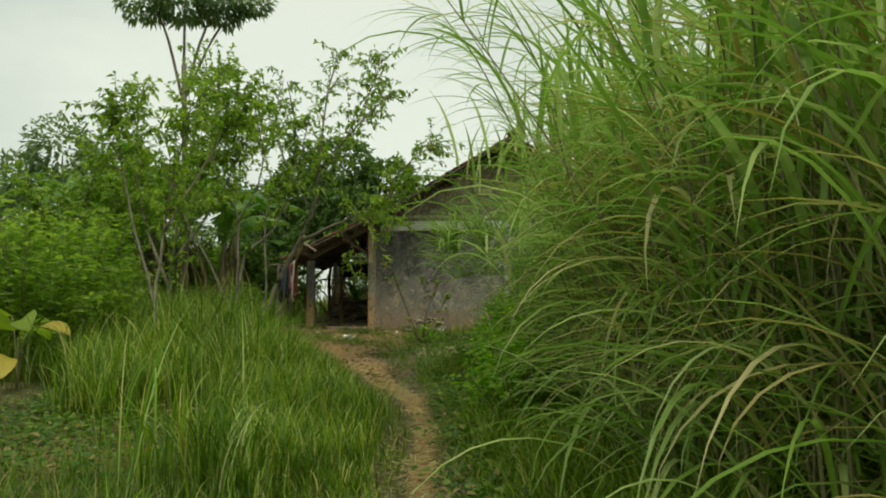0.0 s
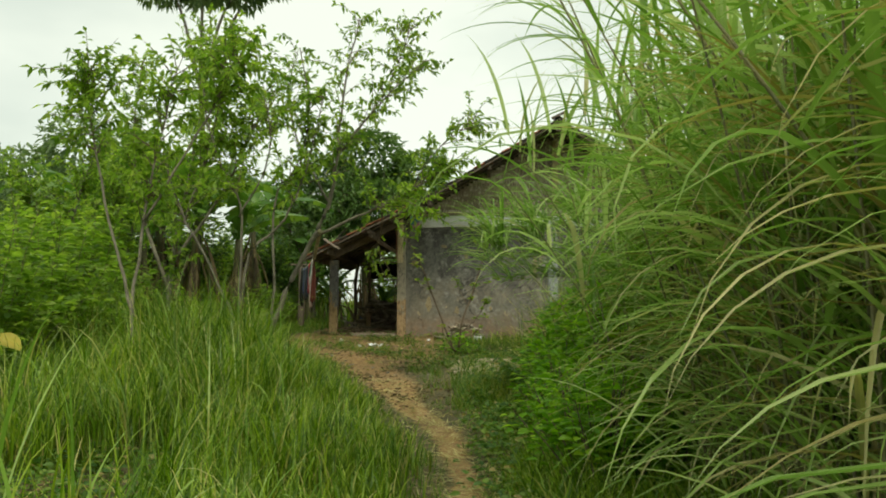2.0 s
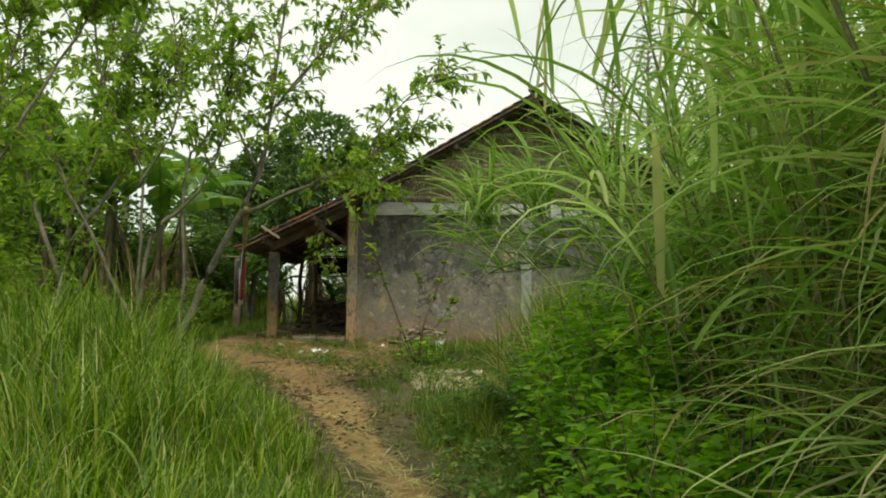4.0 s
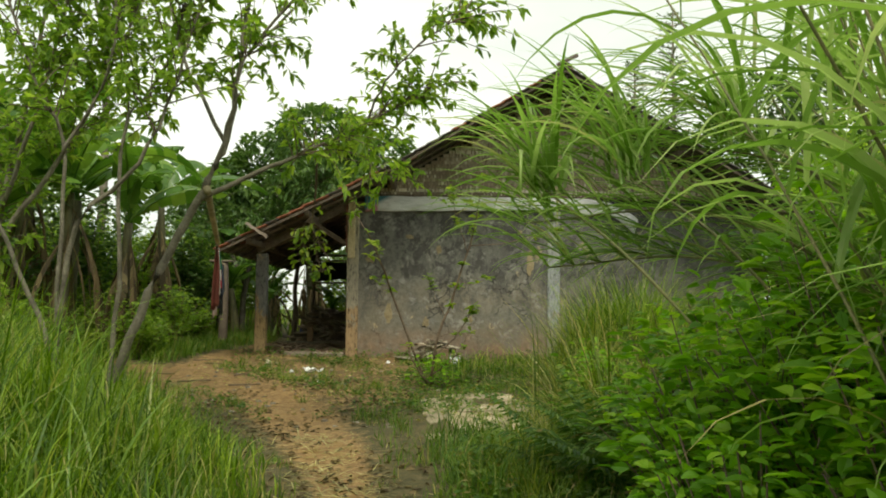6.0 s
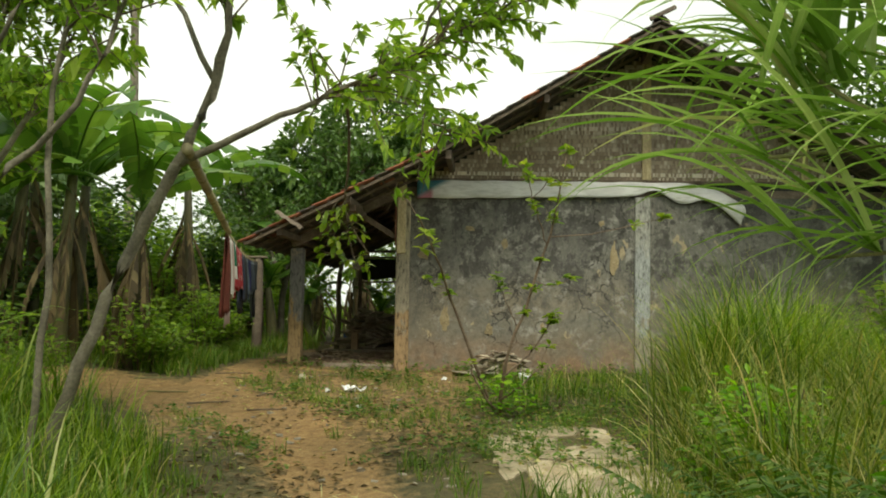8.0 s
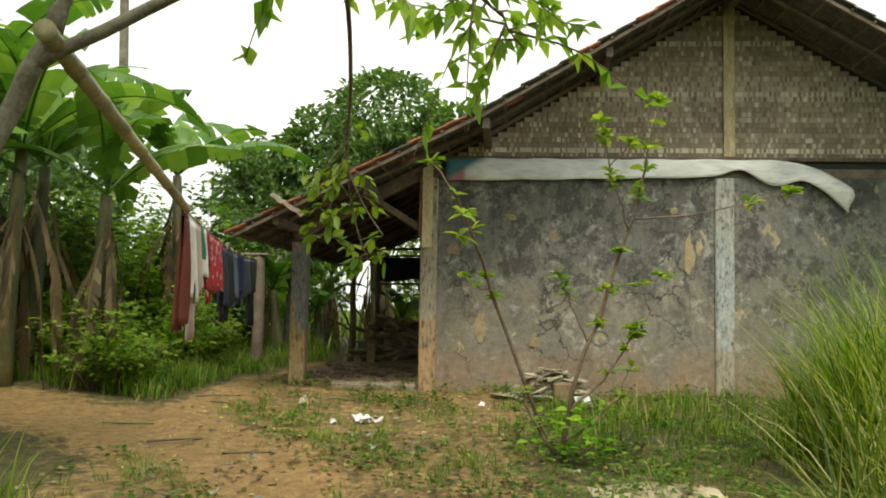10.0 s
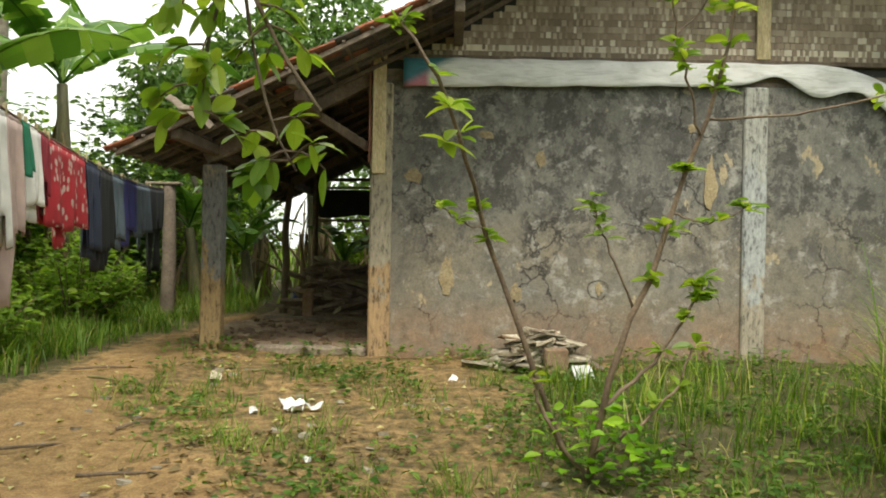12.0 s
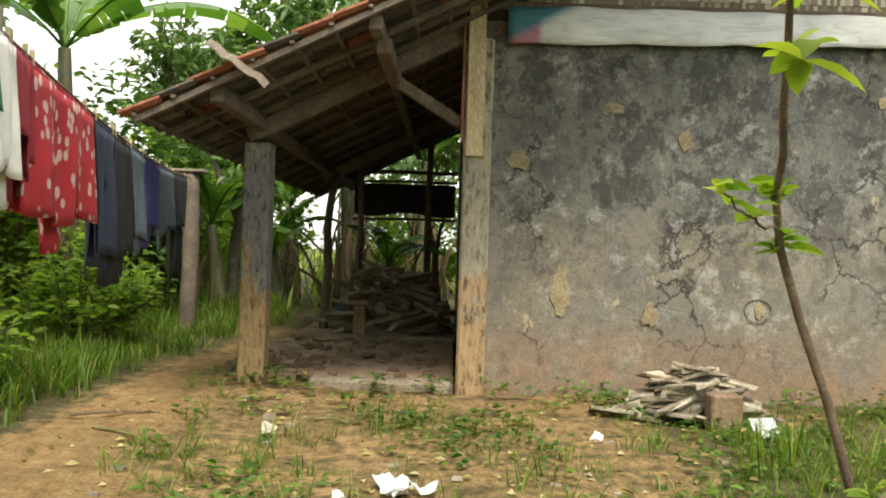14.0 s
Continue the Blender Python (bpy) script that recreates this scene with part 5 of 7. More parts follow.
def shrub(seed, radius, height, leaf, n, material=M_SHRUB, name="shrub", label="dense bright green leafy shrub", group="shrubs beside the path"):
    rng = np.random.RandomState(seed)
    ob = thing(name, label, "shrub", group)
    sg, lg = Geo(), Geo()
    P, D = [], []
    stems = 40
    for _ in range(stems):
        az, out = rng.uniform(0, 2 * np.pi), radius * math.sqrt(rng.rand())
        h = height * rng.uniform(0.45, 1.22) * (1 - 0.45 * (out / radius) ** 2)
        tip = np.array([out * math.cos(az), out * math.sin(az), h])
        pts = smooth_line([np.array([tip[0] * 0.3, tip[1] * 0.3, -0.03]), np.array([tip[0] * 0.6, tip[1] * 0.6, h * 0.55]), tip], 8)
        tube(sg, pts, (0.008, 0.003), 4, False)
        k = n // stems
        q = rng.uniform(0.25, 1.0, k) * 7
        i0 = np.clip(q.astype(int), 0, 6)
        base = pts[i0] + (pts[i0 + 1] - pts[i0]) * (q - i0)[:, None]
        d = rng.normal(0, 1, (k, 3))
        d[:, 2] = np.abs(d[:, 2]) * 0.35 + 0.1
        P.append(base + d * 0.06), D.append(d)
    P, D = np.concatenate(P), np.concatenate(D)
    leaves(lg, P, D, leaf * rng.uniform(0.6, 1.3, len(P)), leaf * 0.55 * rng.uniform(0.7, 1.2, len(P)), rng, rich=True)
    tagged(part("stem_tangle", sg, M_TWIG, ob, "", True), kind="stuff")
    tagged(part("foliage", lg, material, ob), kind="stuff")
    return ob


sh = [shrub(41, 0.68, 1.25, 0.10, 2000), shrub(42, 0.85, 1.95, 0.115, 2600), shrub(43, 0.5, 0.85, 0.085, 1400)]
srng = np.random.RandomState(17)
shrub_spots = [(0.85, 9.6, 2), (1.25, 10.3, 0), (0.75, 10.9, 2), (1.5, 11.2, 1), (1.05, 11.8, 0), (2.1, 11.6, 1), (1.7, 12.4, 1), (1.2, 12.9, 0), (2.5, 12.6, 1), (2.0, 13.4, 1), (0.75, 8.4, 2), (2.9, 13.6, 1),
               (2.6, 14.6, 0), (1.25, 9.0, 2), (3.2, 12.2, 1), (2.4, 13.9, 1), (3.3, 14.3, 1), (2.3, 11.0, 1), (2.9, 11.4, 1), (3.6, 13.2, 1), (4.2, 14.6, 1), (4.0, 16.0, 1), (3.0, 15.2, 1), (0.65, 9.1, 2), (1.25, 16.3, 2)]
for k, (x, y, s) in enumerate(shrub_spots):
    m = pose(x, y, float(land(x, y)), 0, 0, srng.uniform(0, 360))
    if k in (0, 1, 3):
        sh[s].matrix_basis = m
    else:
        copy_thing(sh[s], m)
def fern(at, seed, n=14, length=0.95):
    """A low plant of arching fronds, each with two rows of narrow leaflets."""
    rng = np.random.RandomState(seed)
    ob = thing("fern", "dark green fern-like plant with feathered fronds", "plant", "ferns beside the path", at=at)
    for k in range(n):
        az, ln = 2 * np.pi * k / n + rng.uniform(-0.3, 0.3), length * rng.uniform(0.7, 1.15)
        s = np.linspace(0, 1, 26)
        ang = rng.uniform(0.25, 0.7) + rng.uniform(0.7, 1.3) * s
        step = ln / 25
        r, z = np.cumsum(np.sin(ang) * step), np.cumsum(np.cos(ang) * step)
        mid = np.stack([r * math.cos(az), r * math.sin(az), z], -1)
        g = Geo()
        tube(g, mid, (0.005, 0.002), 4, False)
        side = np.array([-math.sin(az), math.cos(az), 0.0])
        fwd = np.array([math.cos(az), math.sin(az), 0.0])
        for sd in (1, -1):
            w = 0.15 * np.sin(np.pi * (0.12 + 0.86 * s[4:])) ** 0.8
            leaves(g, mid[4:], np.repeat((side * sd + fwd * 0.45)[None], 22, 0) + rng.normal(0, 0.08, (22, 3)), w, 0.030, rng, cup=0.1)
        part("frond", g, M_WEED, ob)


for k, (x, y) in enumerate(((0.55, 14.1), (0.85, 14.45), (1.2, 14.0), (1.5, 14.5), (0.95, 13.6), (1.35, 13.4), (1.85, 13.9))):
    fern((x, y, float(land(x, y))), 700 + k)
# bushes on the far left under the trees
lb = [shrub(51, 1.25, 2.5, 0.15, 3000, M_TREE, "bush", "leafy green bush under the trees", "bushes at the meadow edge"), shrub(52, 0.85, 1.15, 0.10, 1500, M_TREE, "bush", "low green bush at the meadow edge", "bushes at the meadow edge")]
for k, (x, y, s) in enumerate([(-6.2, 13.0, 0), (-4.9, 17.2, 1), (-7.6, 14.4, 0), (-6.6, 16.6, 0), (-8.4, 12.2, 0), (-5.2, 14.6, 1), (-8.6, 17.2, 0), (-7.2, 19.0, 0), (-9.6, 15.0, 0), (-5.6, 25.4, 1), (-6.8, 25.0, 1), (-8.0, 26.0, 0),
                               (-9.8, 19.0, 0), (-10.6, 22.6, 0), (-11.4, 17.2, 0), (3.9, 23.0, 1), (4.9, 23.0, 1), (-12.5, 20.5, 0), (-13.2, 24.0, 0), (-12, 28, 0), (-9.6, 28.5, 0), (-7.6, 29.5, 0), (-5.6, 33.0, 0), (-3.6, 36.6, 0), (-1.8, 37.2, 0), (-9.0, 33.0, 0), (-7.2, 35, 0), (-5.6, 22.9, 1), (-7.2, 27.0, 0), (-8.6, 28.0, 0), (-6.6, 29.6, 0), (-6.0, 26.6, 1), (-6.6, 23.8, 1), (-6.3, 14.9, 0), (-7.4, 17.6, 0), (-5.9, 19.4, 1), (-8.8, 20.8, 0), (5.6, 17.0, 0), (5.2, 19.0, 0), (6.6, 18.2, 0), (5.4, 21.8, 0), (7.6, 22.6, 0)]):
    m = pose(x, y, float(land(x, y)), 0, 0, srng.uniform(0, 360))
    if k < 2:
        lb[s].matrix_basis = m
    else:
        copy_thing(lb[s], m)

db = shrub(53, 1.25, 2.7, 0.16, 3000, M_MANGO, "bush", "dark leafy bush among the banana plants", "bushes behind the banana plants")
for k, (x, y) in enumerate([(-7.5, 25.3), (-9.0, 24.3), (-8.4, 22.6), (-10.2, 23.6), (-6.3, 28.4), (-8.2, 29.2)]):
    m = pose(x, y, float(land(x, y)), 0, 0, srng.uniform(0, 360))
    if k:
        copy_thing(db, m)
    else:
        db.matrix_basis = m


def tree(name, label, base, limbs, seed, twigs=70, per=16, leaf=0.11, material=M_TREE, start=0.35, reach=0.9, aspect=0.5, rich=False, lift=0.15):
    """A small tree from its limbs: each limb is a polyline with two radii; twigs with leaves sprout along it."""
    rng = np.random.RandomState(seed)
    ob = thing(name, label, "tree", at=base)
    tg, wg, lg = Geo(), Geo(), Geo()
    lines = []
    for pts, r0, r1, share in limbs:
        ln = smooth_line(np.array(pts, float) - np.array(base), 16)
        ln[1:-1] += rng.normal(0, 0.009, (14, 3))
        tube(tg, ln, (r0, r1), 8)
        lines.append((ln, share))
    tot = sum(s for _, s in lines)
    P, D, S = [], [], []
    for ln, share in lines:
        for _ in range(int(twigs * share / tot)):
            q = rng.uniform(start, 1.0) * 15
            i0 = min(int(q), 14)
            a = ln[i0] + (ln[i0 + 1] - ln[i0]) * (q - i0)
            d = rng.normal(0, 1, 3) * [1, 1, 0.6] + (ln[i0 + 1] - ln[i0]) / (np.linalg.norm(ln[i0 + 1] - ln[i0]) + 1e-9) * 0.8
            d[2] += lift
            d /= np.linalg.norm(d)
            length = reach * rng.uniform(0.45, 1.2)
            tw = smooth_line([a, a + d * length * 0.5 + [0, 0, 0.04], a + d * length + [0, 0, rng.uniform(-0.18, 0.1) * length]], 7)
            tube(wg, tw, (0.007, 0.002), 4, False)
            k = per
            u = rng.uniform(0.2, 1.0, k) * 6
            i1 = np.clip(u.astype(int), 0, 5)
            pp = tw[i1] + (tw[i1 + 1] - tw[i1]) * (u - i1)[:, None]
            dd = rng.normal(0, 0.75, (k, 3)) + d * 0.7
            dd[:, 2] -= 0.15
            P.append(pp), D.append(dd)
    P, D = np.concatenate(P), np.concatenate(D)
    leaves(lg, P, D, leaf * rng.uniform(0.6, 1.25, len(P)), leaf * aspect * rng.uniform(0.75, 1.2, len(P)), rng, rich=rich, droop=0.3)
    trunk = part("trunk", tg, M_BARK, ob, "slender grey trunk and limbs", True)
    tagged(part("twig_mass", wg, M_TWIG, trunk, "", True), kind="stuff")
    tagged(part("crown", lg, material, ob), kind="stuff")
    return ob


tree("young_tree", "slender forked young tree with small sparse leaves", (-3.45, 15.75, 0.25), [
    ([(-3.45, 15.75, 0.15), (-3.25, 15.75, 1.0), (-2.85, 15.75, 2.0), (-2.53, 15.70, 2.55)], 0.048, 0.036, 0.05),
    ([(-2.53, 15.70, 2.55), (-2.36, 15.7, 3.0), (-2.25, 15.7, 3.6), (-2.2, 16.0, 4.8), (-2.0, 16.3, 6.1)], 0.036, 0.010, 2.2),
    ([(-2.53, 15.70, 2.55), (-2.33, 15.68, 3.1), (-2.15, 15.6, 3.8), (-1.5, 15.7, 4.6), (-0.9, 16.0, 5.3)], 0.022, 0.008, 2.6),
    ([(-2.60, 15.70, 2.45), (-2.1, 15.7, 2.70), (-1.65, 15.7, 2.90), (-1.1, 15.8, 3.2), (-0.45, 16.1, 3.65)], 0.028, 0.006, 3.4),
    ([(-1.65, 15.7, 2.90), (-1.45, 16.1, 3.0), (-1.05, 16.5, 3.0), (-0.85, 16.8, 2.85)], 0.012, 0.004, 0.8),
    ([(-1.1, 15.8, 3.2), (-0.9, 15.6, 3.55), (-0.5, 15.5, 3.95), (-0.1, 15.5, 4.2)], 0.012, 0.004, 1.3),
    ([(-2.15, 15.6, 3.8), (-1.7, 16.4, 4.7), (-1.4, 16.8, 5.5), (-1.2, 16.9, 6.1)], 0.015, 0.006, 2.0),
    ([(-2.36, 15.7, 3.0), (-2.9, 16.2, 3.9), (-3.2, 16.6, 4.9), (-3.1, 16.8, 5.7)], 0.02, 0.006, 1.2)], 61, 270, 15, 0.105, M_TREE, 0.42, 0.6, lift=0.0)
tree("young_tree", "many-stemmed young tree with thin grey branches", (-3.3, 15.0, 0.25), [
    ([(-3.15, 15.0, 0.15), (-3.05, 15, 1.2), (-3.03, 15, 1.94), (-3.03, 15, 2.97), (-2.72, 15, 3.43), (-2.55, 15, 4.2), (-2.7, 15, 5.2)], 0.024, 0.008, 2),
    ([(-3.5, 15.0, 0.15), (-3.53, 15, 1.44), (-3.5, 15, 2.42), (-3.57, 15, 2.97), (-3.78, 15, 3.31), (-4.1, 15, 4.3), (-4.2, 15.1, 5.2)], 0.022, 0.008, 2),
    ([(-3.52, 15.0, 1.2), (-3.38, 15, 2.16), (-2.97, 14.9, 2.54), (-2.72, 14.9, 2.97), (-2.5, 14.9, 3.6), (-2.3, 15, 4.6)], 0.026, 0.007, 1.6),
    ([(-3.5, 15.0, 1.0), (-4.0, 15.1, 2.0), (-4.6, 15.2, 3.1), (-4.9, 15.3, 4.4)], 0.025, 0.007, 1.8),
    ([(-3.55, 15.0, 2.7), (-3.1, 14.9, 3.6), (-3.2, 14.9, 4.6)], 0.016, 0.006, 1.3)], 62, 160, 15, 0.115, M_TREE, 0.5, 0.65)
tree("young_tree", "leafy young tree at the meadow edge", (-5.6, 18.0, 0.4), [
    ([(-5.6, 18.0, 0.3), (-5.6, 18.0, 2.0), (-5.3, 18.1, 4.0), (-5.0, 18.3, 6.3)], 0.06, 0.012, 2),
    ([(-5.6, 18.0, 1.6), (-6.2, 18.2, 3.0), (-6.5, 18.4, 4.6), (-6.4, 18.5, 6.0)], 0.04, 0.010, 2),
    ([(-5.5, 18.0, 2.6), (-5.0, 17.6, 3.6), (-4.6, 17.4, 4.8), (-4.5, 17.4, 6.0)], 0.03, 0.010, 2),
    ([(-5.55, 18.0, 2.2), (-4.8, 17.9, 3.2), (-4.2, 17.8, 4.3), (-3.9, 17.9, 5.2)], 0.035, 0.010, 2)], 63, 390, 17, 0.125, M_TREE, 0.3, 0.75)
tree("young_tree", "leafy young tree beside the banana plants", (-8.3, 19.5, 0.5), [
    ([(-8.3, 19.5, 0.3), (-8.2, 19.5, 2.0), (-8.1, 19.6, 3.4), (-7.8, 19.8, 4.6)], 0.06, 0.012, 2),
    ([(-8.2, 19.5, 1.6), (-8.9, 19.7, 2.8), (-9.4, 19.9, 4.0)], 0.04, 0.010, 2),
    ([(-8.2, 19.5, 1.8), (-7.5, 19.3, 2.8), (-7.0, 19.2, 3.9)], 0.035, 0.010, 2)], 64, 340, 17, 0.13, M_TREE, 0.25, 0.8)
tree("young_tree", "light green young tree in the tall grass", (-4.0, 12.4, 0.2), [
    ([(-4.0, 12.4, 0.1), (-4.05, 12.4, 1.4), (-3.9, 12.4, 2.8), (-3.6, 12.4, 4.2)], 0.03, 0.008, 2),
    ([(-4.05, 12.4, 1.3), (-4.4, 12.5, 2.4), (-4.7, 12.6, 3.6), (-4.8, 12.7, 4.4)], 0.022, 0.007, 2),
    ([(-3.95, 12.4, 2.4), (-3.5, 12.3, 3.1), (-3.1, 12.3, 3.8), (-2.9, 12.4, 4.3)], 0.018, 0.006, 1.8)], 67, 170, 15, 0.115, M_TREE, 0.55, 0.6)
tree("shade_tree", "spreading leafy tree against the house eaves", (-5.2, 29.6, 0.7), [
    ([(-5.2, 29.6, 0.5), (-5.1, 29.6, 2.2), (-4.6, 29.5, 3.8), (-4.0, 29.4, 5.0)], 0.09, 0.02, 2),
    ([(-5.1, 29.6, 2.0), (-5.8, 29.8, 3.4), (-6.4, 30.0, 4.6)], 0.06, 0.015, 2),
    ([(-4.9, 29.6, 2.8), (-4.0, 29.2, 3.9), (-3.0, 29.0, 4.8)], 0.05, 0.012, 2)], 65, 300, 18, 0.16, M_MANGO, 0.35, 0.9)


def crown_tree(name, label, base, trunk_h, lumps, seed, leaf=0.28, n=5200, material=M_MANGO, trunk_r=0.22, category="tree"):
    """A larger tree: trunk, limbs into each lump of the crown, leaves over the lumps with gaps between."""
    rng = np.random.RandomState(seed)
    ob = thing(name, label, category, at=base)
    tg, lg = Geo(), Geo()
    tube(tg, smooth_line([(0, 0, -0.2), (0.1, 0.05, trunk_h * 0.5), (0, 0, trunk_h)], 9), (trunk_r, trunk_r * 0.7), 9)
    tot = sum(l[3] ** 2 for l in lumps)
    P, D = [], []
    for x, y, z, r in lumps:
        c = np.array([x, y, z])
        tube(tg, smooth_line([(0, 0, trunk_h * 0.85), c * [0.5, 0.5, 0.5] + [0, 0, trunk_h * 0.5], c], 8), (trunk_r * 0.5, 0.03), 6)
        k = int(n * r * r / tot)
        d = rng.normal(0, 1, (k, 3))
        d /= np.linalg.norm(d, axis=1, keepdims=True)
        sub = rng.normal(0, 1, (9, 3))
        sub /= np.linalg.norm(sub, axis=1, keepdims=True)
        near = np.max(d @ sub.T, 1)
        rad = r * (0.62 + 0.42 * np.clip((near - 0.55) / 0.45, 0, 1)) * rng.uniform(0.72, 1.06, k)
        P.append(c + d * rad[:, None] * [1, 1, 0.8])
        D.append(d + rng.normal(0, 0.6, (k, 3)) - [0, 0, 0.25])
    P, D = np.concatenate(P), np.concatenate(D)
    leaves(lg, P, D, leaf * rng.uniform(0.6, 1.3, len(P)), leaf * 0.45 * rng.uniform(0.7, 1.3, len(P)), rng)
    part("trunk", tg, M_BARK, ob, "", True)
    tagged(part("crown", lg, material, ob), kind="stuff")
    return ob


crown_tree("mango_tree", "broad dark green mango tree behind the house", (-4.4, 36.5, 0.8), 3.0, [(0, 0, 5.9, 1.9), (-2.0, 0.3, 5.1, 1.7), (1.9, 0, 5.3, 1.6), (0.3, -0.8, 4.4, 1.9), (-1.2, 0.2, 3.6, 1.5), (2.9, 0.5, 3.9, 1.5), (-3.2, 0, 3.9, 1.4), (-2.4, -0.4, 2.6, 1.3)], 71, 0.30, 17000)
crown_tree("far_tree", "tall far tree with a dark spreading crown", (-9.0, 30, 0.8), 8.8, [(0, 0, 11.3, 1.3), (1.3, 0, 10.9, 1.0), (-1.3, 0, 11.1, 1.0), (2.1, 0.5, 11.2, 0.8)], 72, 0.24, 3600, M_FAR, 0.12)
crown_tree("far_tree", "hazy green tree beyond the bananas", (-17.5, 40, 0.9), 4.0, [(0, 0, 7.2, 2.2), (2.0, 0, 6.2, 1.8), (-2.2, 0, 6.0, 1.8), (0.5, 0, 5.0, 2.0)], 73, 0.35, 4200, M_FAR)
crown_tree("far_tree", "dark trees rising behind the house roof", (12.5, 41, 0.8), 5.0, [(0, 0, 8.6, 2.0), (2.6, 0, 8.4, 2.1), (-1.8, 0.4, 7.4, 1.6), (4.8, 0, 7.6, 1.8), (1.2, 0, 6.4, 2.0)], 74, 0.35, 5200, M_MANGO)
crown_tree("yard_tree", "leafy tree beside the far corner of the house", (8.6, 25.5, 0.6), 2.2, [(0, 0, 4.0, 1.6), (1.6, 0, 3.4, 1.5), (-1.3, -0.6, 3.0, 1.3), (0.2, -1.0, 2.2, 1.6)], 75, 0.20, 5200, M_TREE)
crown_tree("yard_tree", "leafy tree beyond the grass bank", (6.9, 20.5, 0.5), 1.4, [(0, 0, 2.7, 1.2), (1.4, 0, 2.4, 1.2), (-0.9, 0, 1.7, 1.0), (0.5, -0.6, 1.4, 1.2)], 76, 0.18, 4200, M_TREE)
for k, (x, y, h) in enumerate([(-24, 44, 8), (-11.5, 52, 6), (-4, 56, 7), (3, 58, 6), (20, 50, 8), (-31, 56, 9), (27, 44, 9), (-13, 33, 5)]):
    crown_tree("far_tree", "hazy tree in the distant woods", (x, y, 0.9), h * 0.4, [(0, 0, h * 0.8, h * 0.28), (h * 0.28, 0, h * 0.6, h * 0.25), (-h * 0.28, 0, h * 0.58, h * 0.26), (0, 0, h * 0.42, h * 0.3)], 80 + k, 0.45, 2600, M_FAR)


def feathery(base, h, seed):
    """A slim conifer-like tree: tiers of short fringed boughs."""
    rng = np.random.RandomState(seed)
    ob = thing("feathery_tree", "slim feathery tree with tiered boughs above the roof", "tree", "feathery trees", at=base)
    tg, lg = Geo(), Geo()
    tube(tg, [(0, 0, 0), (0.05, 0, h * 0.5), (0.0, 0, h)], (0.14, 0.03), 7)
    P, D = [], []
    for z in np.arange(h * 0.35, h, 0.22):
        for _ in range(5):
            az = rng.uniform(0, 2 * np.pi)
            ln = 0.95 * (1.15 - 0.6 * z / h) * rng.uniform(0.7, 1.1)
            end = np.array([ln * math.cos(az), ln * math.sin(az), z + 0.35 * ln])
            tube(tg, [(0, 0, z), end * [0.5, 0.5, 1] - [0, 0, 0.1 * ln], end], (0.02, 0.006), 4, False)
            u = rng.uniform(0.2, 1, 16)[:, None]
            P.append(np.array([0, 0, z]) + (end - [0, 0, z]) * u), D.append(rng.normal(0, 0.5, (16, 3)) + [0, 0, 0.8])
    P, D = np.concatenate(P), np.concatenate(D)
    leaves(lg, P, D, 0.16, 0.035, rng)
    part("trunk", tg, M_BARK, ob, "", True)
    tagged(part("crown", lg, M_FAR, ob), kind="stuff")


feathery((8.4, 40, 0.8), 12.0, 91)
feathery((7.1, 40.6, 0.8), 10.2, 92)


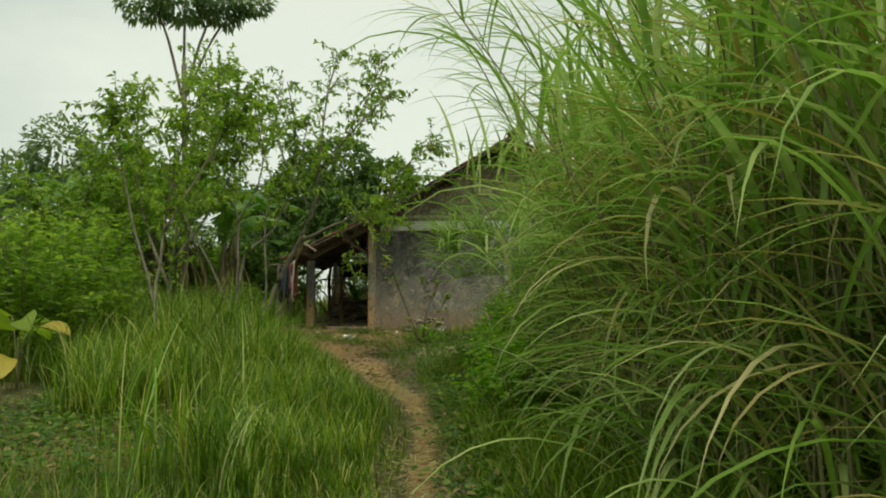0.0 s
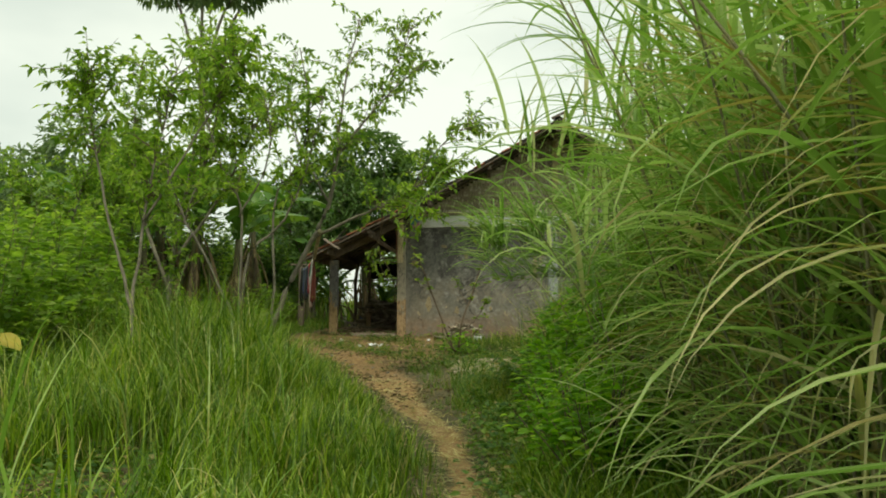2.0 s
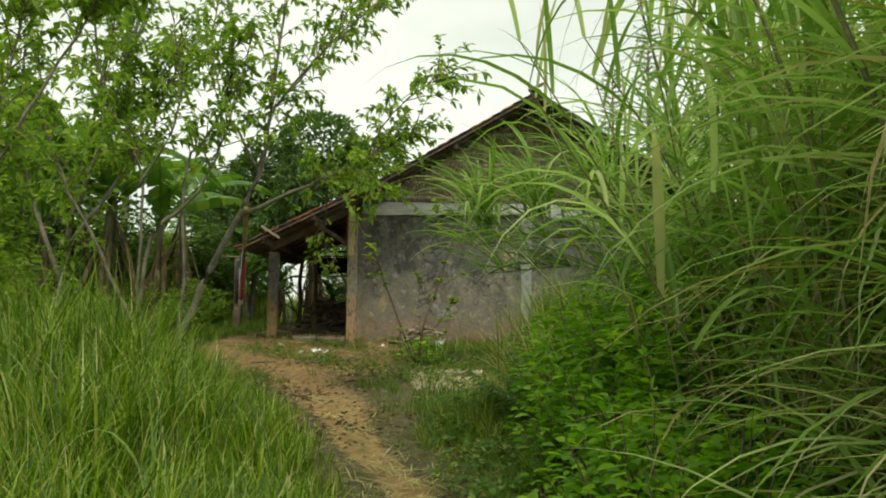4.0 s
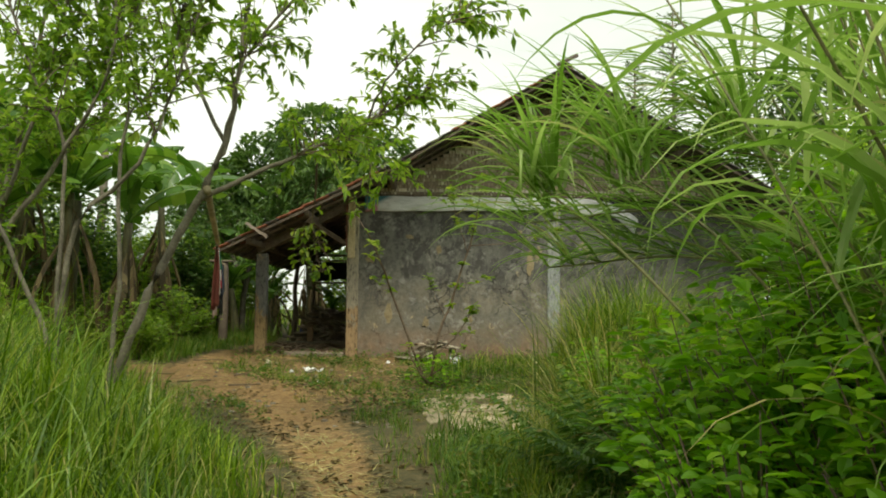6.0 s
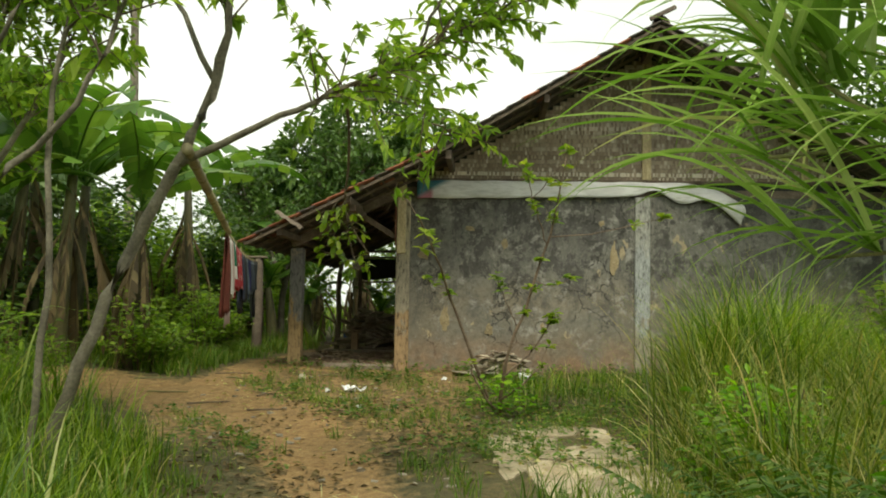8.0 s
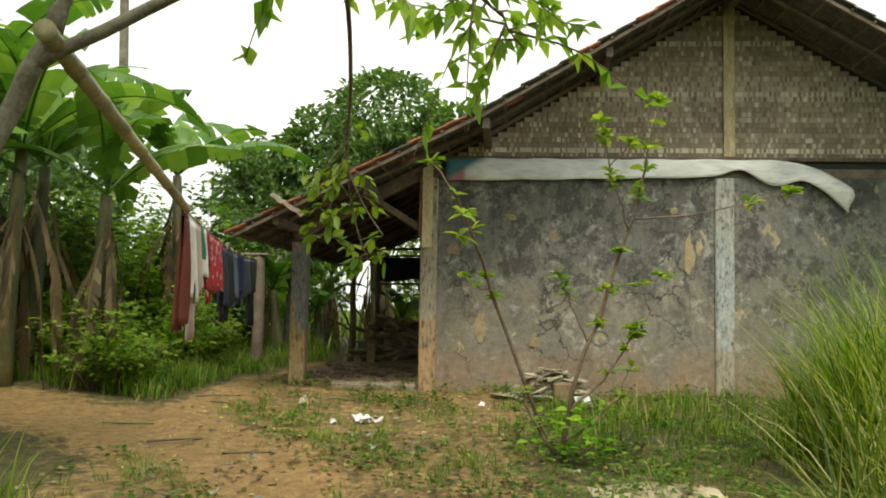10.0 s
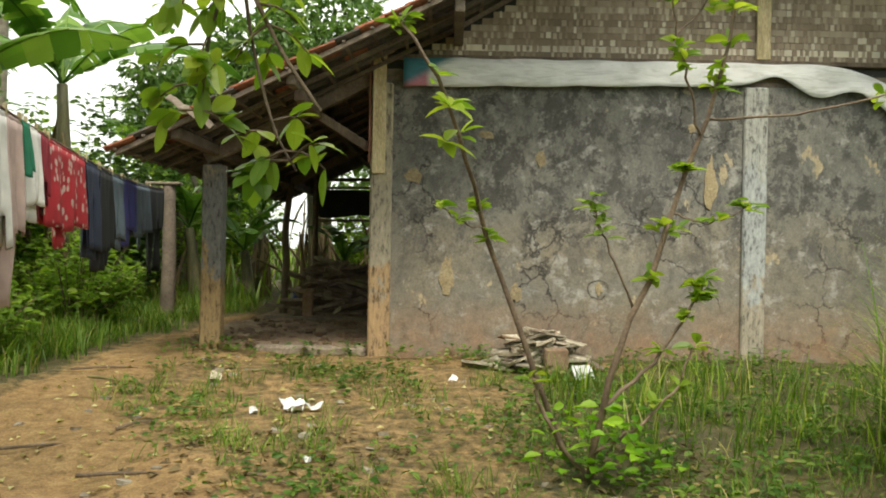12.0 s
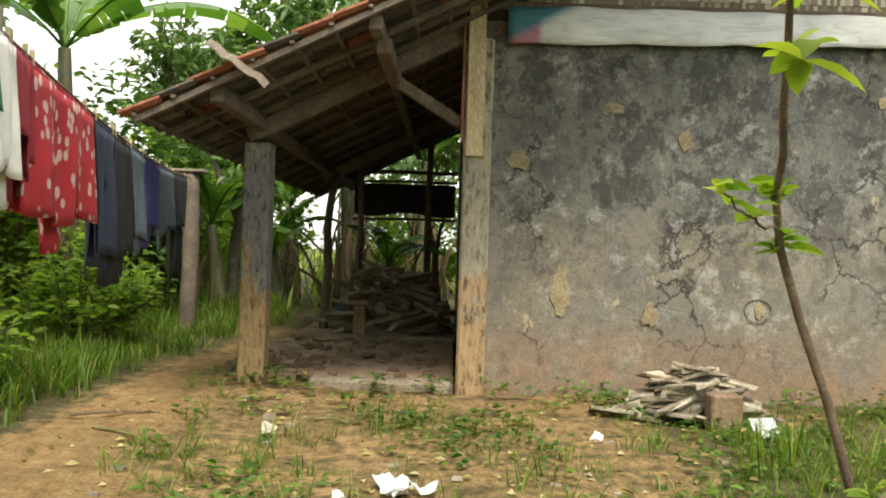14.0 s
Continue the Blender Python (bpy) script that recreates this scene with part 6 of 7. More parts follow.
def banana(seed, at, h, n, leaf_len, dead=4, name_label="banana plant with broad torn leaves"):
    rng = np.random.RandomState(seed)
    ob = thing("banana_plant", name_label, "banana plant", "banana plants", at=at)
    sg, lg, dg, mg = Geo(), Geo(), Geo(), Geo()
    lean = rng.uniform(-0.15, 0.15, 2)
    top = np.array([lean[0], lean[1], h])
    tube(sg, smooth_line([(0, 0, -0.1), top * [0.4, 0.4, 0.5], top], 9), (0.13, 0.07), 10)
    for k in range(n + dead):
        is_dead = k >= n
        az = k * 2.4 + rng.uniform(-0.4, 0.4)
        ln = leaf_len * rng.uniform(0.75, 1.15)
        ang0 = rng.uniform(2.45, 2.85) if is_dead else rng.uniform(0.15, 0.85)
        bend = rng.uniform(1.0, 1.5) if is_dead else rng.uniform(1.0, 2.1)
        segs = 22
        s = np.linspace(0, 1, segs + 1)
        a = ang0 + bend * s ** 1.5
        r = np.concatenate([[0], np.cumsum(np.sin(np.minimum(a[:-1], 3.05)) * ln / segs)])
        z = np.concatenate([[0], np.cumsum(np.cos(np.minimum(a[:-1], 3.05)) * ln / segs)])
        o = top if not is_dead else top * [1, 1, rng.uniform(0.7, 0.95)]
        c = o + np.stack([r * math.cos(az), r * math.sin(az), z], -1)
        tube(mg if not is_dead else dg, c, (0.02, 0.006) if not is_dead else (0.012, 0.004), 5, False)
        side = np.array([-math.sin(az), math.cos(az), 0])
        wmax = leaf_len * 0.135 * (0.6 if is_dead else 1)
        w = wmax * np.clip(np.sin(np.pi * np.clip((s - 0.10) / 0.9, 0, 1)) ** 0.55, 0, 1)
        for sd in (1, -1):
            droop = rng.uniform(0.1, 0.5) + (0.9 if is_dead else 0)
            dr = droop + np.cumsum(rng.normal(0, 0.10, segs))
            i = 0
            while i < segs:
                run = rng.randint(1, 3 if is_dead else 4)
                j = min(segs, i + run)
                d0 = dr[i]
                rowsv = []
                for q in range(i, j + 1):
                    e = c[q] + side * sd * w[q] * math.cos(d0) - np.array([0, 0, w[q] * math.sin(d0)])
                    mid = (c[q] + e) / 2 + [0, 0, 0.06 * w[q]]
                    shrink = 0.012 * ((q == i) - (q == j))
                    tang = (c[min(q + 1, segs)] - c[max(q - 1, 0)])
                    tang = tang / (np.linalg.norm(tang) + 1e-9)
                    rowsv += [c[q], mid, e + tang * shrink * 1.5]
                m = j - i
                f = np.array([[3 * u + t, 3 * u + t + 1, 3 * u + t + 4, 3 * u + t + 3] for u in range(m) for t in range(2)])
                (dg if is_dead else lg).add(np.array(rowsv), f)
                i = j
    part("stem", sg, M_STEM, ob, "brown sheathed stem", True)
    tagged(part("midrib_set", mg, M_BANANA, ob, "", True), kind="stuff")
    tagged(part("foliage", lg, M_BANANA, ob), kind="stuff")
    if dead:
        tagged(part("dead_foliage", dg, M_BANANA_DRY, ob, "brown hanging dead leaves"), kind="stuff")
    return ob


for k, (x, y, h, n, ln) in enumerate([(-7.0, 23.6, 2.6, 8, 2.4), (-8.2, 24.6, 3.0, 8, 2.5), (-6.3, 26.8, 3.0, 8, 2.3), (-5.8, 22.9, 2.3, 7, 1.9), (-6.7, 22.5, 2.7, 8, 2.2), (-7.7, 23.0, 3.1, 8, 2.4), (-9.4, 23.4, 2.8, 8, 2.4), (-7.6, 21.9, 2.2, 7, 2.0), (-5.9, 30.5, 2.1, 8, 2.0), (-4.9, 31.8, 1.6, 7, 1.8), (-3.9, 32.6, 2.2, 7, 1.9),
                                      (-2.7, 33.4, 2.6, 8, 2.0), (-6.9, 32.2, 2.0, 8, 2.0), (-2.95, 30.1, 0.75, 6, 1.0), (-5.2, 29.0, 1.2, 7, 1.5), (-1.4, 34.0, 2.6, 8, 2.0), (-10.8, 25.2, 3.0, 8, 2.4), (-4.6, 30.0, 0.9, 6, 1.3)]):
    banana(200 + k, (x, y, float(land(x, y))), h, n, ln, 8 if h > 1.5 else 2)

# ---- yard plants near the wall ----
def sapling():
    """The bare, wiry shrub before the wall: long thin stems with leaf tufts."""
    rng = np.random.RandomState(33)
    base = np.array((-0.45, 20.15, 0.43))
    ob = thing("sapling", "wiry young shrub with thin bare stems and bright leaf tufts", "shrub", at=base)
    stems = [
        ([(-0.5, 20.5, 0.40), (-0.75, 20.25, 1.0), (-1.03, 20.15, 1.75), (-1.17, 19.8, 2.15), (-1.32, 19.4, 2.5), (-1.50, 19.35, 2.75)], 0.020, 0.007, 9),
        ([(-0.45, 20.1, 0.40), (-0.40, 19.85, 1.0), (-0.22, 19.8, 1.55), (0.05, 19.72, 2.38), (0.12, 19.65, 2.75), (0.22, 19.6, 3.3)], 0.022, 0.006, 18),
        ([(0.05, 19.72, 2.38), (0.5, 19.7, 2.42), (0.95, 19.7, 2.52), (1.25, 19.7, 2.60)], 0.008, 0.003, 4),
        ([(0.02, 19.72, 2.30), (-0.12, 19.6, 2.7), (-0.22, 19.5, 3.1)], 0.008, 0.004, 8),
        ([(-0.42, 19.9, 0.85), (-0.15, 19.95, 1.1), (0.05, 19.95, 1.4), (0.12, 19.95, 1.55)], 0.013, 0.005, 8),
        ([(-0.44, 20.0, 0.6), (-0.25, 19.9, 0.75), (-0.05, 19.9, 0.95), (0.05, 19.9, 1.2)], 0.012, 0.005, 3),
        ([(-0.46, 20.1, 0.42), (-0.72, 20.0, 0.8), (-0.78, 19.95, 1.0)], 0.014, 0.010, 1),
        ([(-0.28, 19.85, 1.4), (-0.42, 19.8, 1.7), (-0.52, 19.8, 1.95)], 0.008, 0.004, 4),
        ([(-0.1, 19.78, 1.9), (0.1, 19.8, 1.85), (0.3, 19.8, 1.95)], 0.006, 0.003, 3),
        ([(-0.16, 19.6, 2.75), (0.05, 19.6, 3.0), (0.25, 19.6, 3.25)], 0.006, 0.003, 3),
        ([(-1.03, 20.12, 1.8), (-1.2, 20.0, 1.85), (-1.30, 19.95, 1.92)], 0.006, 0.003, 2)]
    lg = Geo()
    for pts, r0, r1, tufts in stems:
        ln = smooth_line(np.array(pts) - base, 16)
        ln[1:-1] += rng.normal(0, 0.006, (14, 3))
        part("stem", tube(Geo(), ln, (r0, r1), 7), M_TWIG, ob, "", True)
        for k in range(tufts):
            p = ln[15 if k == 0 else rng.randint(6, 16)]
            m = rng.randint(5, 9)
            d = rng.normal(0, 1, (m, 3))
            d[:, 2] = np.abs(d[:, 2]) * 0.5 + 0.05
            leaves(lg, np.repeat(p[None], m, 0) + rng.normal(0, 0.015, (m, 3)), d, rng.uniform(0.07, 0.13, m), rng.uniform(0.035, 0.06, m), rng, rich="full")
    # large leaves where the long stem nears the path
    for q, m in (((-1.26, 19.35, 2.36), 9), ((-1.28, 19.4, 2.2), 6)):
        d = rng.normal(0, 1, (m, 3)) * [1, 1, 0.5]
        leaves(lg, np.repeat(np.array(q)[None] - base, m, 0), d, rng.uniform(0.11, 0.16, m), rng.uniform(0.06, 0.08, m), rng, rich=True)
    # dark leaves round the foot
    fg = Geo()
    m = 130
    a = rng.uniform(0, 2 * np.pi, m)
    pp = np.stack([rng.normal(0.05, 0.17, m), rng.normal(-0.1, 0.15, m), rng.uniform(0.02, 0.45, m)], -1)
    leaves(fg, pp, np.stack([np.cos(a), np.sin(a), rng.uniform(-0.1, 0.6, m)], -1), rng.uniform(0.06, 0.12, m), rng.uniform(0.04, 0.07, m), rng, rich=True)
    tagged(part("foliage", lg, M_BIGLEAF, ob, "bright yellow-green leaf tufts"), kind="stuff")
    tagged(part("foot_foliage", fg, M_SHRUB, ob), kind="stuff")


sapling()


def hanging_branch():
    rng = np.random.RandomState(44)
    root = np.array((-1.6, 15.7, 2.98))
    ob = thing("hanging_branch", "drooping tree branch with large yellow-green leaves", "branch", at=root)
    main = smooth_line(np.array([root, (-1.62, 16.4, 2.98), (-1.70, 17.0, 2.70), (-1.78, 17.36, 2.42), (-1.70, 17.42, 2.20), (-1.58, 17.40, 2.02)]) - root, 22)
    drop = smooth_line(np.array([(-1.78, 17.36, 2.42), (-1.76, 17.42, 2.20), (-1.70, 17.42, 1.98), (-1.64, 17.42, 1.87)]) - root, 12)
    side = smooth_line(np.array([(-1.77, 17.33, 2.44), (-1.86, 17.40, 2.20), (-1.89, 17.42, 2.02)]) - root, 12)
    for ln in (drop, side):
        part("stem", tube(Geo(), ln, (0.006, 0.003), 6), M_TWIG, ob, "", True)
    fork = smooth_line(np.array([(-1.75, 17.25, 2.50), (-1.86, 17.36, 2.42), (-1.93, 17.4, 2.28)]) - root, 12)
    part("stem", tube(Geo(), main, (0.014, 0.004), 6), M_TWIG, ob, "", True)
    part("stem", tube(Geo(), fork, (0.006, 0.003), 6), M_TWIG, ob, "", True)
    lg = Geo()
    for k in range(30):
        a = (fork, main, drop, side)[k % 4]
        a = a[rng.randint(len(a) * 5 // 12, len(a))]
        d = rng.normal(0, 1, 3) * [1.0, 0.5, 0.5] + [-0.1, 0, 0.0]
        d /= np.linalg.norm(d)
        tw = smooth_line([a, a + d * 0.06, a + d * 0.11 - [0, 0, 0.03]], 6)
        part("twig", tube(Geo(), tw, (0.004, 0.002), 4), M_TWIG, ob, "", True)
        m = 5
        dd = rng.normal(0, 0.8, (m, 3)) + d * 0.6 - [0, 0, 0.25]
        leaves(lg, tw[rng.randint(2, 6, m)], dd, rng.uniform(0.055, 0.085, m), rng.uniform(0.034, 0.050, m), rng, rich="full", cup=0.08)
    tagged(part("foliage", lg, M_BIGLEAF, ob), kind="stuff")


hanging_branch()


def broad_weed(at, seed, blades):
    """Each blade: its heading, reach, height, length, droop and material."""
    rng = np.random.RandomState(seed)
    ob = thing("broadleaf_plant", "low plant with broad yellowing leaves in the grass", "plant", at=at)
    for az, out, up, ln, droop, material, label in blades:
        tip = np.array([out * math.cos(az), out * math.sin(az), up])
        part("stalk", tube(Geo(), smooth_line([(0, 0, 0), tip * [0.3, 0.3, 0.6], tip], 7), (0.014, 0.007), 5), M_CANE, ob, "", True)
        lg = Geo()
        leaves(lg, tip[None], np.array([[math.cos(az), math.sin(az), 0.25]]), ln, ln * 0.72, rng, rich="full", droop=droop, cup=0.12)
        part("leaf", lg, material, ob, label)


GREEN_BLADE, OLD_BLADE = (M_BIGLEAF, "broad yellow-green leaf"), (M_WITHER, "withered yellow-brown leaf")
broad_weed((-5.55, 11.5, float(land(-5.55, 11.5))), 3, [(2.6, 0.15, 0.95, 0.45, 0.3, *GREEN_BLADE), (-0.9, 0.12, 0.90, 0.50, 0.5, *GREEN_BLADE), (-0.2, 0.30, 0.80, 0.48, 0.45, *OLD_BLADE), (1.2, 0.15, 0.75, 0.4, 0.6, *GREEN_BLADE), (-1.4, 0.30, 0.42, 0.36, 0.9, *OLD_BLADE)])
broad_weed((-6.1, 11.3, float(land(-6.1, 11.3))), 8, [(0.2, 0.2, 0.85, 0.42, 0.4, *GREEN_BLADE), (-2.0, 0.2, 0.7, 0.4, 0.6, *GREEN_BLADE), (2.4, 0.25, 0.5, 0.35, 0.7, *OLD_BLADE)])


def yard_weeds():
    rng = np.random.RandomState(55)
    n = 1500
    x, y = rng.uniform(-4.2, 2.6, n), rng.uniform(17.2, 23.8, n)
    clump = np.sin(x * 2.9 + 1) * np.sin(y * 2.3) + rng.normal(0, 0.5, n)
    ok = (bareness(x, y) < 0.75) & (clump > np.where(x < -0.9, 0.35, -0.6)) & ~in_house(x, y)
    x, y = x[ok], y[ok]
    g = Geo()
    m = 9
    xx, yy = np.repeat(x, m) + rng.normal(0, 0.05, len(x) * m), np.repeat(y, m) + rng.normal(0, 0.05, len(y) * m)
    a = rng.uniform(0, 2 * np.pi, len(xx))
    p = np.stack([xx, yy, land(xx, yy) + rng.uniform(0.01, 0.10, len(xx))], -1)
    leaves(g, p, np.stack([np.cos(a), np.sin(a), rng.uniform(0, 0.7, len(a))], -1), rng.uniform(0.035, 0.085, len(a)), rng.uniform(0.02, 0.04, len(a)), rng, rich=True)
    for fx, fy in ((-3.42, 23.92), (-3.35, 23.8), (-2.22, 23.93), (-1.7, 23.82), (-3.85, 23.85), (-1.1, 23.86), (0.5, 23.85), (1.3, 23.86), (1.9, 23.85), (-2.6, 23.9)):
        m = 34
        a = rng.uniform(0, 2 * np.pi, m)
        pp = np.stack([fx + rng.normal(0, 0.10, m), fy + rng.normal(0, 0.05, m), float(land(fx, fy)) + rng.uniform(0.01, 0.14, m)], -1)
        leaves(g, pp, np.stack([np.cos(a), np.sin(a), rng.uniform(0.1, 0.9, m)], -1), rng.uniform(0.05, 0.10, m), rng.uniform(0.02, 0.04, m), rng, rich=True)
    tagged(part("weeds", g, M_WEED), "small leafy weeds over the bare yard", "weeds", kind="stuff")
    g = Geo()
    k = 1300
    x, y = rng.uniform(-4.0, 1.4, k), rng.uniform(17.2, 23.6, k)
    ok = (bareness(x, y) < 0.8) & (np.sin(x * 3.3) * np.sin(y * 2.6 + 1) + rng.normal(0, 0.4, k) > 0.2)
    x, y = np.repeat(x[ok], 12), np.repeat(y[ok], 12)
    x, y = x + rng.normal(0, 0.04, len(x)), y + rng.normal(0, 0.04, len(y))
    ribbons(g, np.stack([x, y, land(x, y) - 0.01], -1), rng.uniform(0, 6.28, len(x)), rng.uniform(0.1, 0.9, len(x)), rng.uniform(0.06, 0.24, len(x)), 0.007, rng.uniform(0.3, 1.4, len(x)), 4, rng=rng)
    tagged(part("grass_tufts", g, M_LAWN), "scattered grass tufts over the bare yard", "grass", kind="stuff")
    # taller stems in front of the tile heap
    g = Geo()
    k = 90
    x, y = rng.uniform(-0.5, 2.2, k), rng.uniform(20.2, 22.6, k)
    x, y = np.repeat(x, 5), np.repeat(y, 5)
    x, y = x + rng.normal(0, 0.03, len(x)), y + rng.normal(0, 0.03, len(y))
    ribbons(g, np.stack([x, y, land(x, y) - 0.01], -1), rng.uniform(0, 6.28, len(x)), rng.uniform(0.0, 0.3, len(x)), rng.uniform(0.2, 0.5, len(x)), 0.010, rng.uniform(0.1, 0.9, len(x)), 4, rng=rng)
    tagged(part("grass_stalks", g, M_GRASS), "upright grass stalks before the wall", "grass", kind="stuff")
    # straw on the path and leaf litter
    g = Geo()
    k = 3000
    y = 3.0 + 13.5 * rng.uniform(0, 1, k) ** 1.5
    x = np.interp(y, PATH_LINE[:, 1], PATH_LINE[:, 0]) + rng.normal(0, 0.22, k)
    ribbons(g, np.stack([x, y, land(x, y) + 0.012], -1), rng.uniform(0, 6.28, k), rng.uniform(1.35, 1.55, k), rng.uniform(0.08, 0.35, k), 0.009, 0.1, 2, rng=rng)
    tagged(part("straw", g, M_REED_DRY), "dry straw strewn along the trodden path", "straw", kind="stuff")
    g = Geo()
    k = 1600
    x, y = rng.uniform(-4.4, 0.8, k), rng.uniform(17.0, 23.6, k)
    ok = np.sin(x * 2.1 + 2) * np.sin(y * 1.9) + rng.normal(0, 0.6, k) > 0.1
    x, y = x[ok], y[ok]
    a = rng.uniform(0, 6.28, len(x))
    leaves(g, np.stack([x, y, land(x, y) + 0.012], -1), np.stack([np.cos(a), np.sin(a), np.zeros(len(a))], -1), rng.uniform(0.03, 0.08, len(a)), rng.uniform(0.02, 0.045, len(a)), rng, cup=0.3, droop=0.0)
    tagged(part("leaf_litter", g, M_REED_DRY), "dry fallen leaves and chips on the earth", "litter", kind="stuff")
    # dark leaf litter where the path widens
    g = Geo()
    k = 5200
    x, y = rng.uniform(-3.2, 0.3, k), rng.uniform(12.5, 21.0, k)
    ok = (np.sin(x * 2.6 + 1) * np.sin(y * 1.5 + 2) + rng.normal(0, 0.6, k) > 0.15) & ~on_slab(x, y)
    x, y = x[ok], y[ok]
    a = rng.uniform(0, 6.28, len(x))
    leaves(g, np.stack([x, y, land(x, y) + 0.01], -1), np.stack([np.cos(a), np.sin(a), rng.uniform(-0.1, 0.3, len(a))], -1), rng.uniform(0.03, 0.09, len(a)), rng.uniform(0.02, 0.05, len(a)), rng, cup=0.3, droop=0.0)
    tagged(part("leaf_litter", g, M_BANANA_DRY), "dark brown fallen leaves where the path widens", "litter", kind="stuff")
    # low leafy plants on the bare patch and along the path
    g = Geo()
    k = 1500
    x = np.concatenate([rng.uniform(-5.0, -1.8, k // 2), rng.uniform(-0.2, 1.3, k - k // 2)])
    y = np.concatenate([rng.uniform(6.0, 11.0, k // 2), rng.uniform(4.5, 16.0, k - k // 2)])
    ok = (bareness(x, y) < 0.55) & ~on_slab(x, y)
    x, y = np.repeat(x[ok], 8), np.repeat(y[ok], 8)
    x, y = x + rng.normal(0, 0.06, len(x)), y + rng.normal(0, 0.06, len(x))
    a = rng.uniform(0, 6.28, len(x))
    leaves(g, np.stack([x, y, land(x, y) + rng.uniform(0.01, 0.16, len(x))], -1), np.stack([np.cos(a), np.sin(a), rng.uniform(0, 0.7, len(a))], -1), rng.uniform(0.04, 0.10, len(a)), rng.uniform(0.025, 0.06, len(a)), rng, rich=True)
    tagged(part("weeds", g, M_WEED), "low leafy weeds along the path and on the bare patch", "weeds", kind="stuff")
    # yellow flowers under the reeds
    g = Geo()
    k = 26
    x, y = rng.uniform(0.5, 2.2, k), rng.uniform(3.0, 6.2, k)
    z = land(x, y) + rng.uniform(0.3, 0.55, k)
    for px, py, pz in zip(x, y, z):
        a = np.arange(6) * 1.047
        leaves(g, np.repeat([[px, py, pz]], 6, 0), np.stack([np.cos(a), np.sin(a), np.full(6, 0.4)], -1), 0.018, 0.014, rng)
    tagged(part("yellow_flowers", g, M_FLOWER), "small yellow flowers in the grass", "flowers", kind="stuff")


yard_weeds()

# ---- clothes line ----
pole = thing("bamboo_pole", "long pale bamboo pole resting in the tree fork", "pole", at=(-2.47, 15.55, 2.54))
POLE_A, POLE_B = np.array((-2.47, 15.55, 2.54)), np.array((-3.12, 18.62, 2.29))
segs = 8
for k in range(segs):
    a, b = POLE_A + (POLE_B - POLE_A) * k / segs - POLE_A, POLE_A + (POLE_B - POLE_A) * (k + 1) / segs - POLE_A
    s = np.linspace(0, 1, 6)
    part("culm", tube(Geo(), a + (b - a) * s[:, None], np.array([0.038, 0.034, 0.033, 0.033, 0.034, 0.038]) * (1 - 0.02 * k), 12), M_BAMBOO, pole, "", True)
LINE_A, LINE_B = np.array((-3.10, 18.50, 2.28)), np.array((-5.05, 27.0, 2.44))


def on_line(y):
    t = (y - LINE_A[1]) / (LINE_B[1] - LINE_A[1])
    p = LINE_A + (LINE_B - LINE_A) * t
    return p - np.array([0, 0, 0.10 * math.sin(math.pi * t)])


cord = thing("clothes_line", "taut clothes line strung from the pole to a wooden post", "clothes line", at=LINE_A)
part("cord", tube(Geo(), [on_line(y) - LINE_A for y in np.linspace(18.5, 27.0, 24)], 0.006, 5), M_TWIG, cord, "", True)
lp = thing("line_post", "dark weathered wooden post holding the clothes line", "post", at=(-5.05, 27.05, 0.65))
part("shaft", tube(Geo(), smooth_line([(0, 0, -0.1), (0.02, 0, 0.9), (0.0, 0, 1.85)], 9), (0.10, 0.085), 9), M_BEAM, lp, "", True)
part("cap", bevel_box(Geo(), (-0.30, -0.10, 1.85), (0.16, 0.10, 1.885), 0.01), M_KERB, lp, "flat grey board on the post")


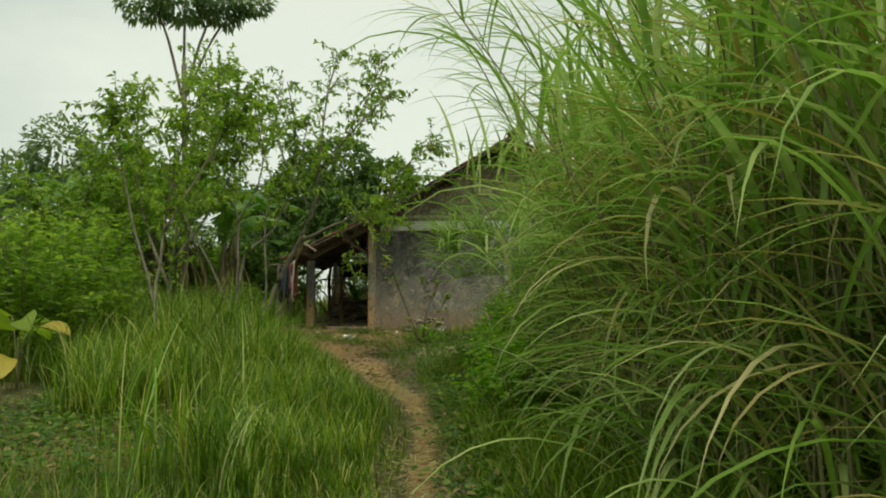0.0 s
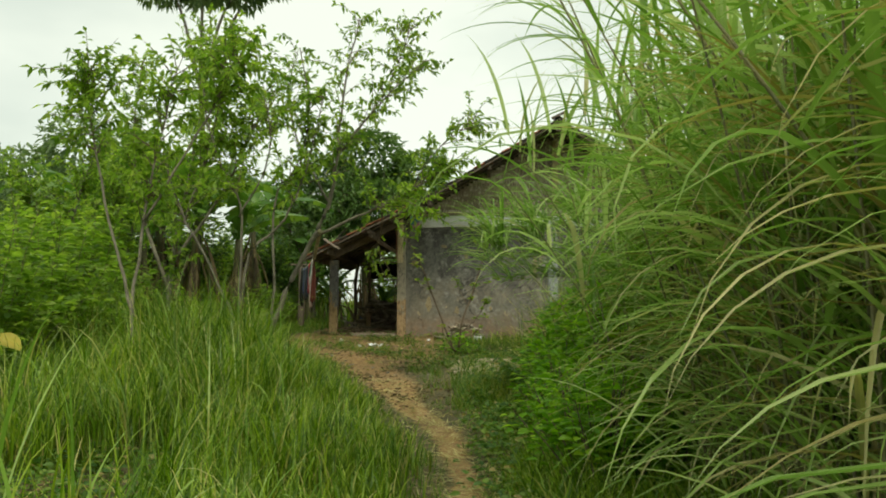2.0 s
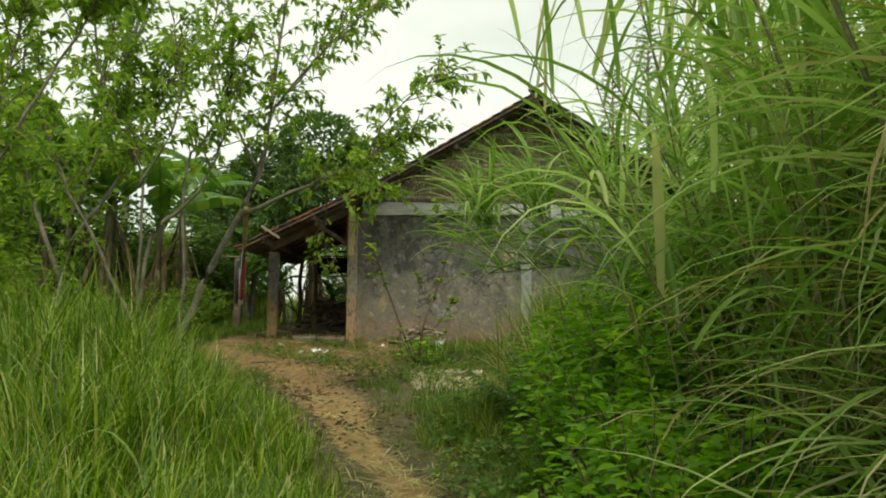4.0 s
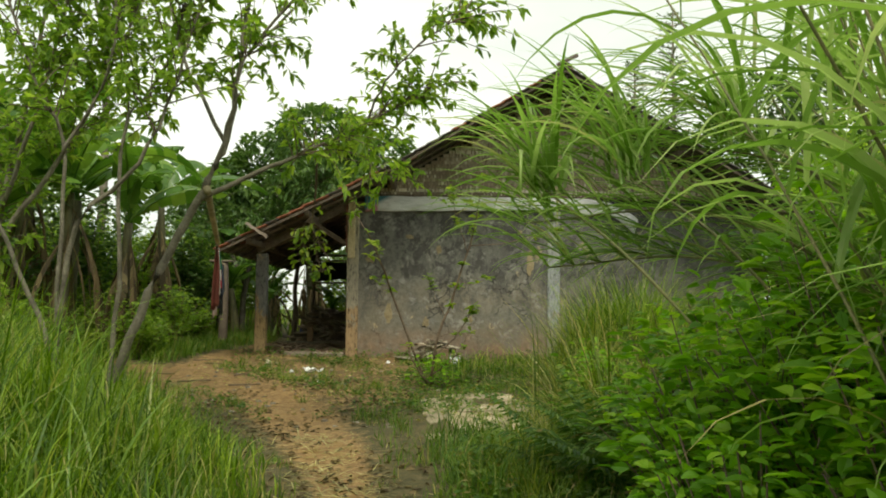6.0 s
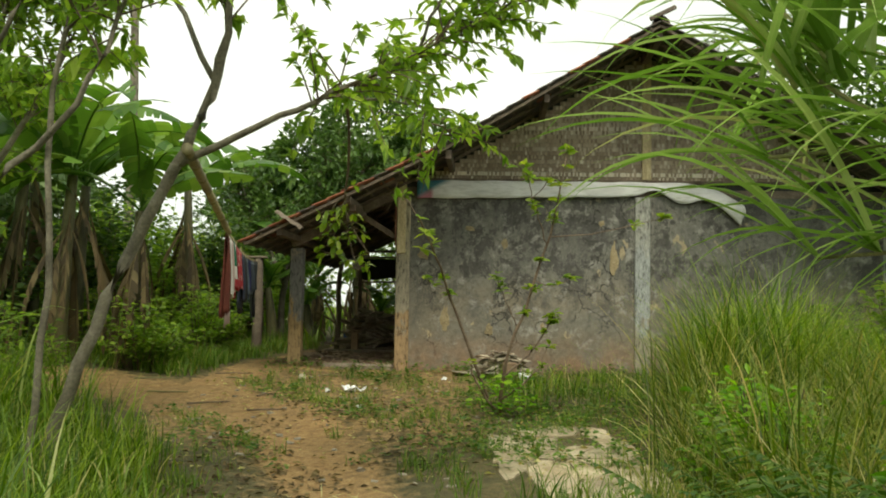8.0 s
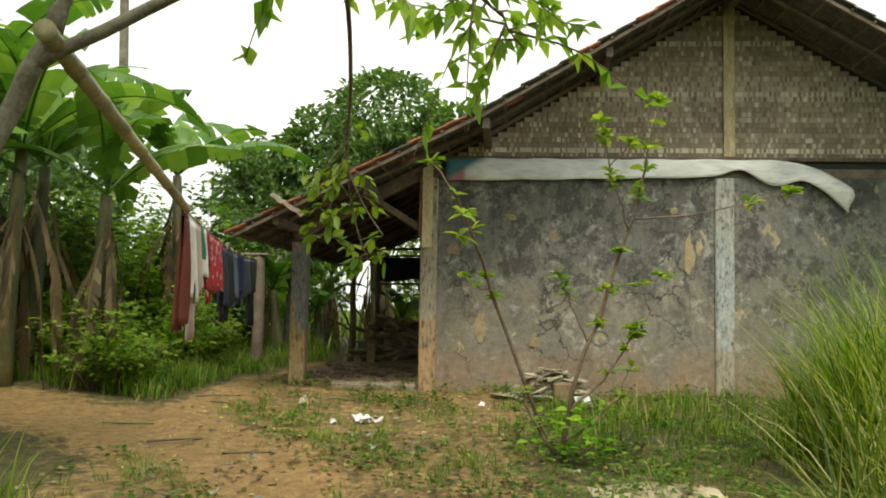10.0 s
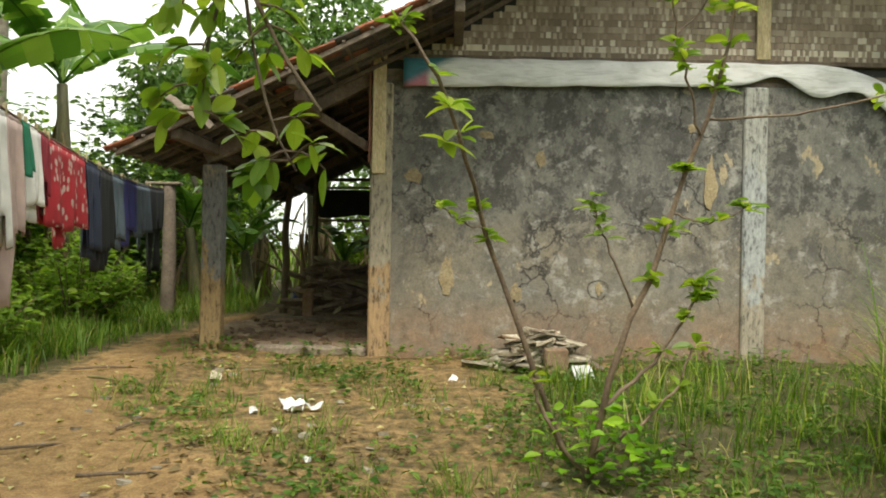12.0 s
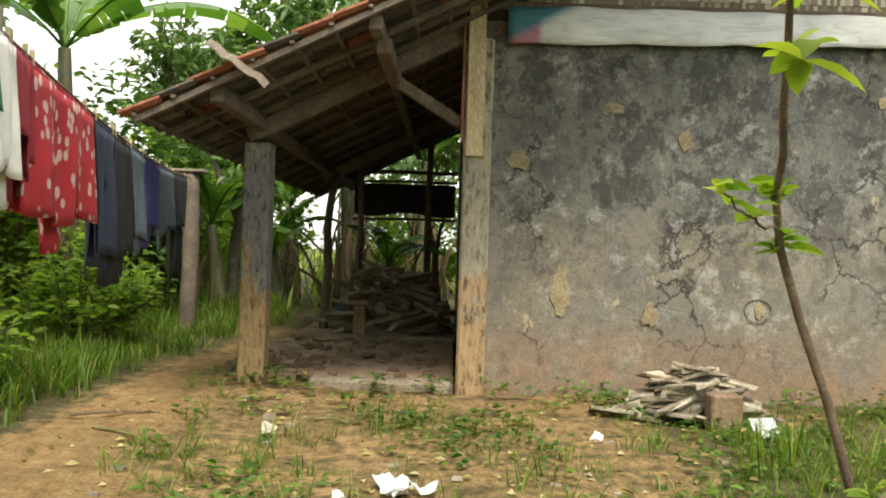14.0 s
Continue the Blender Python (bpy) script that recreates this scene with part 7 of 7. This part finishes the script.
def garment(label, y0, y1, front, rear, material, seed, legs=False, sleeves=False, category="garment", taper=0.0):
    """A garment folded over the line: one sheet down the near side, up over the cord and down the far side."""
    rng = np.random.RandomState(seed)
    nu, nv = 22, 26
    u = np.linspace(0, 1, nu)
    drop = np.concatenate([np.linspace(-front, 0, nv // 2), np.linspace(0, -rear, nv // 2 + 1)[1:]])
    side = np.concatenate([np.full(nv // 2, 1.0), np.full(nv // 2, -1.0)])
    ph, ph2 = rng.uniform(0, 6, 2)
    ys = y0 + (y1 - y0) * u
    base = np.array([on_line(y) for y in ys])
    d = (LINE_B - LINE_A) / np.linalg.norm(LINE_B - LINE_A)
    nrm = np.array([-d[1], d[0], 0])
    nrm = nrm / np.linalg.norm(nrm)
    c = base.mean(0)
    V = []
    for k in range(nv):
        f = abs(drop[k]) / max(front, 0.01)
        wave = 0.018 * np.sin(u * 17 + ph) * min(1, f * 2) + 0.02 * np.sin(u * 9 + ph2 + drop[k] * 4) * f
        q = base + nrm * (side[k] * (0.010 + 0.012 * f) + wave)[:, None]
        pull = taper * f
        q = q + (c - q) * np.array([1, 1, 0]) * pull
        q[:, 2] = base[:, 2] + 0.008 + drop[k] - 0.03 * f * np.abs(np.sin(u * 8 + ph)) + 0.02 * np.sin(u * 5 + ph2) * f
        V.append(q)
    V = np.concatenate(V) - c
    f = []
    for k in range(nv - 1):
        for i in range(nu - 1):
            fr = max(abs(drop[k]), abs(drop[k + 1])) / max(front, 0.01)
            mid = abs((i + 0.5) / (nu - 1) - 0.5)
            if legs and fr > 0.42 and mid < 0.035 + 0.06 * fr:
                continue
            if sleeves and fr > 0.62 and (0.16 < mid < 0.24):
                continue
            if sleeves and fr > 0.80 and mid >= 0.24:
                continue
            a = k * nu + i
            f.append([a, a + 1, a + nu + 1, a + nu])
    ob = thing("garment", label, category, "clothes on the line", at=c)
    half = nu * (nv // 2)
    front_side = None
    f = np.array(f)
    for name, pick in (("front_panel", f[:, 0] < half), ("rear_panel", f[:, 0] >= half)):
        o = part(name, Geo().add(V, f[pick]), material, ob, "", True)
        o.modifiers.new("cloth", "SOLIDIFY").thickness = 0.004
        front_side = o if name == "front_panel" else front_side
    for s in (0.12, 0.88):
        q = on_line(y0 + (y1 - y0) * s) - c
        part("peg", bevel_box(Geo(), q + [-0.008, -0.006, -0.045], q + [0.008, 0.006, 0.03], 0.003), M_BAMBOO, front_side, "wooden clothes peg")
    return ob


C_BROWN = cloth_material("brown_cloth", (0.14, 0.03, 0.018))
C_WHITE = cloth_material("white_cloth", (0.62, 0.59, 0.56))
C_PINK = cloth_material("pale_pink_cloth", (0.42, 0.30, 0.27))
C_GREEN = cloth_material("dark_green_cloth", (0.01, 0.13, 0.07))
C_RED = cloth_material("red_flowered_cloth", (0.36, 0.012, 0.022), (0.50, 0.34, 0.30))
C_NAVY = cloth_material("navy_cloth", (0.018, 0.025, 0.05))
C_INDIGO = cloth_material("indigo_cloth", (0.05, 0.05, 0.19))
C_GREY = cloth_material("grey_blue_cloth", (0.10, 0.13, 0.16))
C_BLACK = cloth_material("black_cloth", (0.010, 0.011, 0.012))
C_MAROON = cloth_material("maroon_cloth", (0.20, 0.015, 0.025))
garment("long reddish brown cloth hanging from the pole end", 18.50, 18.72, 0.80, 0.76, C_BROWN, 1, taper=0.10)
garment("white shirt with long sleeves hung over the line", 18.70, 19.16, 0.80, 0.60, C_WHITE, 2, sleeves=True)
garment("pale pink trousers hung over the line", 19.08, 19.38, 0.88, 0.55, C_PINK, 3, legs=True)
garment("small dark green cloth on the line", 19.36, 19.48, 0.28, 0.24, C_GREEN, 4)
garment("white shirt hung on the line", 19.44, 19.72, 0.46, 0.38, C_WHITE, 5)
garment("maroon shirt hung on the line", 19.68, 19.90, 0.42, 0.36, C_MAROON, 6, sleeves=True)
garment("red blouse with a white flower print", 19.82, 20.95, 0.60, 0.50, C_RED, 7, sleeves=True, taper=0.05)
garment("navy trousers hung over the line", 20.98, 21.60, 0.66, 0.60, C_NAVY, 8, legs=True)
garment("black cloth hung on the line", 21.55, 22.10, 0.74, 0.6, C_BLACK, 9)
garment("grey-blue jeans hung over the line", 22.10, 22.80, 0.60, 0.52, C_GREY, 10, legs=True)
garment("indigo shirt hung on the line", 22.80, 23.60, 0.60, 0.45, C_INDIGO, 11, sleeves=True)
garment("grey-blue shirt hung on the line", 23.60, 24.75, 0.66, 0.5, C_GREY, 12, sleeves=True)
garment("black trousers hung over the line", 24.7, 26.4, 0.98, 0.5, C_BLACK, 13, legs=True)

# ---- heap of board offcuts by the wall ----
def plank_pile(label, centre, half, height, n, sizes, material, seed, faces=(), name="offcut", heap="board_heap", cat="pile", chaos=1.0):
    rng = np.random.RandomState(seed)
    ob = thing(heap, label, cat, at=centre)
    for k in range(n):
        lay = k / n
        spread = 1 - 0.75 * lay
        x, y = rng.normal(0, half[0] * 0.45) * spread, rng.normal(0, half[1] * 0.45) * spread
        r = math.hypot(x / half[0], y / half[1])
        z = 0.02 + height * lay * max(0.2, 1 - 0.8 * r * r)
        L, W, T = rng.uniform(*sizes[0]), rng.uniform(*sizes[1]), rng.uniform(*sizes[2])
        m = pose(x, y, z, rng.uniform(-10, 10) * chaos + 14 * y / half[1], rng.uniform(-9, 9) * chaos + 12 * x / half[0], rng.uniform(-45, 45) + (90 if rng.rand() < 0.2 else 0))
        g = Geo()
        box(g, (-L / 2, -W / 2, -T / 2), (L / 2, W / 2, T / 2), min(0.012, T * 0.3), rng)
        o = part(name, g, material if rng.rand() > 0.22 or not faces else faces[rng.randint(len(faces))], ob)
        o.matrix_basis = m
    return ob


heap_z = float(land(-0.35, 23.45))
heap = plank_pile("heap of broken board and tile offcuts against the wall", (-0.38, 23.42, heap_z), (0.68, 0.32), 0.35, 90, ((0.14, 0.46), (0.07, 0.20), (0.014, 0.03)), M_SHEET, 5, (M_OLDPLANK, M_WOOD, M_BRICK, M_OLDPLANK), chaos=2.0)
blk = part("block", bevel_box(Geo(), (0.0, -0.40, 0.0), (0.21, -0.24, 0.24), 0.012), M_BRICK, heap, "rough brown block leaning on the heap")
wt = part("tile_piece", box(Geo(), (-0.09, 0.0, 0.0), (0.09, 0.012, 0.13), 0.012), M_PAPER, heap, "broken white tile")
wt.location, wt.rotation_euler = (0.34, -0.50, 0.0), (-0.6, 0, 0.25)

# wood under the porch
plank_pile("heap of old planks and split wood under the porch roof", (-2.86, 27.7, 0.74), (0.95, 0.60), 0.70, 120, ((0.35, 0.95), (0.07, 0.20), (0.02, 0.05)), M_OLDPLANK, 9, (M_WOOD, M_BRICK), "plank", "wood_heap", chaos=2.6)
crate = thing("blue_bag", "crumpled blue plastic bag on the wood heap", "bag", at=(-3.35, 27.75, 1.02))
bm = bmesh.new()
bmesh.ops.create_icosphere(bm, subdivisions=2, radius=0.15)
brng = np.random.RandomState(2)
for v in bm.verts:
    v.co *= brng.uniform(0.75, 1.1)
    v.co.z *= 0.55
bag_me = bpy.data.meshes.new("bag")
bm.to_mesh(bag_me)
bm.free()
bag_me.materials.append(M_BLUE)
new("bag", bag_me).parent = crate
# rails and a dark sheet at the back of the porch
for k, (z, r) in enumerate(((2.86, 0.03), (2.72, 0.022), (2.16, 0.022))):
    rail = thing("porch_rail", "thin round pole slung across the back of the porch", "rail", "rails across the porch", at=(-3.6, 30.3, z))
    part("shaft", tube(Geo(), [(0, 0, 0), (0.8, 0.02, 0.02), (1.55, 0, 0.01)], r, 7), M_WOOD, rail, "", True)
sheet = Geo()
nx = 24
t = np.linspace(0, 1, nx)
v = np.concatenate([np.stack([-3.58 + 1.5 * t, 30.32 + 0.03 * np.sin(t * 14 + s), 2.70 - s * (0.46 + 0.03 * np.sin(t * 9))], -1) for s in np.linspace(0, 1, 6)])
i = (np.arange(5)[:, None] * nx + np.arange(nx - 1)[None]).reshape(-1)
ds = part("dark_sheet", sheet.add(v, np.stack([i, i + nx, i + nx + 1, i + 1], -1)), M_STRAP, None, "", True)
tagged(ds, "dark sheet hung across the back of the porch", "sheet")
ds.modifiers.new("thick", "SOLIDIFY").thickness = 0.006
for k in range(26):
    rng = np.random.RandomState(300 + k)
    x, y = rng.uniform(-4.4, -2.2), rng.uniform(30.6, 32.4)
    st = thing("dead_stalk", "dry broken banana stalk behind the porch", "stalk", "dry stalks behind the porch", at=(x, y, float(land(x, y))))
    h = rng.uniform(0.7, 2.0)
    part("shaft", tube(Geo(), smooth_line([(0, 0, -0.05), (rng.normal(0, 0.1), 0, h * 0.5), (rng.normal(0, 0.3), rng.normal(0, 0.2), h)], 7), (rng.uniform(0.02, 0.07), 0.015), 7), M_BANANA_DRY, st, "", True)

# ---- loose things on the ground ----
def scrap(label, at, pieces, material, seed, size, cat="scrap", name="paper_scrap"):
    rng = np.random.RandomState(seed)
    ob = thing(name, label, cat, at=at)
    for k in range(pieces):
        n = 5
        gx, gy = np.meshgrid(np.linspace(-0.5, 0.5, n), np.linspace(-0.5, 0.5, n), indexing="ij")
        s = size * rng.uniform(0.5, 1.0)
        fold = rng.uniform(0.3, 0.9)
        z = s * (fold * np.abs(gx + 0.3 * gy + rng.uniform(-0.2, 0.2)) + rng.normal(0, 0.05, gx.shape))
        v = np.stack([gx * s * rng.uniform(0.6, 1.1), gy * s * rng.uniform(0.5, 0.9), z - z.min() + 0.004], -1).reshape(-1, 3)
        i = (np.arange(n - 1)[:, None] * n + np.arange(n - 1)[None]).reshape(-1)
        o = part("sheet", Geo().add(v, np.stack([i, i + n, i + n + 1, i + 1], -1)), material, ob)
        o.matrix_basis = pose(rng.normal(0, size * 0.6) * (k > 0), rng.normal(0, size * 0.4) * (k > 0), 0.003 * k, rng.uniform(-14, 14), rng.uniform(-14, 14), rng.uniform(0, 360))
        o.modifiers.new("thick", "SOLIDIFY").thickness = 0.004
    return ob


scrap("crumpled white paper scraps on the bare earth", (-2.36, 21.6, float(land(-2.36, 21.6))), 4, M_PAPER, 4, 0.17)
for k, (x, y, s) in enumerate([(-2.62, 21.45, 0.09), (-1.35, 21.9, 0.09), (-2.05, 20.3, 0.13), (-3.2, 22.6, 0.16), (-1.2, 22.6, 0.08), (-2.9, 18.7, 0.10), (-0.9, 18.6, 0.08), (-3.6, 19.4, 0.09), (-2.4, 23.2, 0.08)]):
    scrap("small pale scrap lying on the earth", (x, y, float(land(x, y))), 1, M_PAPER if k % 2 == 0 else M_CHIP, 20 + k, s)
for k, (x, y, L, az) in enumerate([(-4.25, 22.9, 0.55, 20), (-4.1, 22.5, 0.4, -30), (-3.75, 20.6, 0.75, 25), (-4.6, 21.2, 0.5, 8), (-2.2, 19.9, 0.35, -35), (-5.0, 21.9, 0.6, 15), (-3.3, 21.0, 0.3, 60), (-2.85, 22.9, 0.25, -20), (-3.0, 20.0, 0.5, 10)]):
    rng = np.random.RandomState(400 + k)
    st = thing("fallen_stick", "dry stick lying on the bare earth", "stick", "sticks on the ground", at=(x, y, float(land(x, y)) + 0.015))
    d = np.array([math.cos(radians(az)), math.sin(radians(az)), 0]) * L
    part("shaft", tube(Geo(), smooth_line([d * -0.5, rng.normal(0, 0.02, 3) * [1, 1, 0.2] + [0, 0, 0.01], d * 0.5], 7), (0.012, 0.006), 6), M_CANE if k % 2 else M_TWIG, st, "", True)
chips = Geo()
crng = np.random.RandomState(77)
for k in range(260):
    x, y = crng.uniform(-4.2, 0.6), crng.uniform(16.6, 23.8)
    if math.sin(x * 2 + 1) * math.sin(y * 1.4) + crng.normal(0, 0.5) < 0.1:
        continue
    s = crng.uniform(0.008, 0.035)
    z = float(land(x, y))
    box(chips, (x - s, y - s * 0.7, z - 0.01), (x + s, y + s * 0.7, z + s * 0.45), s * 0.4, crng)
tagged(part("pebbles", chips, M_CHIP), "scattered pale stones and chips on the earth", "stones", kind="stuff")

# pale broken slab beside the path
slab = thing("broken_slab", "pale cracked cement slab flush with the ground", "slab", at=(0.1, 18.0, 0.36))
prng = np.random.RandomState(12)
NX, NY = 4, 6
knot = np.stack(np.meshgrid(np.linspace(-0.52, 0.72, NX + 1), np.linspace(15.95, 19.35, NY + 1), indexing="ij"), -1) + prng.normal(0, 0.09, (NX + 1, NY + 1, 2))
for a in range(NX):
    for c in range(NY):
        if prng.rand() < 0.14:
            continue
        quad = np.array([knot[a, c], knot[a + 1, c], knot[a + 1, c + 1], knot[a, c + 1]])
        mid = quad.mean(0)
        edge = np.concatenate([[quad[k] + (quad[(k + 1) % 4] - quad[k]) * s for s in (0.0, 0.33, 0.66)] for k in range(4)])
        edge = mid + (edge - mid) * 0.985 + prng.normal(0, 0.016, edge.shape)
        lift = prng.uniform(-0.006, 0.010)
        n = len(edge)
        zz = land(edge[:, 0], edge[:, 1]) + lift
        top_v = np.column_stack([edge, zz + 0.012])
        low_v = np.column_stack([edge + (edge - mid) * 0.03, zz - 0.05])
        ctr = np.array([[mid[0], mid[1], float(land(mid[0], mid[1])) + lift + 0.020]])
        k = np.arange(n)
        g = Geo().add(np.concatenate([top_v, low_v, ctr]) - np.array([0.1, 18.0, 0.36]), [np.stack([k, (k + 1) % n, np.full(n, 2 * n)], -1), np.stack([k + n, (k + 1) % n + n, (k + 1) % n, k], -1)])
        part("slab_piece", g, M_SLAB, slab)

# ---- woven bamboo of the gable ----
FLECKS = [box(Geo(), (-w, -0.007, -h), (w, 0.0, h)).mesh("weave_strip", M_WEAVE) for w, h in ((0.013, 0.031), (0.018, 0.029), (0.024, 0.030), (0.016, 0.024))]
slats, flecks = Geo(), Geo()
wrng = np.random.RandomState(19)
near_strips = []
z = 3.66
row = 0
while z < RIDGE_Z - 0.1:
    lo = np.interp(z + 0.05, [2.47, KINK_Z, RIDGE_Z], [EAVE_X, KINK_X, RIDGE_X]) + 0.05
    hi = np.interp(-(z + 0.05), [-RIDGE_Z, -2.95], [RIDGE_X, 6.45]) - 0.05
    lo, hi = max(lo, X_L + 0.03), min(hi, X_R - 0.02)
    if hi > lo:
        box(slats, (lo, WALL_Y + 0.008, z - 0.031), (hi, WALL_Y + 0.017, z + 0.031))
        shift = wrng.uniform(-0.012, 0.012)
        for k, x in enumerate(shift + np.arange(lo + 0.05 + (row % 2) * 0.031 + (row % 4 > 1) * 0.018, hi - 0.04, 0.062)):
            px, pz = x + wrng.uniform(-0.010, 0.010), z + wrng.uniform(-0.006, 0.006)
            fw = wrng.uniform(0.012, 0.024)
            if wrng.uniform() < 0.12:
                continue
            if -1.05 < x < 1.35 and z < 4.2 and len(near_strips) < 300:
                near_strips.append((px, pz))
            else:
                box(flecks, (px - fw, WALL_Y + 0.001, pz - 0.030), (px + fw, WALL_Y + 0.008, pz + 0.030))
    z += 0.066
    row += 1
panel = tagged(hpart("woven_panel", slats, M_WEAVE, "brown horizontal strips of woven bamboo"), kind="stuff")
tagged(hpart("woven_panel_rest", flecks, M_WEAVE, "rows of woven bamboo strips"), kind="stuff")
for k, (px, pz) in enumerate(near_strips):
    o = part("weave_strip", FLECKS[(k * 7 + k // 5) % 4], M_WEAVE, panel)
    o.location = (px, WALL_Y + 0.008, pz)
for m, me in near_tiles:
    o = part("roof_tile", me, M_TILE, roof)
    o.matrix_basis = m
